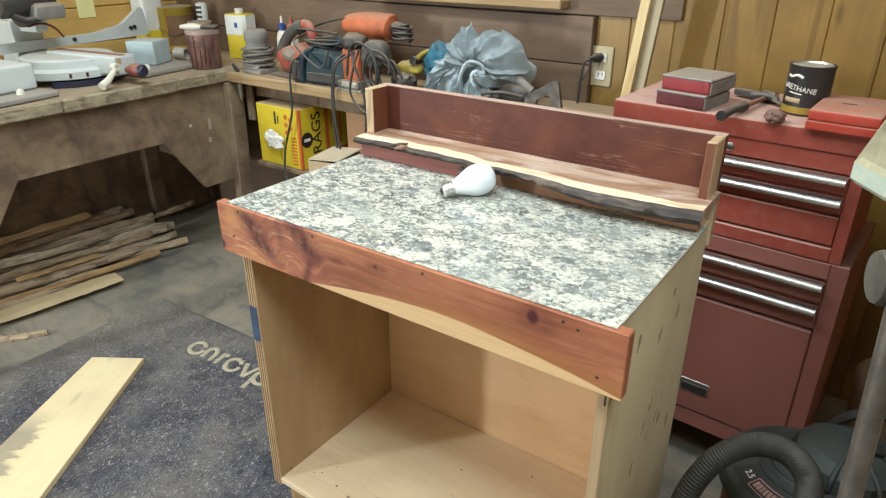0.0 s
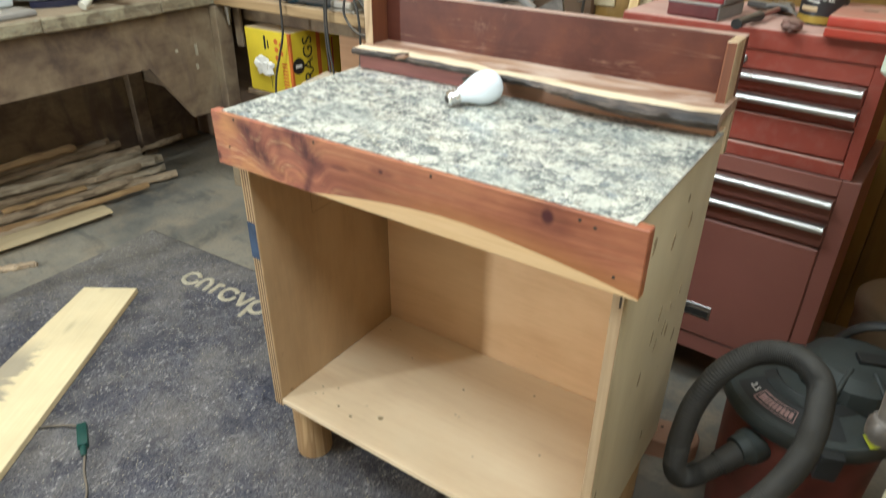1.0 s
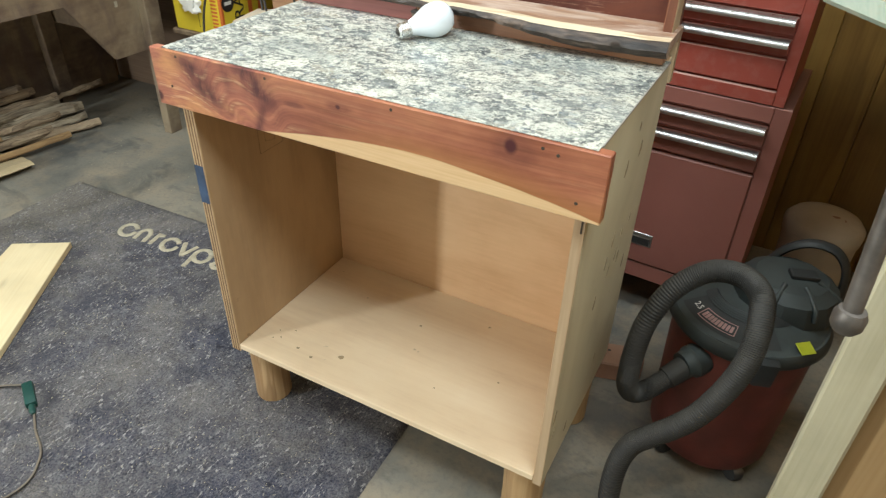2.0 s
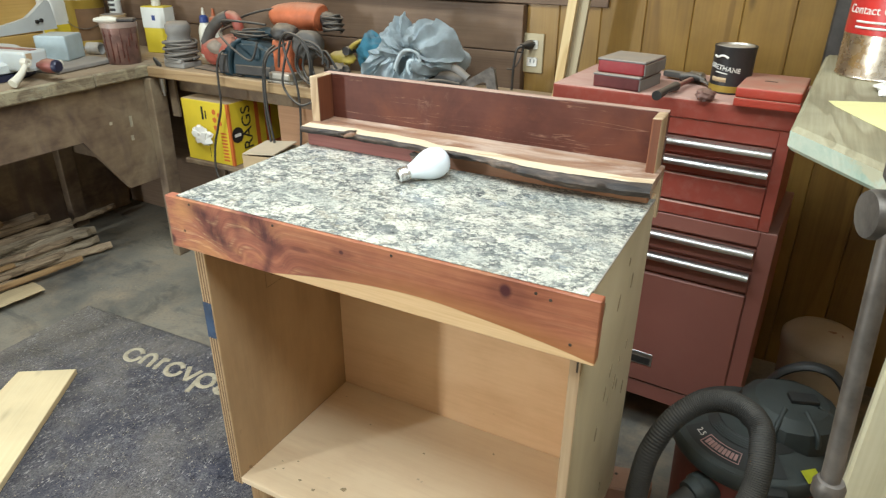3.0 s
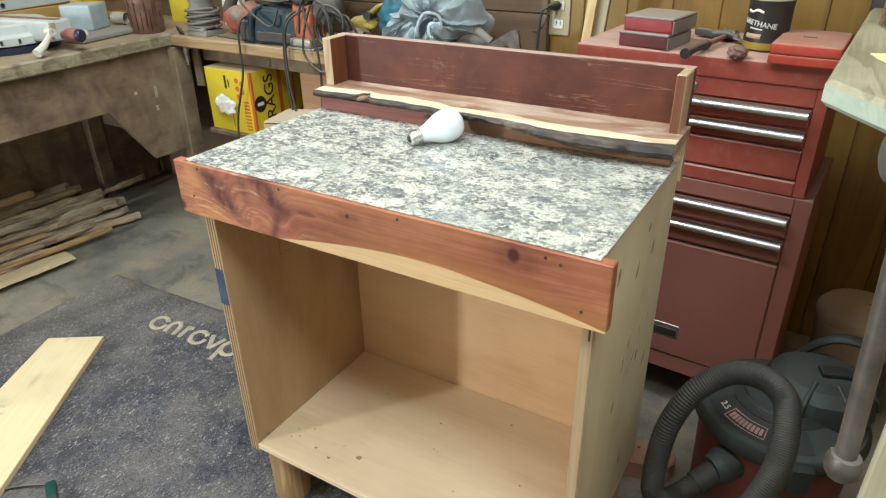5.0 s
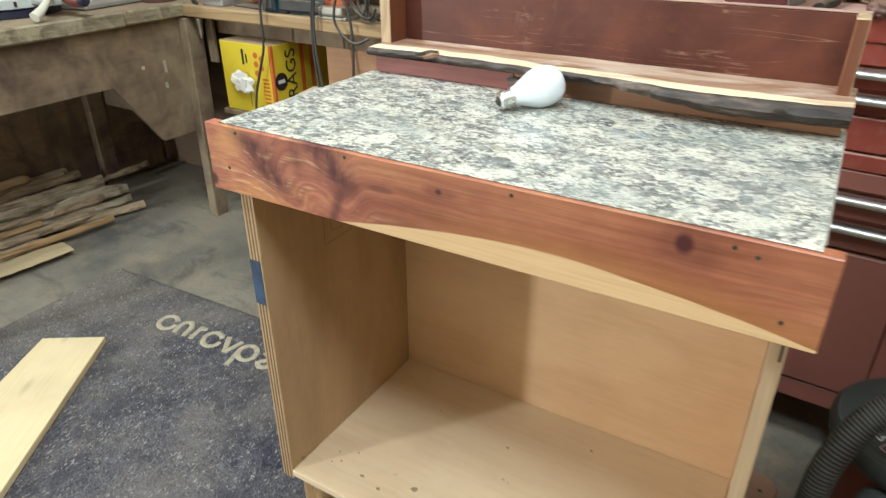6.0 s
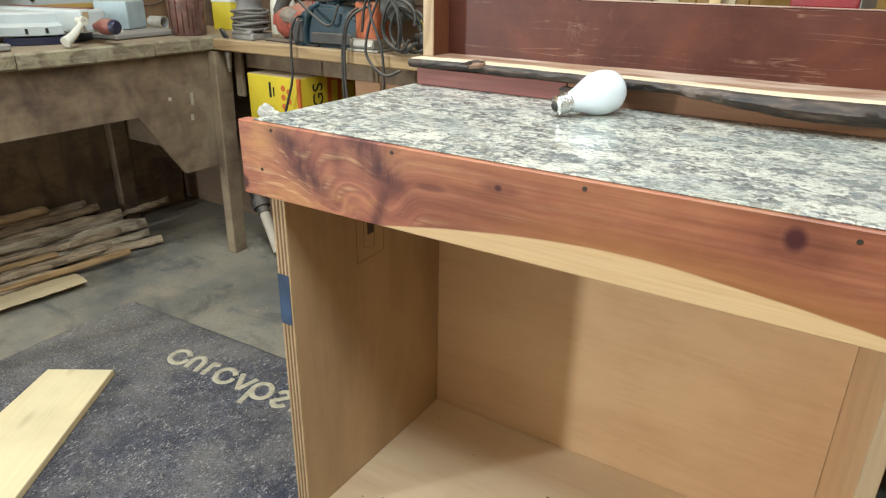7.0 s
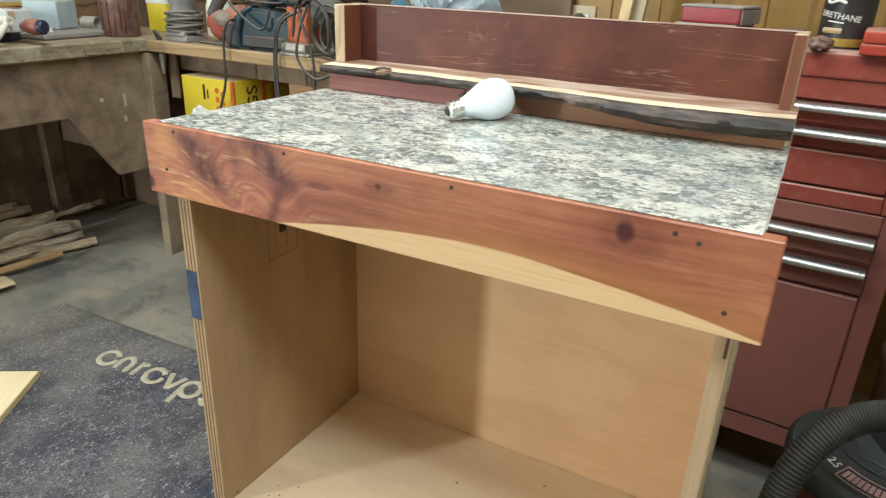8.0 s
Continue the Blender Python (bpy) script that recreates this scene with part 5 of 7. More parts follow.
for group_of in marks:
    for pts in group_of:
        part("worn_mark", stroke([(0.378 + 1.09 * x + 0.22 * y, -0.118 - 1.1 * y) for x, y in pts], 0.0078), "cream_print", rug, at=pose(0.0, 0.0, 0.0098))

# ---------------------------------------------------------------- cord with a green plug
cord = thing("extension_cord", pose(0, 0, 0), "thin black cord with a dark green plug on the mat", "extension cord")
part("cable", sweep(spline([(-0.75, -0.42, 0.0145), (-0.6, -0.36, 0.014), (-0.5, -0.255, 0.014), (-0.435, -0.215, 0.02)]), 0.0032, 8), "cable", cord, smooth=60)
part("cable", sweep(spline([(-0.36, -0.245, 0.02), (-0.3, -0.285, 0.014), (-0.22, -0.33, 0.014), (-0.19, -0.42, 0.014), (-0.3, -0.62, 0.014)]), 0.0032, 8), "cable", cord, smooth=60)
plug = part("plug", box((-0.04, -0.012, -0.0095), (0.04, 0.012, 0.0095), 0.005, segs=2), "green_plastic", cord, at=pose(-0.398, -0.23, 0.0205, 0, 0, -28), smooth=50)
part("grip", turned([(0.006, 0), (0.008, 0.006), (0.006, 0.012), (0.008, 0.018), (0.004, 0.03)], 14), "green_plastic", plug, at=pose(0.04, 0, 0, 0, 90, 0), smooth=40)

# ---------------------------------------------------------------- split sticks under the side bench
def stick(a, b, width, thick, seed, bend, flat=0.0):
    """A split stick lying from a to b, in its own axes: x along it from its middle."""
    length = (Vector(b) - Vector(a)).length
    bm, n, rows = bmesh.new(), 44, []
    for i in range(n + 1):
        u = i / n
        cx = (u - 0.5) * length
        cy = bend * math.sin(u * math.pi) + (1 - flat) * (0.018 * noise.noise(Vector((u * 3, seed, 0))) + 0.007 * noise.noise(Vector((u * 11, seed, 0))))
        w = width * (0.8 + (0.5 - 0.3 * flat) * noise.noise(Vector((u * 3.2, seed, 5))) + 0.2 * noise.noise(Vector((u * 12, seed, 5)))) * (1 if 0.04 < u < 0.95 else 0.6 + 0.35 * flat)
        h = thick * (0.85 + 0.4 * noise.noise(Vector((u * 5, seed, 8))))
        wob = 0.007 * (1 - flat) * noise.noise(Vector((u * 15, seed, 3)))
        lift = 0.006 * (1 - flat) * noise.noise(Vector((u * 2.5, seed, 12)))
        prof = [(-w / 2, 0.0), (-w * 0.56, h * 0.45), (-w * 0.3 + wob, h * 0.9), (w * 0.02, h * 0.8 + wob * 0.6), (w * 0.12, h * 1.08 + wob), (w * 0.36, h * 0.85), (w * 0.54 + wob, h * 0.35), (w / 2, 0)]
        rows.append([bm.verts.new((cx, cy + py, pz + lift)) for py, pz in prof])
    for r, c in zip(rows, rows[1:]):
        for k in range(8):
            bm.faces.new((r[k], r[(k + 1) % 8], c[(k + 1) % 8], c[k]))
    bm.faces.new(rows[0])
    bm.faces.new(rows[-1][::-1])
    return bm


STICKS = [
    # far end x, y; near end x, y; base height; width; thickness; bend; wood
    ((-1.91, 0.80), (-1.93, 0.2), 0.13, 0.085, 0.018, 0.0, "stick"), ((-1.83, 0.90), (-1.95, 0.20), 0.07, 0.06, 0.03, 0.01, "stick"), ((-1.88, 1.16), (-1.84, 0.74), 0.05, 0.03, 0.022, 0.0, "stick"),
    ((-1.70, 0.92), (-1.90, 0.02), 0.045, 0.06, 0.035, -0.03, "stick_grey"), ((-1.66, 0.90), (-1.86, 0.1), 0.02, 0.05, 0.032, 0.02, "stick_grey"), ((-1.57, 0.895), (-1.80, -0.02), 0.012, 0.055, 0.032, -0.025, "stick"),
    ((-1.63, 0.72), (-1.74, -0.08), 0.03, 0.06, 0.03, 0.015, "stick"), ((-1.66, 0.53), (-1.70, 0.22), 0.06, 0.045, 0.014, 0.0, "stick_tan"), ((-1.60, 0.49), (-1.66, -0.12), 0.006, 0.065, 0.032, 0.01, "stick"),
    ((-1.485, 0.51), (-1.56, -0.12), 0.02, 0.12, 0.013, 0.0, "offcut"), ((-1.315, 0.135), (-1.45, -0.03), 0.0, 0.035, 0.02, 0.0, "stick"), ((-1.78, 0.80), (-1.94, 0.0), 0.0, 0.08, 0.05, 0.0, "stick"), ((-1.86, 0.9), (-1.95, 0.1), 0.0, 0.1, 0.07, 0.0, "stick_grey"),
    ((-1.74, 0.58), (-1.80, -0.1), 0.0, 0.06, 0.035, 0.0, "stick"), ((-1.89, 0.84), (-1.93, 0.02), 0.10, 0.07, 0.03, 0.0, "stick"), ((-1.90, 0.64), (-1.92, 0.05), 0.149, 0.085, 0.02, 0.0, "stick_tan"),
    ((-1.76, 0.86), (-1.88, 0.05), 0.075, 0.045, 0.03, 0.02, "stick_grey"), ((-1.68, 0.80), (-1.78, 0.0), 0.055, 0.04, 0.026, -0.015, "stick"), ((-1.55, 0.74), (-1.68, -0.05), 0.022, 0.035, 0.022, 0.02, "stick_tan"),
]
for i, ((ax, ay), (bx, by), z0, wd, th, bend, kind) in enumerate(STICKS):
    pa, pb = Vector((ax, ay, z0)), Vector((bx, by, z0))
    mid, ang = (pa + pb) / 2, math.degrees(math.atan2(pb.y - pa.y, pb.x - pa.x))
    flat = 1.0 if kind in ("offcut", "stick_tan") else 0.0
    ob = part("split_stick", stick(pa, pb, wd, th, i + 1, bend, flat), kind, at=pose(mid.x, mid.y, z0, 0, 0, ang), smooth=28)
    words = {"offcut": "pale thin board offcut lying beside the sticks", "stick_grey": "weathered grey split stick in the pile under the bench", "stick_tan": "short fresh tan split stick on the pile"}
    tagged(ob, words.get(kind, "rough split cedar stick lying under the bench"), "stick", "sticks under the bench")

# ---------------------------------------------------------------- mitre saw
saw = thing("mitre_saw", pose(-1.585, 0.560, 0.807, 0, 0, 98), "dusty pale grey mitre saw standing on the bench", "mitre saw")
for x0, x1 in ((0.13, 0.39), (-0.42, -0.215)):
    part("foot_plate", box((x0, -0.235, 0.0), (x1, 0.06, 0.018), 0.004), "foot_grey", saw)
part("base_block", box((-0.058, -0.06, 0.019), (0.058, 0.06, 0.11), 0.007, segs=2), "saw_blue", saw, at=pose(0.302, -0.072, 0, 0, 0, 17))
part("base_block", box((-0.42, -0.15, 0.019), (-0.225, 0.17, 0.104), 0.016, segs=3), "saw_grey", saw)
for bx, by in ((0.20, -0.17), (-0.31, -0.18)):
    part("hold_bolt", turned([(0, 0.018), (0.013, 0.018), (0.012, 0.03), (0.006, 0.036), (0, 0.036)], 14), "ivory", saw, at=pose(bx, by, 0), smooth=40)
part("turntable", turned([(0, 0.02), (0.16, 0.02), (0.178, 0.026), (0.18, 0.05), (0.172, 0.056), (0.16, 0.06), (0.158, 0.084), (0.15, 0.09), (0, 0.09)], 48), "saw_grey", saw, smooth=35)
band = bmesh.new()
ring = [(0.183, -0.001), (0.183, 0.019), (0.17, 0.019), (0.17, -0.001)]
rows = []
for i in range(21):
    a = radians(215 + 110 * i / 20)
    rows.append([band.verts.new((r * math.cos(a), r * math.sin(a), z + 0.001)) for r, z in ring])
for p, q in zip(rows, rows[1:]):
    for k in range(4):
        band.faces.new((p[k], p[(k + 1) % 4], q[(k + 1) % 4], q[k]))
band.faces.new(rows[0])
band.faces.new(rows[-1][::-1])
part("scale_band", band, "navy", saw)
for i in range(5):
    a = radians(235 + 17 * i)
    part("scale_mark", box((-0.004, -0.001, 0), (0.004, 0.001, 0.014)), "black_print", saw, at=pose(0.1807 * math.cos(a), 0.1807 * math.sin(a), 0.032, 0, 0, math.degrees(a) + 90))
arm_at = pose(0.03, 0.0, 0, 0, 0, 2)
arm = part("mitre_arm", box((-0.045, -0.26, 0.032), (0.045, 0.1, 0.098), 0.008, segs=2), "saw_grey", saw, at=arm_at)
part("kerf_insert", box((-0.012, -0.255, 0.0985), (0.012, 0.09, 0.1005)), "maroon_plastic", arm)
part("warning_label", box((-0.04, -0.262, 0.072), (-0.018, -0.2605, 0.092)), "tan_card", arm)
knob = part("lock_knob", turned([(0, 0), (0.011, 0.0), (0.012, 0.02), (0.02, 0.022), (0.024, 0.04), (0.023, 0.066), (0.02, 0.071), (0, 0.071)], 22), "maroon_plastic", arm, at=pose(0.0, -0.262, 0.05, 90), smooth=50)
part("cap", turned([(0, 0.0715), (0.021, 0.0715), (0.021, 0.082), (0.016, 0.088), (0, 0.088)], 22), "navy", knob, smooth=50)
lever = part("release_lever", sweep(spline([(-0.058, -0.275, 0.066), (-0.082, -0.286, 0.05), (-0.112, -0.292, 0.03), (-0.142, -0.295, 0.0155)]), lambda u: 0.0065 + 0.0085 * u, 12), "ivory", arm, smooth=60)
part("hub", turned([(0, -0.012), (0.0135, -0.012), (0.0135, 0.012), (0.006, 0.012), (0.006, 0.007), (0, 0.007)], 20), "ivory", lever, at=pose(-0.058, -0.275, 0.068, 90), smooth=40)
prof = [(-0.52, 0.092), (-0.52, 0.13), (0.17, 0.125)] + [(0.2 + 0.19 * u, 0.122 + 0.024 * u ** 1.5) for u in (0.25, 0.5, 0.75, 1.0)] + [(0.42, 0.163), (0.455, 0.185), (0.482, 0.203), (0.497, 0.206), (0.508, 0.198), (0.517, 0.145), (0.52, 0.092)]
bm = bmesh.new()
fa = [bm.verts.new((u, 0.172, z)) for u, z in prof]
fb = [bm.verts.new((u, 0.192, z)) for u, z in prof]
bm.faces.new(fa)
bm.faces.new(fb[::-1])
for i in range(len(prof)):
    j = (i + 1) % len(prof)
    bm.faces.new((fa[i], fb[i], fb[j], fa[j]))
fence = part("fence", bm, "saw_grey", saw)
for fx, fz in ((0.43, 0.128), (0.45, 0.131), (0.16, 0.112)):
    part("fence_bolt", turned([(0, 0), (0.008, 0), (0.008, 0.006), (0, 0.006)], 12), "black_paint", fence, at=pose(fx, 0.1719, fz, 90))
part("pivot", box((-0.06, 0.2, 0.02), (0.06, 0.3, 0.2), 0.01, segs=2), "saw_grey", saw)
# the head is built in the bench's own axes: x towards the room, y along the bench
to_head = pose(-1.585, 0.545, 0.797, 0, 0, 98).inverted()
part("motor_housing", turned([(0, -0.12), (0.03, -0.12), (0.042, -0.105), (0.046, -0.02), (0.056, -0.015), (0.056, 0.07), (0.045, 0.085), (0, 0.085)], 28), "dark_tool", saw, "dusty dark motor housing", at=to_head @ pose(-1.64, 0.45, 1.075, 90, 0, 8), smooth=40)
part("motor_vents", box((-0.02, -0.05, -0.03), (0.035, 0.06, 0.02), 0.012, segs=2), "grey_tool", saw, at=to_head @ pose(-1.6, 0.51, 1.045, 0, 12, 6), smooth=50)
upper = part("blade_guard", turned([(0, -0.014), (0.045, -0.014), (0.056, -0.008), (0.056, 0.008), (0.045, 0.014), (0, 0.014)], 40), "dark_tool", saw, at=to_head @ pose(-1.66, 0.455, 1.04, 90, 0, 10), smooth=40)
part("lower_guard", lump((0.045, 0.085, 0.044), 3, 0.25, 2.0, 6, to_head @ pose(-1.61, 0.485, 0.965, -14, 0, 6)), "ivory", upper, "dusty cream plastic lower guard").matrix_local = upper.matrix_local.inverted()
part("blade_edge", sweep([to_head @ Vector(p) for p in spline([(-1.6, 0.44, 0.992), (-1.6, 0.49, 0.998), (-1.6, 0.53, 0.98), (-1.6, 0.556, 0.945)])], 0.004, 8), "drip", saw, smooth=60)
part("head_lever", sweep([to_head @ Vector(p) for p in spline([(-1.6, 0.40, 1.03), (-1.59, 0.44, 1.012), (-1.58, 0.48, 1.02), (-1.6, 0.53, 1.03)])], 0.012, 10), "black_rubber", saw, smooth=60)
part("swing_arm", box((-0.03, 0.1, 0.16), (0.02, 0.28, 0.215), 0.012, segs=2), "saw_grey", saw, smooth=50)

# ---------------------------------------------------------------- tub of stain, brush, tins
tub = thing("plastic_tub", pose(-1.380, 1.006, 0.8055), "stained plastic tub with dark red drips on the bench", "tub")
part("body", turned([(0, 0), (0.058, 0), (0.06, 0.006), (0.0635, 0.132), (0.064, 0.146), (0.06, 0.146), (0.059, 0.132), (0, 0.128)], 40), "tub", tub, smooth=40)
part("upper_band", turned([(0.0632, 0.112), (0.0642, 0.112), (0.0648, 0.133), (0.0634, 0.133)], 40), "tub", tub, smooth=40)
part("rim", turned([(0.0602, 0.134), (0.0665, 0.134), (0.0665, 0.15), (0.0602, 0.15)], 40), "tub_rim", tub, smooth=40)
rng = random.Random(8)
for i in range(14):
    a = radians(200 + i * 14 + rng.uniform(-9, 9))
    ln, top = rng.choice((0.03, 0.05, 0.09, 0.125)) * rng.uniform(0.8, 1.1), 0.132 - rng.choice((0.0, 0.0, 0.02, 0.05))
    low = max(0.01, top - ln)
    pts = [((0.0596 + 0.0041 * z / 0.132) * math.cos(a + 0.05 * noise.noise(Vector((z * 30, i, 0)))), (0.0596 + 0.0041 * z / 0.132) * math.sin(a + 0.05 * noise.noise(Vector((z * 30, i, 0)))), z) for z in [top + (low - top) * k / 6 for k in range(7)]]
    fat = rng.uniform(0.0014, 0.0034)
    part("drip", sweep(pts, lambda u: fat * (0.75 + 0.5 * u), 6), "drip", tub, smooth=60)
brush = thing("paint_brush", pose(-1.380, 1.006, 0.957, 0, 0, 35), "old paint brush lying across the tub", "paint brush")
part("handle", sweep(spline([(-0.085, 0, 0.006), (-0.04, 0, 0.008), (0.0, 0, 0.007)]), lambda u: 0.007 + 0.006 * math.sin(u * 3), 12), "ivory", brush, smooth=60)
part("bristles", box((0.0, -0.02, 0.0), (0.065, 0.02, 0.014), 0.004), "dark_tool", brush)


def tin(name, at, radius, height, body, label, category="tin can", lid="bright_tin", bail=False):
    ob = thing(name, at, label, category)
    part("body", turned([(0, 0), (radius, 0), (radius * 1.02, 0.003), (radius, 0.006), (radius, height - 0.008), (radius * 1.03, height - 0.004), (radius * 1.03, height), (radius * 0.93, height), (radius * 0.92, height - 0.006), (0, height - 0.006)], 44), body, ob, smooth=35)
    part("lid", turned([(0, height - 0.0055), (radius * 0.88, height - 0.0055), (radius * 0.91, height - 0.001), (radius * 0.85, height + 0.001), (radius * 0.8, height - 0.003), (0, height - 0.003)], 40), lid, ob, smooth=35)
    if bail:
        part("bail", sweep(arc3(radius * 1.02, height * 0.8), 0.0018, 6), "steel", ob, smooth=60)
    return ob


def lid_sleeve(r, z0, z1, a0, a1):
    """A thin label wrapped part of the way round a can."""
    bm, rows = bmesh.new(), []
    for i in range(17):
        a = radians(a0 + (a1 - a0) * i / 16)
        rows.append([bm.verts.new((q * math.cos(a), q * math.sin(a), z)) for q, z in ((r + 0.0008, z0), (r + 0.0008, z1), (r - 0.0004, z1), (r - 0.0004, z0))])
    for p, q in zip(rows, rows[1:]):
        for k in range(4):
            bm.faces.new((p[k], p[(k + 1) % 4], q[(k + 1) % 4], q[k]))
    bm.faces.new(rows[0])
    bm.faces.new(rows[-1][::-1])
    return bm


def arc3(r, z):
    return [(r * math.cos(a), -r * 0.35 * math.sin(a) - r * 0.75 * math.sin(a), z - r * 0.9 * math.sin(a)) for a in [math.pi * i / 20 for i in range(21)]]


old_can = tin("paint_can", pose(-1.88, 1.225, 0.8055, 0, 0, 50), 0.083, 0.195, "gold_tin", "old gold gallon paint can with wire bail", "paint can", bail=True)
part("label", lid_sleeve(0.0835, 0.03, 0.16, 250, 350), "ply_dark", old_can, "dark brown paper label")
tall = thing("jug", pose(-1.93, 1.125, 0.8055), "tall white and yellow plastic jug against the wall", "jug")
part("body", box((-0.05, -0.05, 0), (0.05, 0.05, 0.26), 0.015, segs=3), "white_tin", tall, smooth=40)
part("label", box((-0.03, -0.052, 0.03), (0.0515, 0.03, 0.1), 0.001), "yellow_tin", tall)
tin("tin_can", pose(-1.62, 1.17, 0.8055), 0.05, 0.15, "tan_card", "small rusty brown tin behind the tub", "tin can", "grey_tool")


def oblong_can(at, label):
    ob = thing("solvent_can", at, label, "solvent can")
    part("body", box((-0.055, -0.03, 0), (0.055, 0.03, 0.185), 0.004, segs=2), "yellow_tin", ob)
    part("label", box((-0.0555, -0.0308, 0.10), (0.0555, 0.0308, 0.18)), "white_tin", ob, "white upper label")
    part("cap", turned([(0.018, 0.1855), (0.018, 0.205), (0.015, 0.207), (0, 0.207)], 18), "ivory", ob, smooth=40)
    part("print_bar", box((-0.008, -0.0316, 0.13), (0.008, -0.0309, 0.15)), "blue_print", ob)
    return ob


oblong_can(pose(-1.452, 1.255, 0.8055, 0, 0, 12), "white and yellow rectangular solvent can at the wall")
caulk = thing("caulk_tube", pose(-1.73, 1.27, 0.8055), "white tube with black print standing at the wall", "caulk tube")
part("tube", turned([(0, 0), (0.025, 0), (0.025, 0.21), (0.012, 0.216), (0, 0.216)], 24), "white_tin", caulk, smooth=40)
for z in (0.15, 0.17, 0.19):
    part("print_bar", box((-0.004, -0.013, z), (0.026, 0.013, z + 0.011), 0.001), "black_paint", caulk, at=pose(0, 0, 0, 0, 0, -70))
drill_bit = thing("hole_saw", pose(-1.69, 1.06, 0.8055, 0, 0, 15), "small steel hole saw lying on the bench", "hole saw")
part("cup", turned([(0, 0), (0.024, 0), (0.024, 0.06), (0.021, 0.06), (0.021, 0.004), (0, 0.004)], 24), "bright_steel", drill_bit, at=pose(0.02, 0, 0.0245, 0, 90, 0), smooth=40)
part("arbor", turned([(0.006, -0.05), (0.006, 0.0)], 10), "dark_tool", drill_bit, at=pose(0.02, 0, 0.0245, 0, 90, 0))

# ---------------------------------------------------------------- power tools on the back bench
ZB = 0.8015


def coil(cx, cy, z, r, turns, thick, squash=0.7, seed=0):
    pts, rr = [], random.Random(seed)
    for i in range(int(turns * 18) + 1):
        a = 2 * math.pi * i / 18
        k = r * (1 + 0.12 * math.sin(a * 0.37 + seed))
        pts.append((cx + k * math.cos(a), cy + k * squash * math.sin(a), z + thick * 1.4 * i / 18 + 0.004 * math.sin(a * 1.7 + seed)))
    return sweep(pts, thick, 7)


palm = thing("palm_sander", pose(-1.14, 1.075, ZB), "dusty grey palm sander wrapped in its cord", "sander")
part("pad", box((-0.052, -0.045, 0), (0.052, 0.045, 0.022), 0.006, segs=2), "foot_grey", palm)
part("clamp_bar", box((-0.045, -0.05, 0.018), (0.045, -0.03, 0.034), 0.004), "foot_grey", palm)
part("body", turned([(0.035, 0.022), (0.044, 0.04), (0.045, 0.1), (0.04, 0.115), (0.046, 0.125), (0.046, 0.15), (0.036, 0.163), (0, 0.165)], 28), "grey_tool", palm, smooth=50)
part("cord", coil(0, 0, 0.030, 0.056, 9, 0.0052, 0.95, 1), "pale_cord", palm, "dusty pale cord wound round the body", smooth=60)
tip = [("glue_bottle", -1.07, "blue_print", "white glue bottle with a blue cap"), ("glue_bottle", -1.005, "orange_tool", "white glue bottle with an orange cap")]
for name, gx, cap, text in tip:
    g = thing(name, pose(gx - 0.148 - (gx + 1.07) * 0.15, 1.28, ZB), text, "glue bottle")
    part("body", turned([(0, 0), (0.026, 0), (0.027, 0.01), (0.026, 0.105), (0.018, 0.13), (0.012, 0.137), (0, 0.137)], 22), "ivory", g, smooth=45)
    part("cap", turned([(0.0175, 0.135), (0.0165, 0.156), (0.008, 0.163), (0, 0.164)], 18), cap, g, smooth=45)
    part("nozzle", turned([(0.007, 0.1635), (0.004, 0.19), (0, 0.191)], 14), "ivory" if cap == "blue_print" else cap, g, smooth=45)

red = thing("circular_saw", pose(-0.934, 1.12, ZB, 0, 0, -8), "dusty red hand saw with a grey looped grip", "power saw")
part("shoe", box((-0.13, -0.075, 0), (0.15, 0.08, 0.006), 0.002), "dark_tool", red)
part("motor", lump((0.085, 0.06, 0.06), 3, 0.1, 2, 2, pose(0.02, 0.0, 0.068)), "red_tool", red, smooth=60)
part("gear_case", lump((0.055, 0.045, 0.05), 3, 0.12, 2, 5, pose(-0.07, -0.01, 0.06)), "red_tool", red, smooth=60)
grip = part("grip", sweep(spline([(-0.118, -0.02, 0.05), (-0.105, -0.02, 0.09), (-0.07, -0.015, 0.135), (-0.02, -0.01, 0.172), (0.028, 0.0, 0.192), (0.062, 0.0, 0.175), (0.072, 0.0, 0.11)]), 0.0185, 14), "red_tool", red, "red moulded grip", smooth=60)
part("grip_cover", sweep(spline([(-0.106, -0.022, 0.088), (-0.071, -0.017, 0.136), (-0.021, -0.012, 0.174), (0.022, -0.002, 0.192)]), 0.0208, 14), "grey_cap", grip, "worn grey rubber grip cover", smooth=60)
part("dust_belly", lump((0.05, 0.022, 0.024), 3, 0.25, 2, 8, pose(-0.015, -0.043, 0.082)), "pale_dust", red, "dusty grey lower housing", smooth=60)
part("front_cap", lump((0.03, 0.04, 0.028), 3, 0.1, 2, 6, pose(0.06, -0.05, 0.055)), "grey_tool", red, smooth=60)

teal = thing("belt_sander", pose(-0.762, 1.085, ZB, 0, 0, 4), "dusty teal belt sander with looped cord", "sander")
bm = bmesh.new()
prof = [(-0.13, 0.0), (0.13, 0.0), (0.142, 0.012), (0.142, 0.045), (0.125, 0.06), (0.10, 0.10), (0.03, 0.125), (-0.06, 0.128), (-0.09, 0.10), (-0.125, 0.06), (-0.142, 0.045), (-0.142, 0.012)]
sa = [bm.verts.new((x, -0.06, z)) for x, z in prof]
sb = [bm.verts.new((x, 0.06, z)) for x, z in prof]
bm.faces.new(sa)
bm.faces.new(sb[::-1])
for i in range(len(prof)):
    j = (i + 1) % len(prof)
    bm.faces.new((sa[i], sb[i], sb[j], sa[j]))
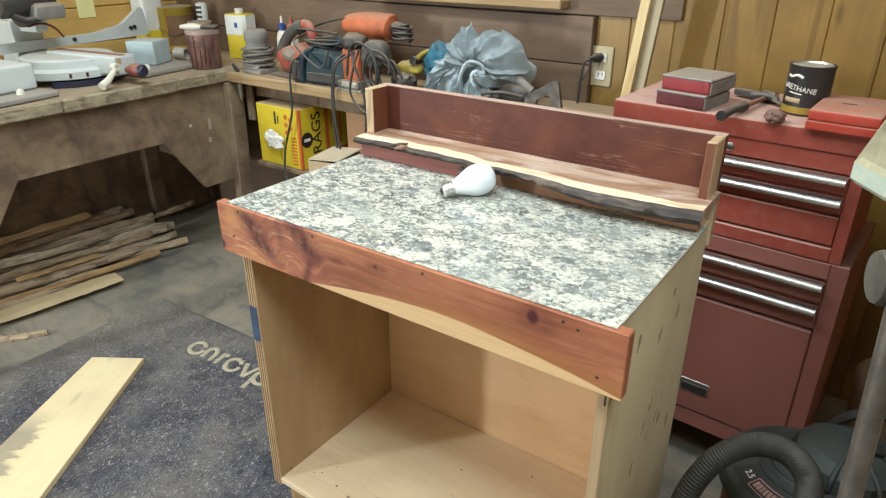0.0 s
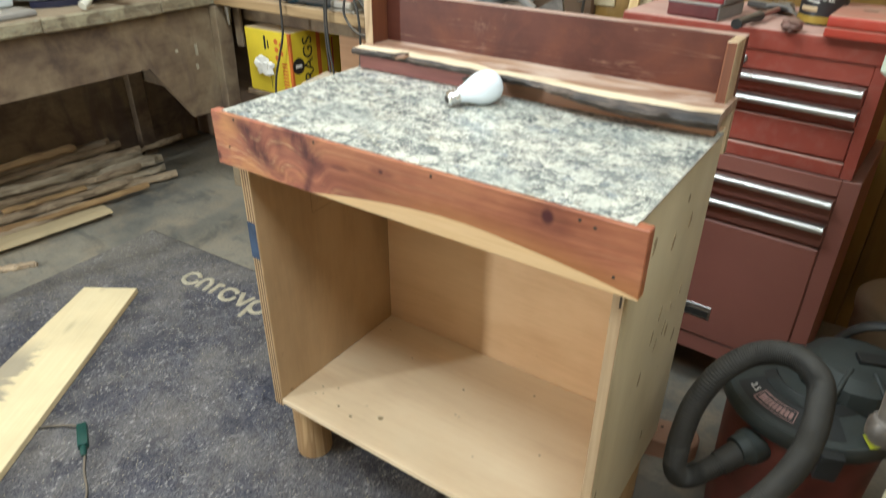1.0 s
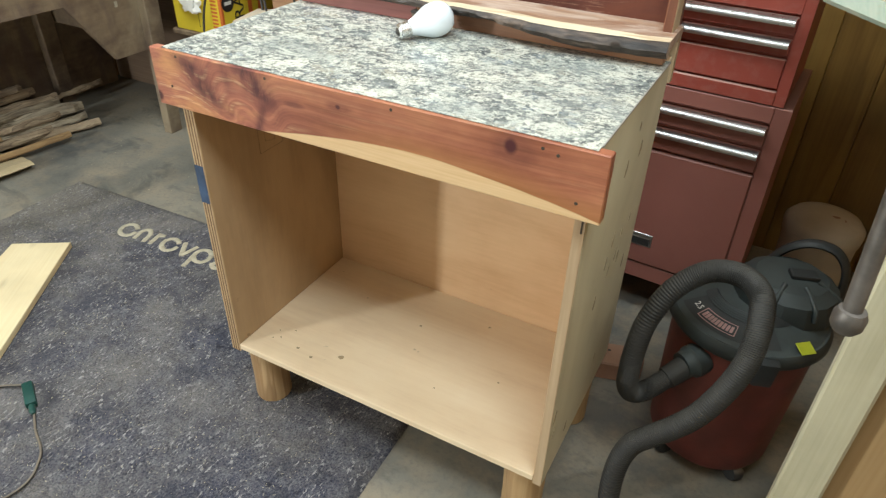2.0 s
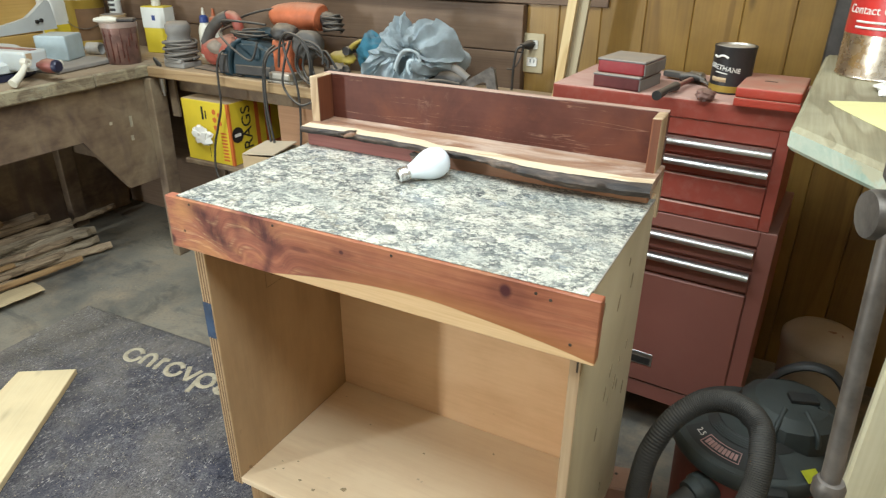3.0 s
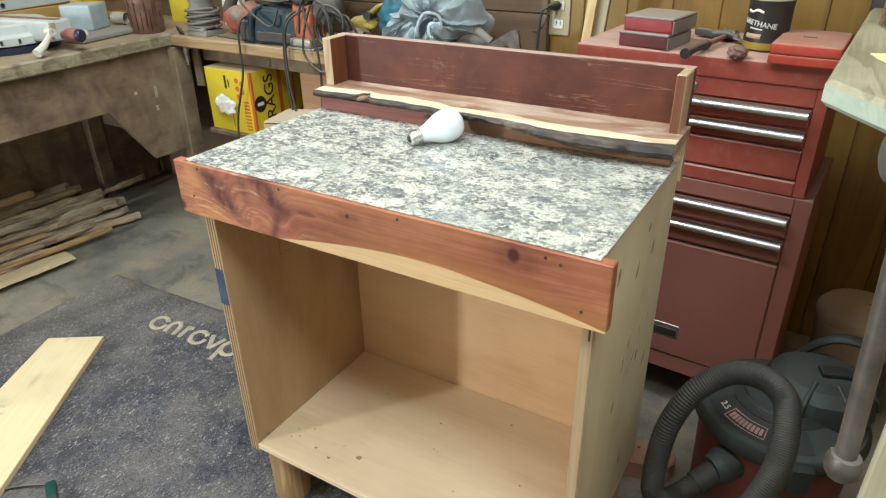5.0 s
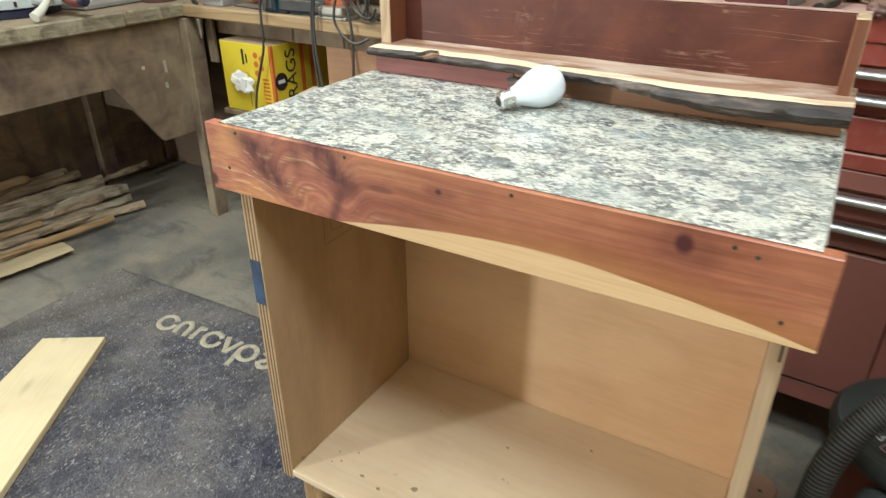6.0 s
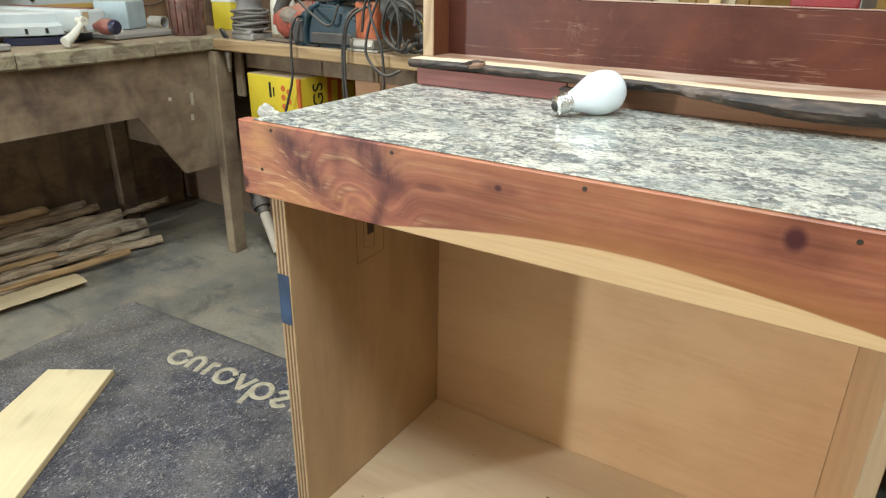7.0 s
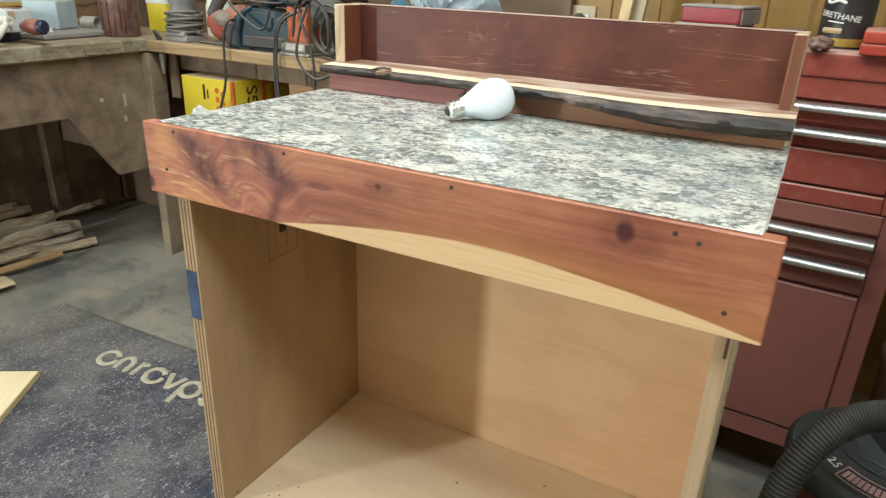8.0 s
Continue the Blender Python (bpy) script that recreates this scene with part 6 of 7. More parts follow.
bmesh.ops.bevel(bm, geom=bm.edges[:], offset=0.013, segments=3, affect="EDGES")
part("body", bm, "teal_tool", teal, smooth=50)
part("belt_cover", box((-0.128, -0.068, 0.012), (-0.085, -0.0605, 0.078), 0.003), "dark_tool", teal)
part("belt_cover", box((-0.055, -0.068, 0.012), (0.10, -0.0605, 0.045), 0.003), "dark_tool", teal)
part("front_roller", rod((0.12, -0.066, 0.03), (0.12, 0.06, 0.03), 0.027, 0.027, 20), "dark_tool", teal, smooth=40)
part("strap", sweep(spline([(-0.075, -0.0645, 0.01), (-0.07, -0.068, 0.06), (-0.05, -0.064, 0.11), (-0.02, -0.03, 0.135)]), 0.009, 8, None, 0.5), "teal_tool", teal, smooth=60)
part("rear_grip", sweep(spline([(-0.02, 0.0, 0.12), (0.03, 0, 0.15), (0.09, 0, 0.145), (0.13, 0, 0.10)]), 0.016, 12), "teal_tool", teal, smooth=60)
part("cord", coil(-0.02, 0.0, 0.135, 0.075, 3, 0.0042, 0.7, 3), "cable", teal, smooth=60)

orange = thing("angle_grinder", pose(-0.664, 1.20, ZB + 0.142, 0, 0, 3), "long orange power tool lying on top of the others", "power tool")
part("body", sweep(spline([(-0.108, 0, 0.045), (-0.085, 0, 0.05), (0.0, 0, 0.056), (0.085, 0, 0.055), (0.105, 0, 0.053)]), lambda u: 0.026 + 0.02 * math.sin(min(1, u * 1.9) * 1.6) - 0.012 * max(0, u - 0.85) / 0.15, 22), "orange_tool", orange, smooth=60)
part("tail", lump((0.03, 0.024, 0.026), 3, 0.2, 3, 3, pose(0.125, 0, 0.05)), "dark_tool", orange, smooth=60)
part("cord", coil(0.145, 0.0, 0.012, 0.034, 8, 0.0046, 0.8, 5), "cable", orange, smooth=60)

stand = thing("router", pose(-0.607, 1.055, ZB), "dusty orange upright trim router wrapped in cable", "router")
part("base_plate", box((-0.055, -0.05, 0), (0.06, 0.05, 0.008), 0.002), "bright_tin", stand)
part("guide", box((-0.045, -0.052, 0.0085), (0.05, 0.03, 0.036), 0.008, segs=2), "bright_tin", stand, "dull silver router base")
part("body", box((-0.038, -0.03, 0.0325), (0.042, 0.045, 0.14), 0.012, segs=3), "orange_tool", stand, smooth=50)
part("head", turned([(0, -0.04), (0.037, -0.04), (0.046, -0.03), (0.046, 0.03), (0.036, 0.04), (0, 0.04)], 28), "grey_cap", stand, at=pose(0.105, -0.01, 0.13, 82, 0, 20), smooth=50)
part("motor_cap", lump((0.05, 0.045, 0.03), 3, 0.2, 3, 9, pose(0.0, 0.0, 0.16)), "dark_tool", stand, smooth=60)
part("rear_housing", lump((0.045, 0.04, 0.032), 3, 0.3, 3, 11, pose(0.165, 0.06, 0.034)), "dark_tool", stand, smooth=60)

cords = thing("power_cable", pose(0, 0, 0), "black tool cords hanging over the bench edge", "cord")
for pts in ([(-0.86, 1.03, 0.89), (-0.85, 0.99, 0.885), (-0.868, 0.985, 0.84), (-0.872, 0.985, 0.78), (-0.876, 0.985, 0.70), (-0.905, 0.985, 0.62), (-0.938, 0.985, 0.53), (-0.93, 0.97, 0.44), (-0.86, 0.95, 0.36)],
            [(-0.63, 1.05, 0.93), (-0.635, 0.985, 0.90), (-0.66, 0.985, 0.82), (-0.664, 0.985, 0.7), (-0.656, 0.985, 0.6), (-0.638, 0.97, 0.5), (-0.62, 0.95, 0.3)],
            [(-0.57, 1.04, 0.94), (-0.62, 0.98, 0.90), (-0.648, 0.98, 0.82), (-0.648, 0.978, 0.7), (-0.634, 0.978, 0.6), (-0.613, 0.965, 0.46)],
            [(-0.53, 0.99, 0.95), (-0.555, 0.985, 0.89), (-0.57, 0.98, 0.82), (-0.56, 0.98, 0.785), (-0.53, 0.98, 0.757), (-0.495, 0.982, 0.745), (-0.46, 1.0, 0.76)],
            [(-0.57, 1.0, 0.95), (-0.54, 0.985, 0.965), (-0.50, 0.985, 0.965), (-0.46, 0.985, 0.92), (-0.455, 0.985, 0.85), (-0.48, 1.0, 0.82)], [(-0.59, 0.99, 0.86), (-0.57, 0.985, 0.94), (-0.53, 0.98, 0.975), (-0.47, 0.985, 0.95), (-0.45, 0.99, 0.88), (-0.46, 0.99, 0.82)], [(-0.57, 1.0, 0.95), (-0.55, 0.985, 0.90), (-0.52, 0.985, 0.83), (-0.51, 0.985, 0.76), (-0.512, 0.985, 0.69), (-0.52, 0.985, 0.6)],
            [(-0.90, 1.10, 0.96), (-0.85, 1.0, 0.95), (-0.78, 0.99, 0.90), (-0.72, 1.0, 0.87), (-0.70, 1.02, 0.93)],
            [(-0.93, 1.12, 0.95), (-0.88, 1.05, 0.985), (-0.78, 1.06, 0.985), (-0.7, 1.07, 0.98)],
            [(-0.96, 1.15, 0.96), (-0.85, 1.16, 1.0), (-0.75, 1.17, 1.02), (-0.68, 1.19, 1.015)]):
    part("cable", sweep(spline(pts), 0.0041, 8), "cable", cords, smooth=60)
for k, (cx, cz, rx, rz) in enumerate(((-0.462, 0.885, 0.055, 0.068), (-0.45, 0.872, 0.047, 0.062), (-0.47, 0.868, 0.06, 0.056), (-0.43, 0.865, 0.05, 0.055))):
    loop = [(cx + rx * math.cos(a) + 0.006 * math.sin(3 * a + k), 0.992 + 0.012 * k + 0.006 * math.sin(2 * a + k), cz + rz * math.sin(a)) for a in [2 * math.pi * i / 22 for i in range(21)]]
    part("cable", sweep(loop, 0.0043, 8), "cable", cords, smooth=60)
clampy = thing("spring_clamp", pose(-0.415, 1.16, ZB + 0.075, 0, 0, 4), "yellow spring clamp standing among the tools", "clamp")
for s in (-1, 1):
    part("jaw", sweep(spline([(-0.03, 0.01 * s, -0.065), (-0.02, 0.01 * s, -0.01), (0.005, 0.01 * s, 0.035), (0.028, 0.01 * s, 0.055), (0.055, 0.009 * s, 0.066), (0.075, 0.008 * s, 0.058)]), lambda u: 0.0095 * (1.3 - u * 0.9), 10), "lime", clampy, smooth=60)
part("handle", lump((0.05, 0.025, 0.026), 3, 0.2, 2, 14, pose(-0.035, 0, 0.0)), "lime", clampy, "dusty yellow clamp handles", smooth=60)
part("pivot", turned([(0, -0.03), (0.014, -0.03), (0.014, 0.03), (0, 0.03)], 16), "dark_tool", clampy, at=pose(-0.002, 0, 0.03, 90), smooth=40)


def folded_cloth(radii, seed, folds, detail=5):
    """A heap of cloth with radiating creases and sagging folds."""
    bm = bmesh.new()
    bmesh.ops.create_icosphere(bm, subdivisions=detail, radius=1.0)
    for v in bm.verts:
        p = v.co.copy()
        ang = math.atan2(p.y, p.x)
        wander = noise.noise(p * 1.1 + Vector((seed, 0, 0)))
        crease = 1 - abs(math.sin(ang * folds * 0.5 + 3.0 * wander + p.z * 1.2)) ** 0.6
        sag = abs(noise.noise(Vector((p.x * 1.6, p.y * 1.6, p.z * 3.2)) + Vector((0, seed, 0))))
        tiny = abs(noise.noise(p * 6.0 + Vector((0, 0, seed))))
        k = 0.98 - 0.16 * crease * (0.4 + abs(p.z)) - 0.34 * sag - 0.05 * tiny + 0.22 * noise.noise(p * 1.2 + Vector((seed, seed, 1)))
        v.co = Vector((p.x * radii[0] * k, p.y * radii[1] * k, max(-0.99, p.z) * radii[2] * k))
    low = min(v.co.z for v in bm.verts)
    for v in bm.verts:
        v.co.z = max(v.co.z - low - 0.3 * radii[2], 0.0)
    return bm


def cloth_fan(tie, rim, pleats, depth, seed, amp=0.014):
    """Cloth gathered at a tie point and spreading in pleats to a curved rim, bellied towards -y."""
    edge, bm, grid = spline(rim, 14), bmesh.new(), []
    tie, m = Vector(tie), 20
    for i, e in enumerate(edge):
        s, row = i / (len(edge) - 1), []
        for k in range(m + 1):
            r = 0.04 + 0.96 * k / m
            p = tie.lerp(e, r)
            ph = (s + 0.16 * noise.noise(Vector((s * 4, seed, 0)))) * pleats * math.pi + 1.3 * noise.noise(Vector((s * 3, seed, r * 0.8)))
            ridge = (1 - abs(math.sin(ph)) ** 0.7 * 2) * amp * min(1, r * 1.6)
            belly = depth * math.sin(math.pi * min(1, r * 0.94)) ** 0.8
            crumple = 0.022 * abs(noise.noise(Vector((s * 4, r * 3, seed)))) + 0.014 * abs(noise.noise(Vector((s * 10, r * 4, seed)))) - 0.01
            p = p + Vector((0.3 * ridge * (s - 0.5), -belly - ridge - crumple + 0.05 * max(0, r - 0.8), 0.5 * ridge * r * (1 if e.z > tie.z else 0.2) + crumple))
            p.z = max(p.z, 0.003)
            row.append(bm.verts.new(p))
        grid.append(row)
    for a, c in zip(grid, grid[1:]):
        for k in range(m):
            bm.faces.new((a[k], a[k + 1], c[k + 1], c[k]))
    bmesh.ops.solidify(bm, geom=bm.faces[:], thickness=0.0025)
    return bm


rag = thing("rag_bundle", pose(-0.17, 1.17, ZB), "crumpled pale blue rag tied into a bundle", "rag")
tie_at = (0.053, -0.085, 0.13)
part("heap", lump((0.13, 0.07, 0.085), 4, 0.3, 2.0, 4, pose(0.03, 0.035, 0.09)), "rag", rag, smooth=60)
part("fold", cloth_fan(tie_at, [(-0.03, -0.02, 0.225), (0.018, -0.02, 0.213), (0.075, -0.02, 0.232), (0.15, -0.02, 0.207), (0.186, -0.02, 0.15), (0.183, -0.03, 0.10), (0.139, -0.05, 0.07), (0.09, -0.07, 0.05)], 8, 0.075, 2.0, 0.012), "rag", rag, smooth=55)
part("fold", cloth_fan(tie_at, [(0.02, -0.04, 0.20), (-0.022, -0.03, 0.246), (-0.05, -0.03, 0.212), (-0.09, -0.03, 0.196), (-0.105, -0.04, 0.15), (-0.09, -0.06, 0.09)], 6, 0.055, 5.0, 0.012), "rag", rag, smooth=55)
part("fold", cloth_fan((0.0, -0.085, 0.142), [(-0.10, -0.05, 0.145), (-0.13, -0.07, 0.10), (-0.172, -0.09, 0.035), (-0.145, -0.11, 0.006), (-0.09, -0.13, 0.006), (-0.03, -0.13, 0.008), (0.04, -0.12, 0.03)], 8, 0.035, 8.0, 0.015), "rag", rag, smooth=55)
part("fold", cloth_fan((0.05, -0.09, 0.12), [(0.0, -0.13, 0.02), (0.04, -0.14, 0.008), (0.09, -0.13, 0.012), (0.13, -0.1, 0.05)], 3, 0.03, 12.0, 0.014), "rag", rag, smooth=55)
part("tie", sweep(spline([(0.0, -0.12, 0.05), (0.015, -0.135, 0.10), (0.045, -0.14, 0.142), (0.085, -0.135, 0.14), (0.095, -0.13, 0.115), (0.06, -0.135, 0.112), (0.055, -0.13, 0.08), (0.085, -0.12, 0.05)]), 0.0065, 8, None, 0.6), "rag", rag, smooth=60)
part("hose_coil", coil(0.06, -0.13, 0.008, 0.07, 4, 0.0065, 0.5, 9), "cable", rag, smooth=60)
cyan = part("rag", folded_cloth((0.065, 0.05, 0.075), 23.0, 5, 4), "cyan_rag", at=pose(-0.33, 1.17, ZB + 0.05), smooth=75)
tagged(cyan, "bright cyan rag tucked behind the bundle", "rag")
jig = thing("jigsaw", pose(0.02, 1.10, ZB, 0, 0, 6), "grey dusty jigsaw with an open metal bracket", "jigsaw")
bm = bmesh.new()
outer = [(0.015, 0.0), (0.135, 0.0), (0.135, 0.03), (0.122, 0.1), (0.108, 0.104), (0.02, 0.05)]
inner = [(0.055, 0.026), (0.1, 0.026), (0.102, 0.036), (0.098, 0.056), (0.09, 0.06), (0.056, 0.042)]
rings = [[bm.verts.new((x, y, z)) for x, z in ring] for ring, y in ((outer, -0.008), (inner, -0.008), (outer, 0.008), (inner, 0.008))]
for i in range(6):
    j = (i + 1) % 6
    for p, q in ((0, 1), (1, 3), (3, 2), (2, 0)):
        bm.faces.new((rings[p][i], rings[p][j], rings[q][j], rings[q][i]))
part("shoe", bm, "bar_steel", jig, "open cast bracket")
part("body", lump((0.085, 0.04, 0.042), 3, 0.14, 2, 15, pose(-0.05, 0.03, 0.043)), "dark_tool", jig, smooth=60)
part("grip", sweep(spline([(-0.12, 0.03, 0.05), (-0.08, 0.02, 0.085), (-0.02, 0.02, 0.09), (0.03, 0.02, 0.06)]), 0.013, 12), "grey_tool", jig, smooth=60)
part("cord", sweep(spline([(-0.14, 0.02, 0.02), (-0.10, -0.05, 0.05), (-0.04, -0.055, 0.062), (0.02, -0.03, 0.05)]), 0.006, 8), "cable", jig, smooth=60)

# ---------------------------------------------------------------- outlet, plug, leaning lumber
outlet = thing("wall_outlet", pose(0.168, 1.3585, 0.915), "cream wall outlet with a black plug in its upper socket", "outlet")
part("plate", box((-0.036, -0.006, -0.062), (0.036, 0.0, 0.062), 0.002), "outlet", outlet)
for dz in (0.028, -0.026):
    so = part("socket", box((-0.017, -0.0085, dz - 0.014), (0.017, -0.0058, dz + 0.014), 0.005, segs=2), "paper", outlet)
    for dx in (-0.007, 0.006):
        part("slot", box((dx, -0.0093, dz - 0.003), (dx + 0.0025, -0.0084, dz + 0.008)), "black_print", so)
pl = thing("plug", pose(0.166, 1.35, 0.943), "black power plug hanging from the outlet", "plug")
part("body", turned([(0, 0), (0.011, 0), (0.015, 0.006), (0.0145, 0.02), (0.009, 0.034), (0.006, 0.05), (0, 0.05)], 18), "black_rubber", pl, at=pose(0, 0.0005, 0, 90, 0, -25), smooth=50)
part("cord", sweep(spline([(-0.016, -0.044, 0.0), (-0.032, -0.05, -0.012), (-0.04, -0.05, -0.06), (-0.046, -0.045, -0.14), (-0.052, -0.05, -0.3)]), 0.0042, 8), "cable", pl, smooth=60)
part("second_cord", sweep(spline([(-0.012, -0.042, -0.004), (-0.026, -0.046, -0.05), (-0.048, -0.04, -0.075), (-0.07, -0.035, -0.078)]), 0.0022, 8), "cable", pl, smooth=60)
stud = thing("leaning_board", pose(0.222, 1.19, 0.0, 0, 5.7, 0), "pale fresh-sawn board leaning behind the chest", "board")
part("edge", box((0.0, -0.016, 0), (0.026, -0.0005, 2.05), 0.001), "leaning", stud)
# other face of the board, its shade put into a dimmer wood colour
part("face", box((0.002, 0.0, 0), (0.056, 0.019, 2.05), 0.001), "dusty_stud", stud)

# ---------------------------------------------------------------- on the tool chest
ZL = 0.942
for z, top, k in ((0.0, 0, 0), (0.033, 1, 1)):
    c = thing("tool_case", pose(0.522 + 0.006 * k, 0.825 + 0.008 * k, ZL + z, 0, 0, -9), "small dark red case with a dusty grey top" if k else "dusty dark red case under another", "case", "stacked cases")
    part("body", box((0, 0, 0.0), (0.112, 0.125, 0.032), 0.004, segs=2), "book_red" if k else "book_dark", c)
    part("cover", box((-0.002, -0.001, 0.0265), (0.1145, 0.127, 0.0325), 0.002), "book_grey", c)
    part("side_cover", box((0.1125, -0.001, 0.0), (0.1155, 0.127, 0.026), 0.001), "grey_tool", c)
ham = thing("hammer", pose(0.688, 0.795, ZL + 0.0125, 0, 0, 0), "claw hammer with a black rubber grip", "hammer")
part("grip", sweep(spline([(0.0, -0.06, 0.0), (0.008, 0.0, 0.001), (0.018, 0.06, 0.0)]), lambda u: 0.0108 - 0.0025 * math.sin(u * 3.1), 14), "black_rubber", ham, smooth=60)
part("shaft", sweep(spline([(0.018, 0.06, 0.0), (0.028, 0.12, 0.0), (0.036, 0.165, 0.0)]), 0.0058, 12), "maroon_plastic", ham, smooth=60)
hd = part("head", sweep(spline([(0.066, 0.158, 0.0), (0.05, 0.165, 0.004), (0.03, 0.172, 0.004), (0.01, 0.176, 0.0)]), lambda u: 0.006 + 0.006 * u, 12), "cast", ham, smooth=60)
part("claw", sweep(spline([(0.06, 0.16, 0.0), (0.075, 0.15, -0.004), (0.088, 0.135, -0.009)]), lambda u: 0.009 * (1 - 0.7 * u), 8, None, 0.5), "cast", hd, smooth=60)
sock = thing("socket", pose(0.672, 0.985, ZL, 0, 0, 70), "chrome socket on a ratchet lying on the chest", "socket wrench")
part("socket_end", turned([(0, 0), (0.013, 0), (0.013, 0.03), (0.009, 0.034), (0, 0.034)], 18), "chrome", sock, at=pose(0.02, -0.04, 0.0135, 90, 0, 0), smooth=40)
part("ratchet", box((0.009, -0.035, 0.004), (0.031, 0.03, 0.02), 0.006, segs=2), "grey_cap", sock, smooth=50)
blk = part("rubber_block", lump((0.02, 0.022, 0.0135), 3, 0.35, 2.5, 4), "tub", at=pose(0.778, 0.80, ZL + 0.0115, 0, 0, 15), smooth=60)
tagged(blk, "small dusty maroon rubber block on the chest", "block")

# can sized to fit its width in the camera's view
can = tin("finish_can", pose(0.812, 0.925, ZL, 0, 0, 4), 0.044, 0.102, "black_paint", "small black can of wood finish with white lettering", "paint can")
part("bottom_band", turned([(0.0443, 0.004), (0.0448, 0.004), (0.0448, 0.018), (0.0443, 0.018)], 44), "gold_tin", can, smooth=35)
lettering("URETHANE", 0.0150, "white_print", can, pose(0, 0, 0.056, 0, 8, -24), curl=0.0442)
part("print_bar", sweep([(0.0443 * math.sin(a), -0.0443 * math.cos(a), 0.081 + 0.0022 * math.sin(a * 9)) for a in [(-1.05 + i * 0.09) for i in range(10)]], 0.0022, 6, None, 1.2), "white_print", can, "unreadable white script as a bar")
part("print_bar", sweep([(0.0443 * math.sin(a), -0.0443 * math.cos(a), 0.044 - 0.004 * a) for a in [(-0.8 + i * 0.09) for i in range(8)]], 0.0012, 6), "white_print", can)
part("emblem", sweep([(0.0385 * math.sin(a), -0.0385 * math.cos(a), 0.031) for a in [(-1.0 + i * 0.09) for i in range(10)]], 0.0075, 10, None, 1.0), "tan_card", can)
case = thing("hard_case", pose(0.838, 0.775, ZL, 0, 0, -3), "closed dusty red plastic hard case", "case")
part("base", box((0, 0, 0), (0.128, 0.19, 0.0175), 0.003, segs=2), "case_red", case)
part("lid", box((0.001, 0.001, 0.0178), (0.127, 0.189, 0.04), 0.005, segs=3), "case_red", case, smooth=40)
part("mark", box((0.045, 0.09, 0.0401), (0.07, 0.096, 0.0406)), "soot", case)

# ---------------------------------------------------------------- rag carton, tissue and open box
carton = thing("rag_carton", pose(-1.113, 1.012, 0.4605, 0, 0, 0), "yellow and orange carton of shop rags under the bench", "carton")
part("body", box((0, 0, 0), (0.238, 0.302, 0.236), 0.002), "yellow_card", carton)
part("top_face", box((0.002, 0.002, 0.2362), (0.236, 0.300, 0.2368)), "tan_card", carton)
part("corner_stripe", box((0.2265, -0.0008, 0.001), (0.2388, 0.009, 0.2358)), "orange_card", carton)
part("end_stripe", box((0.2372, 0.135, 0.001), (0.2388, 0.3025, 0.2358)), "orange_card", carton)
part("end_panel_print", box((0.2386, 0.155, 0.03), (0.2394, 0.185, 0.215)), "yellow_card", carton)
part("end_panel_print", box((0.2386, 0.205, 0.05), (0.2394, 0.275, 0.20)), "yellow_card", carton)
part("end_rule", box((0.2392, 0.215, 0.065), (0.2398, 0.222, 0.19)), "label_red", carton)
lettering("RAGS", 0.068, "black_print", carton, pose(0.2392, 0.088, 0.132, 90, -90, 90))
part("emblem", turned([(0, 0), (0.03, 0), (0.03, 0.001), (0, 0.001)], 24), "black_print", carton, "black oval brand shape", at=pose(0.2385, 0.034, 0.114, 0, 90, 0))
part("emblem_bar", box((0.2396, 0.018, 0.108), (0.2402, 0.05, 0.12)), "white_print", carton)
for dx, dz, r in ((0.165, 0.20, 0.010), (0.165, 0.17, 0.010), (0.19, 0.19, 0.010), (0.19, 0.16, 0.010), (0.165, 0.14, 0.010)):
    part("spot", turned([(0, 0), (r, 0), (r, 0.0008), (0, 0.0008)], 14), "orange_card", carton, at=pose(dx, -0.0003, dz, 90))
for dx, w, z0, z1 in ((0.10, 0.01, 0.165, 0.215), (0.118, 0.006, 0.17, 0.2), (0.12, 0.002, 0.02, 0.11)):
    part("print_bar", box((dx, -0.0009, z0), (dx + w, -0.0002, z1)), "black_print", carton)
for i in range(9):
    part("print_bar", box((0.188, -0.0009, 0.015 + i * 0.013), (0.216, -0.0002, 0.022 + i * 0.013)), "orange_card", carton)
tissue = part("paper_rag", lump((0.046, 0.011, 0.034), 3, 0.75, 2.6, 31), "paper", at=pose(-1.012, 0.998, 0.566, 0, 12, 0), smooth=20)
tagged(tissue, "crumpled white paper rag pulled from the carton", "paper rag")

carton2 = thing("open_carton", pose(-0.552, 0.94, 0.0, 0, 0, 12), "open tan cardboard box standing on the floor", "carton")
for lo, hi in (((-0.12, -0.08, 0), (0.12, -0.076, 0.588)), ((-0.12, 0.076, 0), (0.12, 0.08, 0.588)), ((-0.12, -0.0755, 0), (-0.116, 0.0755, 0.588)), ((0.116, -0.0755, 0), (0.12, 0.0755, 0.588)), ((-0.1155, -0.0755, 0), (0.1155, 0.0755, 0.004))):
    part("side", box(lo, hi), "tan_card", carton2)
part("flap", box((-0.0, -0.08, 0.0), (0.12, 0.08, 0.004)), "pale_card", carton2, "raised pale cardboard flap", at=pose(-0.118, 0, 0.591, 0, -3, 0))
part("flap", box((-0.0, -0.08, 0.0), (0.08, 0.08, 0.004)), "tan_card", carton2, "raised cardboard flap", at=pose(0.045, 0, 0.600, 0, 14, 0))

airline = thing("air_hose", pose(-1.225, 1.045, 0.70), "black air hose with a chrome coupling hanging at the corner", "air hose")
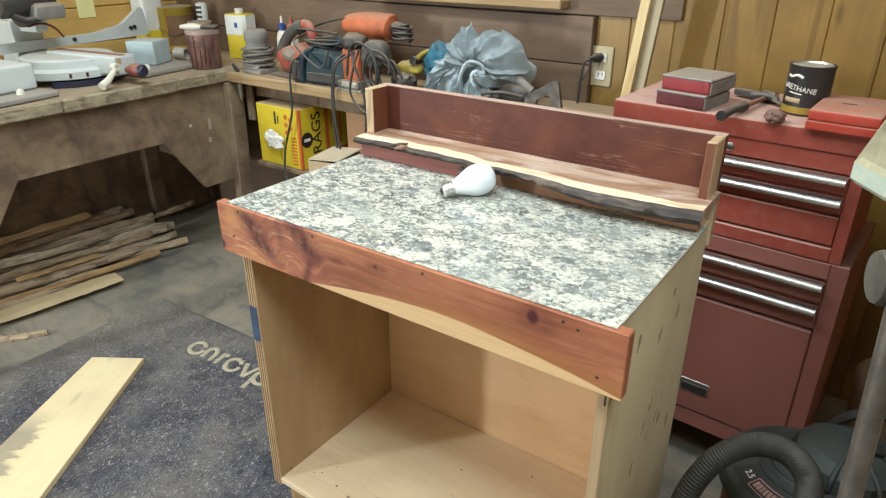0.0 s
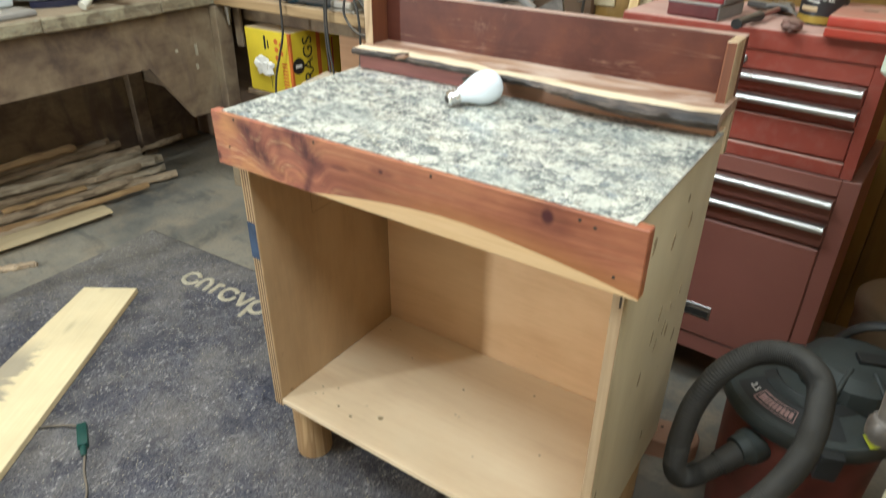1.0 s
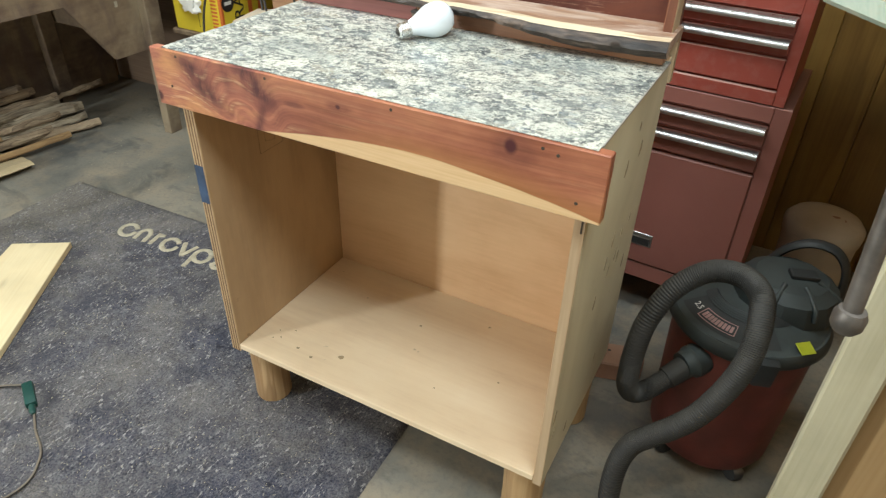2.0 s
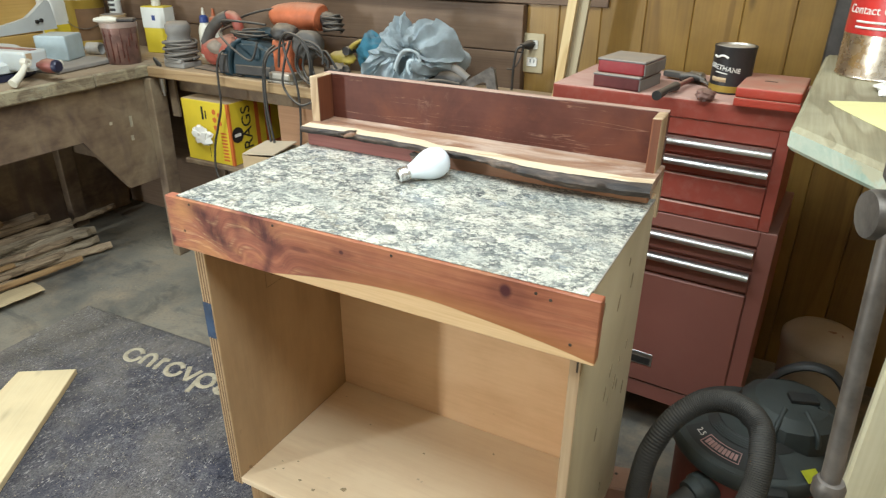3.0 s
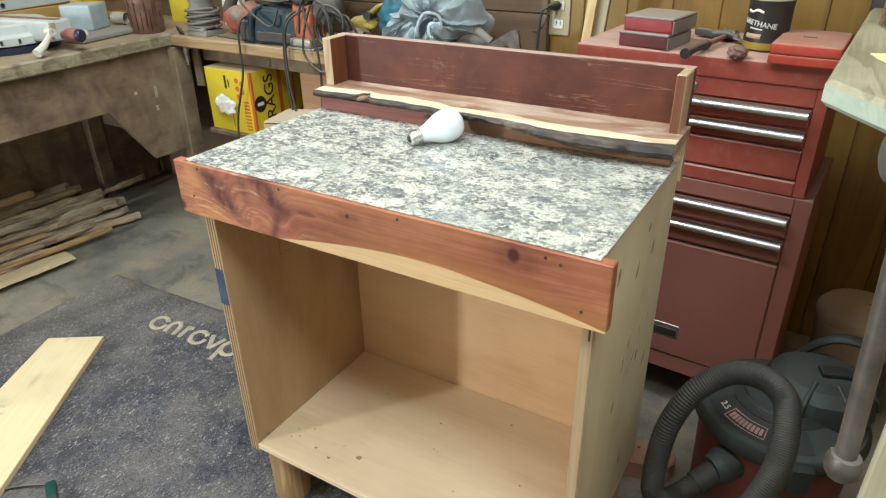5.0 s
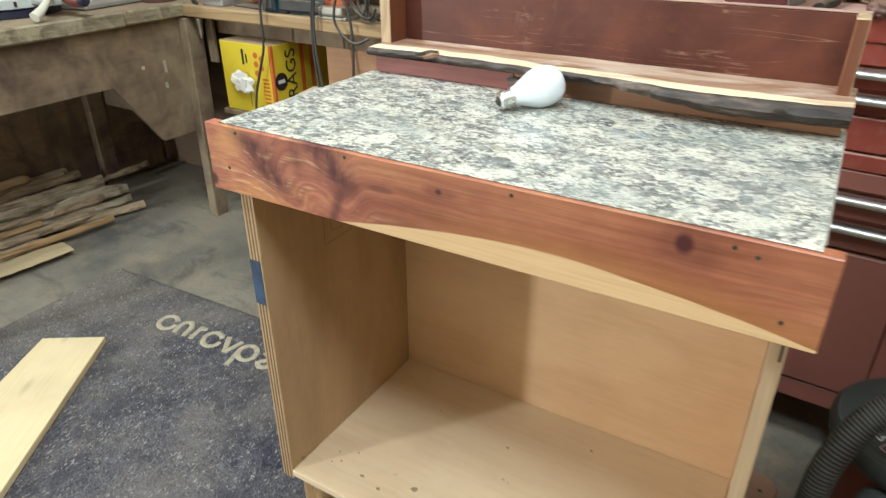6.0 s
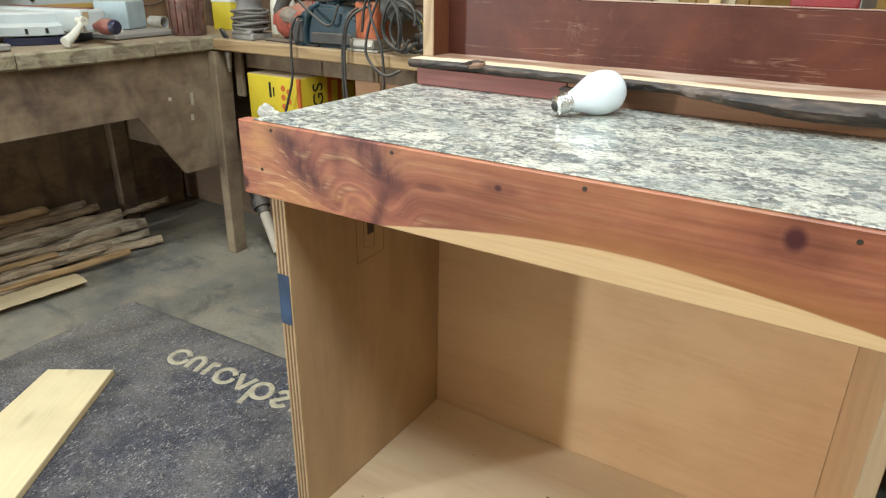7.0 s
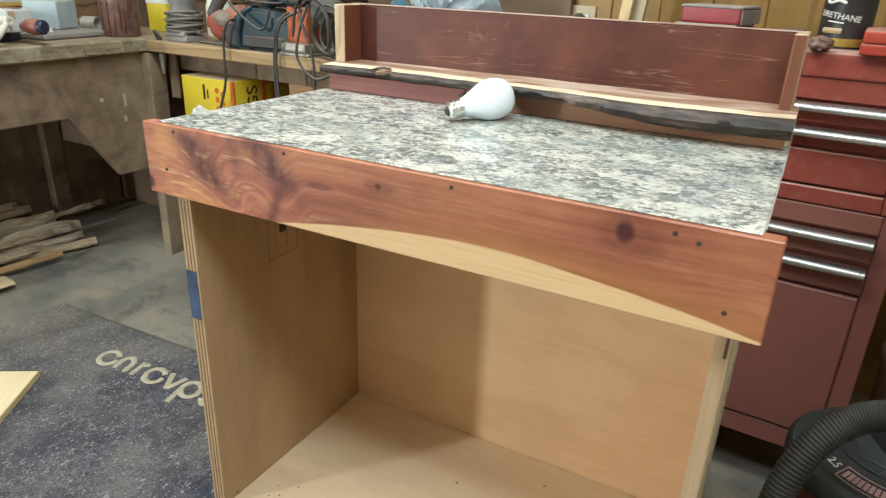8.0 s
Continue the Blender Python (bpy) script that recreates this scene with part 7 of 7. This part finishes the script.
part("hose", sweep(spline([(0.0, 0.0, 0.07), (-0.012, -0.02, 0.13), (0.01, -0.015, 0.105), (0.004, -0.012, 0.06)]), 0.005, 8), "cable", airline, smooth=60)
part("coupling", turned([(0, -0.012), (0.005, -0.012), (0.006, 0.0), (0.009, 0.002), (0.01, 0.03), (0.012, 0.034), (0.012, 0.055), (0.007, 0.06), (0, 0.06)], 16), "chrome", airline, at=pose(0.004, -0.012, 0.0), smooth=35)

# ---------------------------------------------------------------- shop vacuum with looped hose
VX, VY = 1.015, 0.442
vac = thing("shop_vacuum", pose(VX, VY, 0, 0, 0, 0), "dusty charcoal and dark red shop vacuum with a looped hose", "vacuum")
part("drum", turned([(0, 0.045), (0.118, 0.045), (0.125, 0.06), (0.135, 0.335), (0.138, 0.365), (0, 0.365)], 44), "vac_red", vac, smooth=40)
for k in range(4):
    a = radians(45 + 90 * k)
    part("caster", turned([(0, -0.012), (0.02, -0.012), (0.023, -0.007), (0.023, 0.007), (0.02, 0.012), (0, 0.012)], 18), "black_rubber", vac, at=pose(0.104 * math.cos(a), 0.104 * math.sin(a), 0.0235, 90, 0, 45 + 90 * k), smooth=40)
part("rim", turned([(0.128, 0.365), (0.146, 0.363), (0.151, 0.37), (0.150, 0.384), (0.143, 0.393), (0.128, 0.395)], 56), "vac_grey", vac, smooth=40)
lid = part("lid", turned([(0.0, 0.392), (0.141, 0.392), (0.138, 0.3945), (0.112, 0.4045), (0.086, 0.4145), (0.078, 0.4155), (0, 0.416)], 56), "vac_grey", vac, "rounded charcoal lid", smooth=45)


def lid_band(a0, a1, low, high, rise=0.0012):
    """A strip that lies on the sloping shoulder of the lid; low and high are (radius, height)."""
    bm, rows, n = bmesh.new(), [], 24
    for i in range(n + 1):
        a = radians(a0 + (a1 - a0) * i / n)
        out = [(low[0] + rise, low[1] + rise), (high[0] + rise, high[1] + rise), (high[0] - 0.004, high[1] - 0.002), (low[0] - 0.004, low[1] - 0.002)]
        rows.append([bm.verts.new((r * math.cos(a), r * math.sin(a), z)) for r, z in out])
    for p, q in zip(rows, rows[1:]):
        for k in range(4):
            bm.faces.new((p[k], p[(k + 1) % 4], q[(k + 1) % 4], q[k]))
    bm.faces.new(rows[0])
    bm.faces.new(rows[-1][::-1])
    return bm


part("name_band", lid_band(205, 300, (0.130, 0.3977), (0.088, 0.4138)), "vac_black", lid, smooth=40)
for low, high in (((0.1225, 0.4006), (0.1210, 0.4012)), ((0.1005, 0.4090), (0.0990, 0.4096))):
    part("name_outline", lid_band(226, 262, low, high, 0.0022), "pink_print", lid)
for a0, a1 in ((225.2, 226), (262, 262.8)):
    part("name_outline", lid_band(a0, a1, (0.1225, 0.4006), (0.0990, 0.4096), 0.0022), "pink_print", lid)
for k in range(9):
    part("name_bar", lid_band(228.2 + 3.65 * k, 230.8 + 3.65 * k, (0.1172, 0.4026), (0.1046, 0.4075), 0.0022), "pink_print", lid, "unreadable pale print as a bar")
lettering("2.5", 0.016, "white_print", lid, pose(0.1105 * math.cos(radians(217)), 0.1105 * math.sin(radians(217)), 0.4062, 0, 0, 127) @ pose(0, 0, 0, 21, 0, 180), depth=0.0016)
# vent louvres above the name, round the motor cover
part("vent_band", lid_band(195, 330, (0.087, 0.4142), (0.07, 0.424), 0.001), "vac_black", lid, smooth=40)
for k in range(4):
    part("vent_slat", lid_band(214, 280, (0.0865 - 0.0038 * k, 0.4150 + 0.0022 * k), (0.0848 - 0.0038 * k, 0.4160 + 0.0022 * k), 0.0026), "vac_grey", lid)
cover = part("motor_cover", turned([(0.098, 0.405), (0.096, 0.426), (0.088, 0.446), (0.066, 0.461), (0.034, 0.467), (0, 0.468)], 14), "vac_grey", lid, "dusty faceted charcoal motor cover", at=pose(0.052, 0.042, 0, 0, 0, 12), smooth=22)
for a in (245, 292, 338):
    part("cover_rib", sweep(spline([(0.096 * math.cos(radians(a)), 0.096 * math.sin(radians(a)), 0.424), (0.087 * math.cos(radians(a)), 0.087 * math.sin(radians(a)), 0.446), (0.045 * math.cos(radians(a)), 0.045 * math.sin(radians(a)), 0.4655)]), 0.005, 8), "vac_grey", cover, smooth=60)
part("carry_handle", sweep(spline([(-0.006, 0.108, 0.40), (0.008, 0.108, 0.44), (0.028, 0.108, 0.474), (0.055, 0.107, 0.497), (0.085, 0.105, 0.506), (0.117, 0.1, 0.5), (0.14, 0.09, 0.47), (0.146, 0.08, 0.405)]), 0.0135, 10, None, 0.55), "vac_black", lid, "blue-black flat carry handle", smooth=60)
part("switch_panel", box((-0.026, -0.015, 0), (0.026, 0.015, 0.011), 0.004, segs=2), "vac_black", lid, at=pose(0.07, 0.04, 0.4645, 0, 0, 20))
part("latch", box((-0.018, -0.012, 0), (0.018, 0.006, 0.06), 0.004, segs=2), "vac_black", vac, at=pose(0.048, -0.14, 0.335, 8, 0, 19), smooth=50)
part("sticker", box((-0.018, -0.0006, -0.012), (0.018, 0.0006, 0.012)), "lime_sticker", vac, at=pose(0.103, -0.088, 0.401, -66, 10, 49))
inlet = part("inlet", turned([(0.030, -0.02), (0.032, -0.004), (0.032, 0.01), (0.028, 0.014), (0.025, 0.03)], 24), "vac_grey", vac, "dark moulded inlet collar", at=pose(-0.066, -0.125, 0.322, 98, 0, -40), smooth=40)
part("cuff", rod((-0.068, -0.13, 0.321), (-0.104, -0.172, 0.296), 0.0235, 0.0215, 20), "hose", vac, smooth=40)
path = [(-0.066, -0.128, 0.322), (-0.102, -0.17, 0.297), (-0.132, -0.207, 0.281), (-0.153, -0.232, 0.288), (-0.163, -0.248, 0.318), (-0.165, -0.25, 0.355), (-0.165, -0.246, 0.395), (-0.159, -0.232, 0.458), (-0.136, -0.207, 0.516), (-0.101, -0.187, 0.553), (-0.066, -0.187, 0.573), (-0.03, -0.204, 0.582), (-0.004, -0.23, 0.575),
        (0.005, -0.262, 0.553), (0.007, -0.287, 0.522), (0.002, -0.307, 0.488), (-0.013, -0.322, 0.442), (-0.036, -0.334, 0.392), (-0.066, -0.342, 0.35), (-0.096, -0.347, 0.317), (-0.123, -0.352, 0.28), (-0.135, -0.362, 0.22), (-0.13, -0.372, 0.13), (-0.105, -0.392, 0.05), (-0.035, -0.432, 0.026), (0.125, -0.502, 0.026)]
part("hose", sweep(spline(path, 48), lambda u: 0.0188 + 0.0007 * math.sin(u * 2 * math.pi * 300), 14), "hose", vac, "ribbed grey-black hose", smooth=75)

bucket = thing("bucket", pose(1.15, 1.07, 0.0), "dusty beige round bucket with a faded red patch under the bench", "bucket")
part("body", turned([(0, 0), (0.082, 0), (0.085, 0.01), (0.093, 0.25), (0.097, 0.255), (0.097, 0.27), (0.09, 0.27), (0.088, 0.255), (0, 0.25)], 40), "bucket", bucket, smooth=40)
part("lid", turned([(0, 0.27), (0.09, 0.27), (0.099, 0.272), (0.099, 0.288), (0.085, 0.305), (0.04, 0.318), (0, 0.32)], 40), "bucket", bucket, smooth=40)
part("print_patch", lump((0.035, 0.022, 0.004), 3, 0.3, 2.0, 3), "maroon_plastic", bucket, at=pose(0.01, -0.02, 0.314, 8))

# ---------------------------------------------------------------- vise, tin and paper on the slab bench
axis = Vector((-0.93, -0.37, 0.0)).normalized()
vm = Matrix.Translation((1.014, -0.282, 1.115)) @ axis.to_track_quat("Z", "Y").to_matrix().to_4x4()
vise = thing("bench_vise", vm, "old grey cast-iron bench vise with a long steel handle", "vise")
part("screw_head", turned([(0.011, -0.10), (0.011, -0.04), (0.0152, -0.036), (0.0156, -0.012), (0.0156, 0.006), (0.0145, 0.009), (0, 0.0098)], 28), "bar_steel", vise, smooth=40)
vise_w = vm.inverted()
part("jaw", box((-0.05, -0.11, -0.05), (0.05, 0.03, 0.02), 0.008, segs=2), "cast", vise, at=vise_w @ pose(1.13, -0.185, 1.13, 0, 0, 45))
part("body", box((-0.045, -0.03, -0.0955), (0.045, 0.16, 0.0), 0.01, segs=2), "cast", vise, at=vise_w @ pose(1.21, -0.10, 1.116, 0, 0, -45))
top_pt, low_pt = Vector((1.018, -0.288, 1.146)), Vector((1.030, -0.303, 0.918))
bar = part("handle", rod(top_pt, low_pt, 0.0064, 0.0064, 18), "bar_steel", vise, "worn round steel handle bar", smooth=40)
bar.matrix_local = vise_w
for p, s in ((low_pt, 1), (top_pt, -1)):
    b = part("handle_end", turned([(0, -0.0092), (0.0078, -0.0092), (0.0105, -0.005), (0.0109, 0.003), (0.0088, 0.0078), (0, 0.0092)], 22), "bar_steel", bar, at=Matrix.Translation(p), smooth=50)
cem = tin("adhesive_can", pose(1.093, 0.823, 1.0202), 0.083, 0.19, "shiny_tin", "shiny gallon adhesive can with a red label", "can")
part("label", turned([(0.0832, 0.08), (0.0838, 0.08), (0.0838, 0.172), (0.0832, 0.172)], 44), "label_red", cem, smooth=35)
lettering("Contact Cement", 0.0215, "white_print", cem, pose(0, 0, 0.123, 0, 0, -24), curl=0.0842)
part("orange_stripe", turned([(0.0839, 0.15), (0.0843, 0.15), (0.0843, 0.16), (0.0839, 0.16)], 44), "orange_card", cem, smooth=35)
for z in (0.103, 0.093):
    part("print_bar", sweep([(0.0842 * math.sin(a), -0.0842 * math.cos(a), z) for a in [(-0.95 + i * 0.1) for i in range(10)]], 0.0022, 6), "white_print", cem)
bm = bmesh.new()
sheet = [(0.0, 0.0), (0.01, -0.035), (0.088, -0.205), (0.29, -0.19), (0.27, 0.08), (0.076, 0.03)]
prism(sheet, 0.0, 0.0012, bm)
note = part("paper_sheet", bm, "note", at=pose(1.002, 0.525, 1.0202))
tagged(note, "pale yellow paper sheet lying on the slab bench", "paper")

scrap = part("paper_scrap", lump((0.045, 0.05, 0.011), 3, 0.5, 2.4, 17), "paper", at=pose(1.12, 0.655, 1.0255), smooth=30)
tagged(scrap, "crumpled white paper scrap lying beside the can", "paper scrap")

# ---------------------------------------------------------------- loose pieces on the floor
ob = thing("wood_block", pose(0.775, 0.56, 0.0, 0, 0, 15), "round-ended red-brown wood block lying on the floor", "block")
part("body", prism([(-0.06, -0.04), (0.03, -0.04), (0.05, -0.034), (0.063, -0.018), (0.067, 0.0), (0.063, 0.018), (0.05, 0.034), (0.03, 0.04), (-0.06, 0.04)], 0.0, 0.055, None, 0.004), "terracotta", ob)
# holes again as dark discs, with their shade as colour
for hx, hy in ((0.03, -0.015), (-0.02, 0.01)):
    part("screw_hole", turned([(0, 0), (0.004, 0), (0.004, 0.0005), (0, 0.0005)], 12), "soot", ob, at=pose(hx, hy, 0.0551))
ob = thing("pipe_end", pose(0, 0, 0), "short dark grey tube with a pale end propped on the floor", "tube")
part("tube", rod((-1.275, 1.13, 0.235), (-1.195, 1.105, 0.145), 0.026, 0.024, 22), "dark_tool", ob, smooth=40)
part("collar", rod((-1.235, 1.118, 0.19), (-1.212, 1.11, 0.164), 0.034, 0.034, 22), "dark_tool", ob, smooth=40)
part("pale_end", rod((-1.195, 1.105, 0.145), (-1.09, 1.06, 0.022), 0.02, 0.018, 18), "bucket", ob, smooth=40)

# ---------------------------------------------------------------- paper on the side wall, chips on mat and floor
card = part("wall_card", box((0, 0, 0), (0.002, 0.075, 0.11)), "note", at=pose(-1.9965, 0.845, 0.973))
tagged(card, "small faded yellow card on the pine wall", "card")
rng = random.Random(21)
bm = bmesh.new()
for k in range(3200):
    px, py = rng.uniform(-1.15, 0.3), rng.uniform(-0.6, 0.5)
    if k % 30 == 0:
        px, py = rng.uniform(-1.9, -0.2), rng.uniform(0.5, 1.0)
    z = 0.0105 if -1.19 < px < 0.38 and py < 0.515 else 0.0008
    a, ln, w = rng.uniform(0, 6.28), rng.uniform(0.0006, 0.0021), rng.uniform(0.0003, 0.0007)
    c, s_ = math.cos(a), math.sin(a)
    q = [bm.verts.new((px + c * u - s_ * v, py + s_ * u + c * v, z + 0.0006 + (0.001 if u > 0 else 0))) for u, v in ((-ln, -w), (ln, -w), (ln, w), (-ln, w))]
    r = [bm.verts.new(v.co + Vector((0, 0, 0.0008))) for v in q]
    bm.faces.new(r)
    for i in range(4):
        bm.faces.new((q[i], q[(i + 1) % 4], r[(i + 1) % 4], r[i]))
chips = part("wood_chips", bm, "cream_print")
tagged(chips, "pale wood chips scattered over mat and floor", "wood chips", kind="stuff")
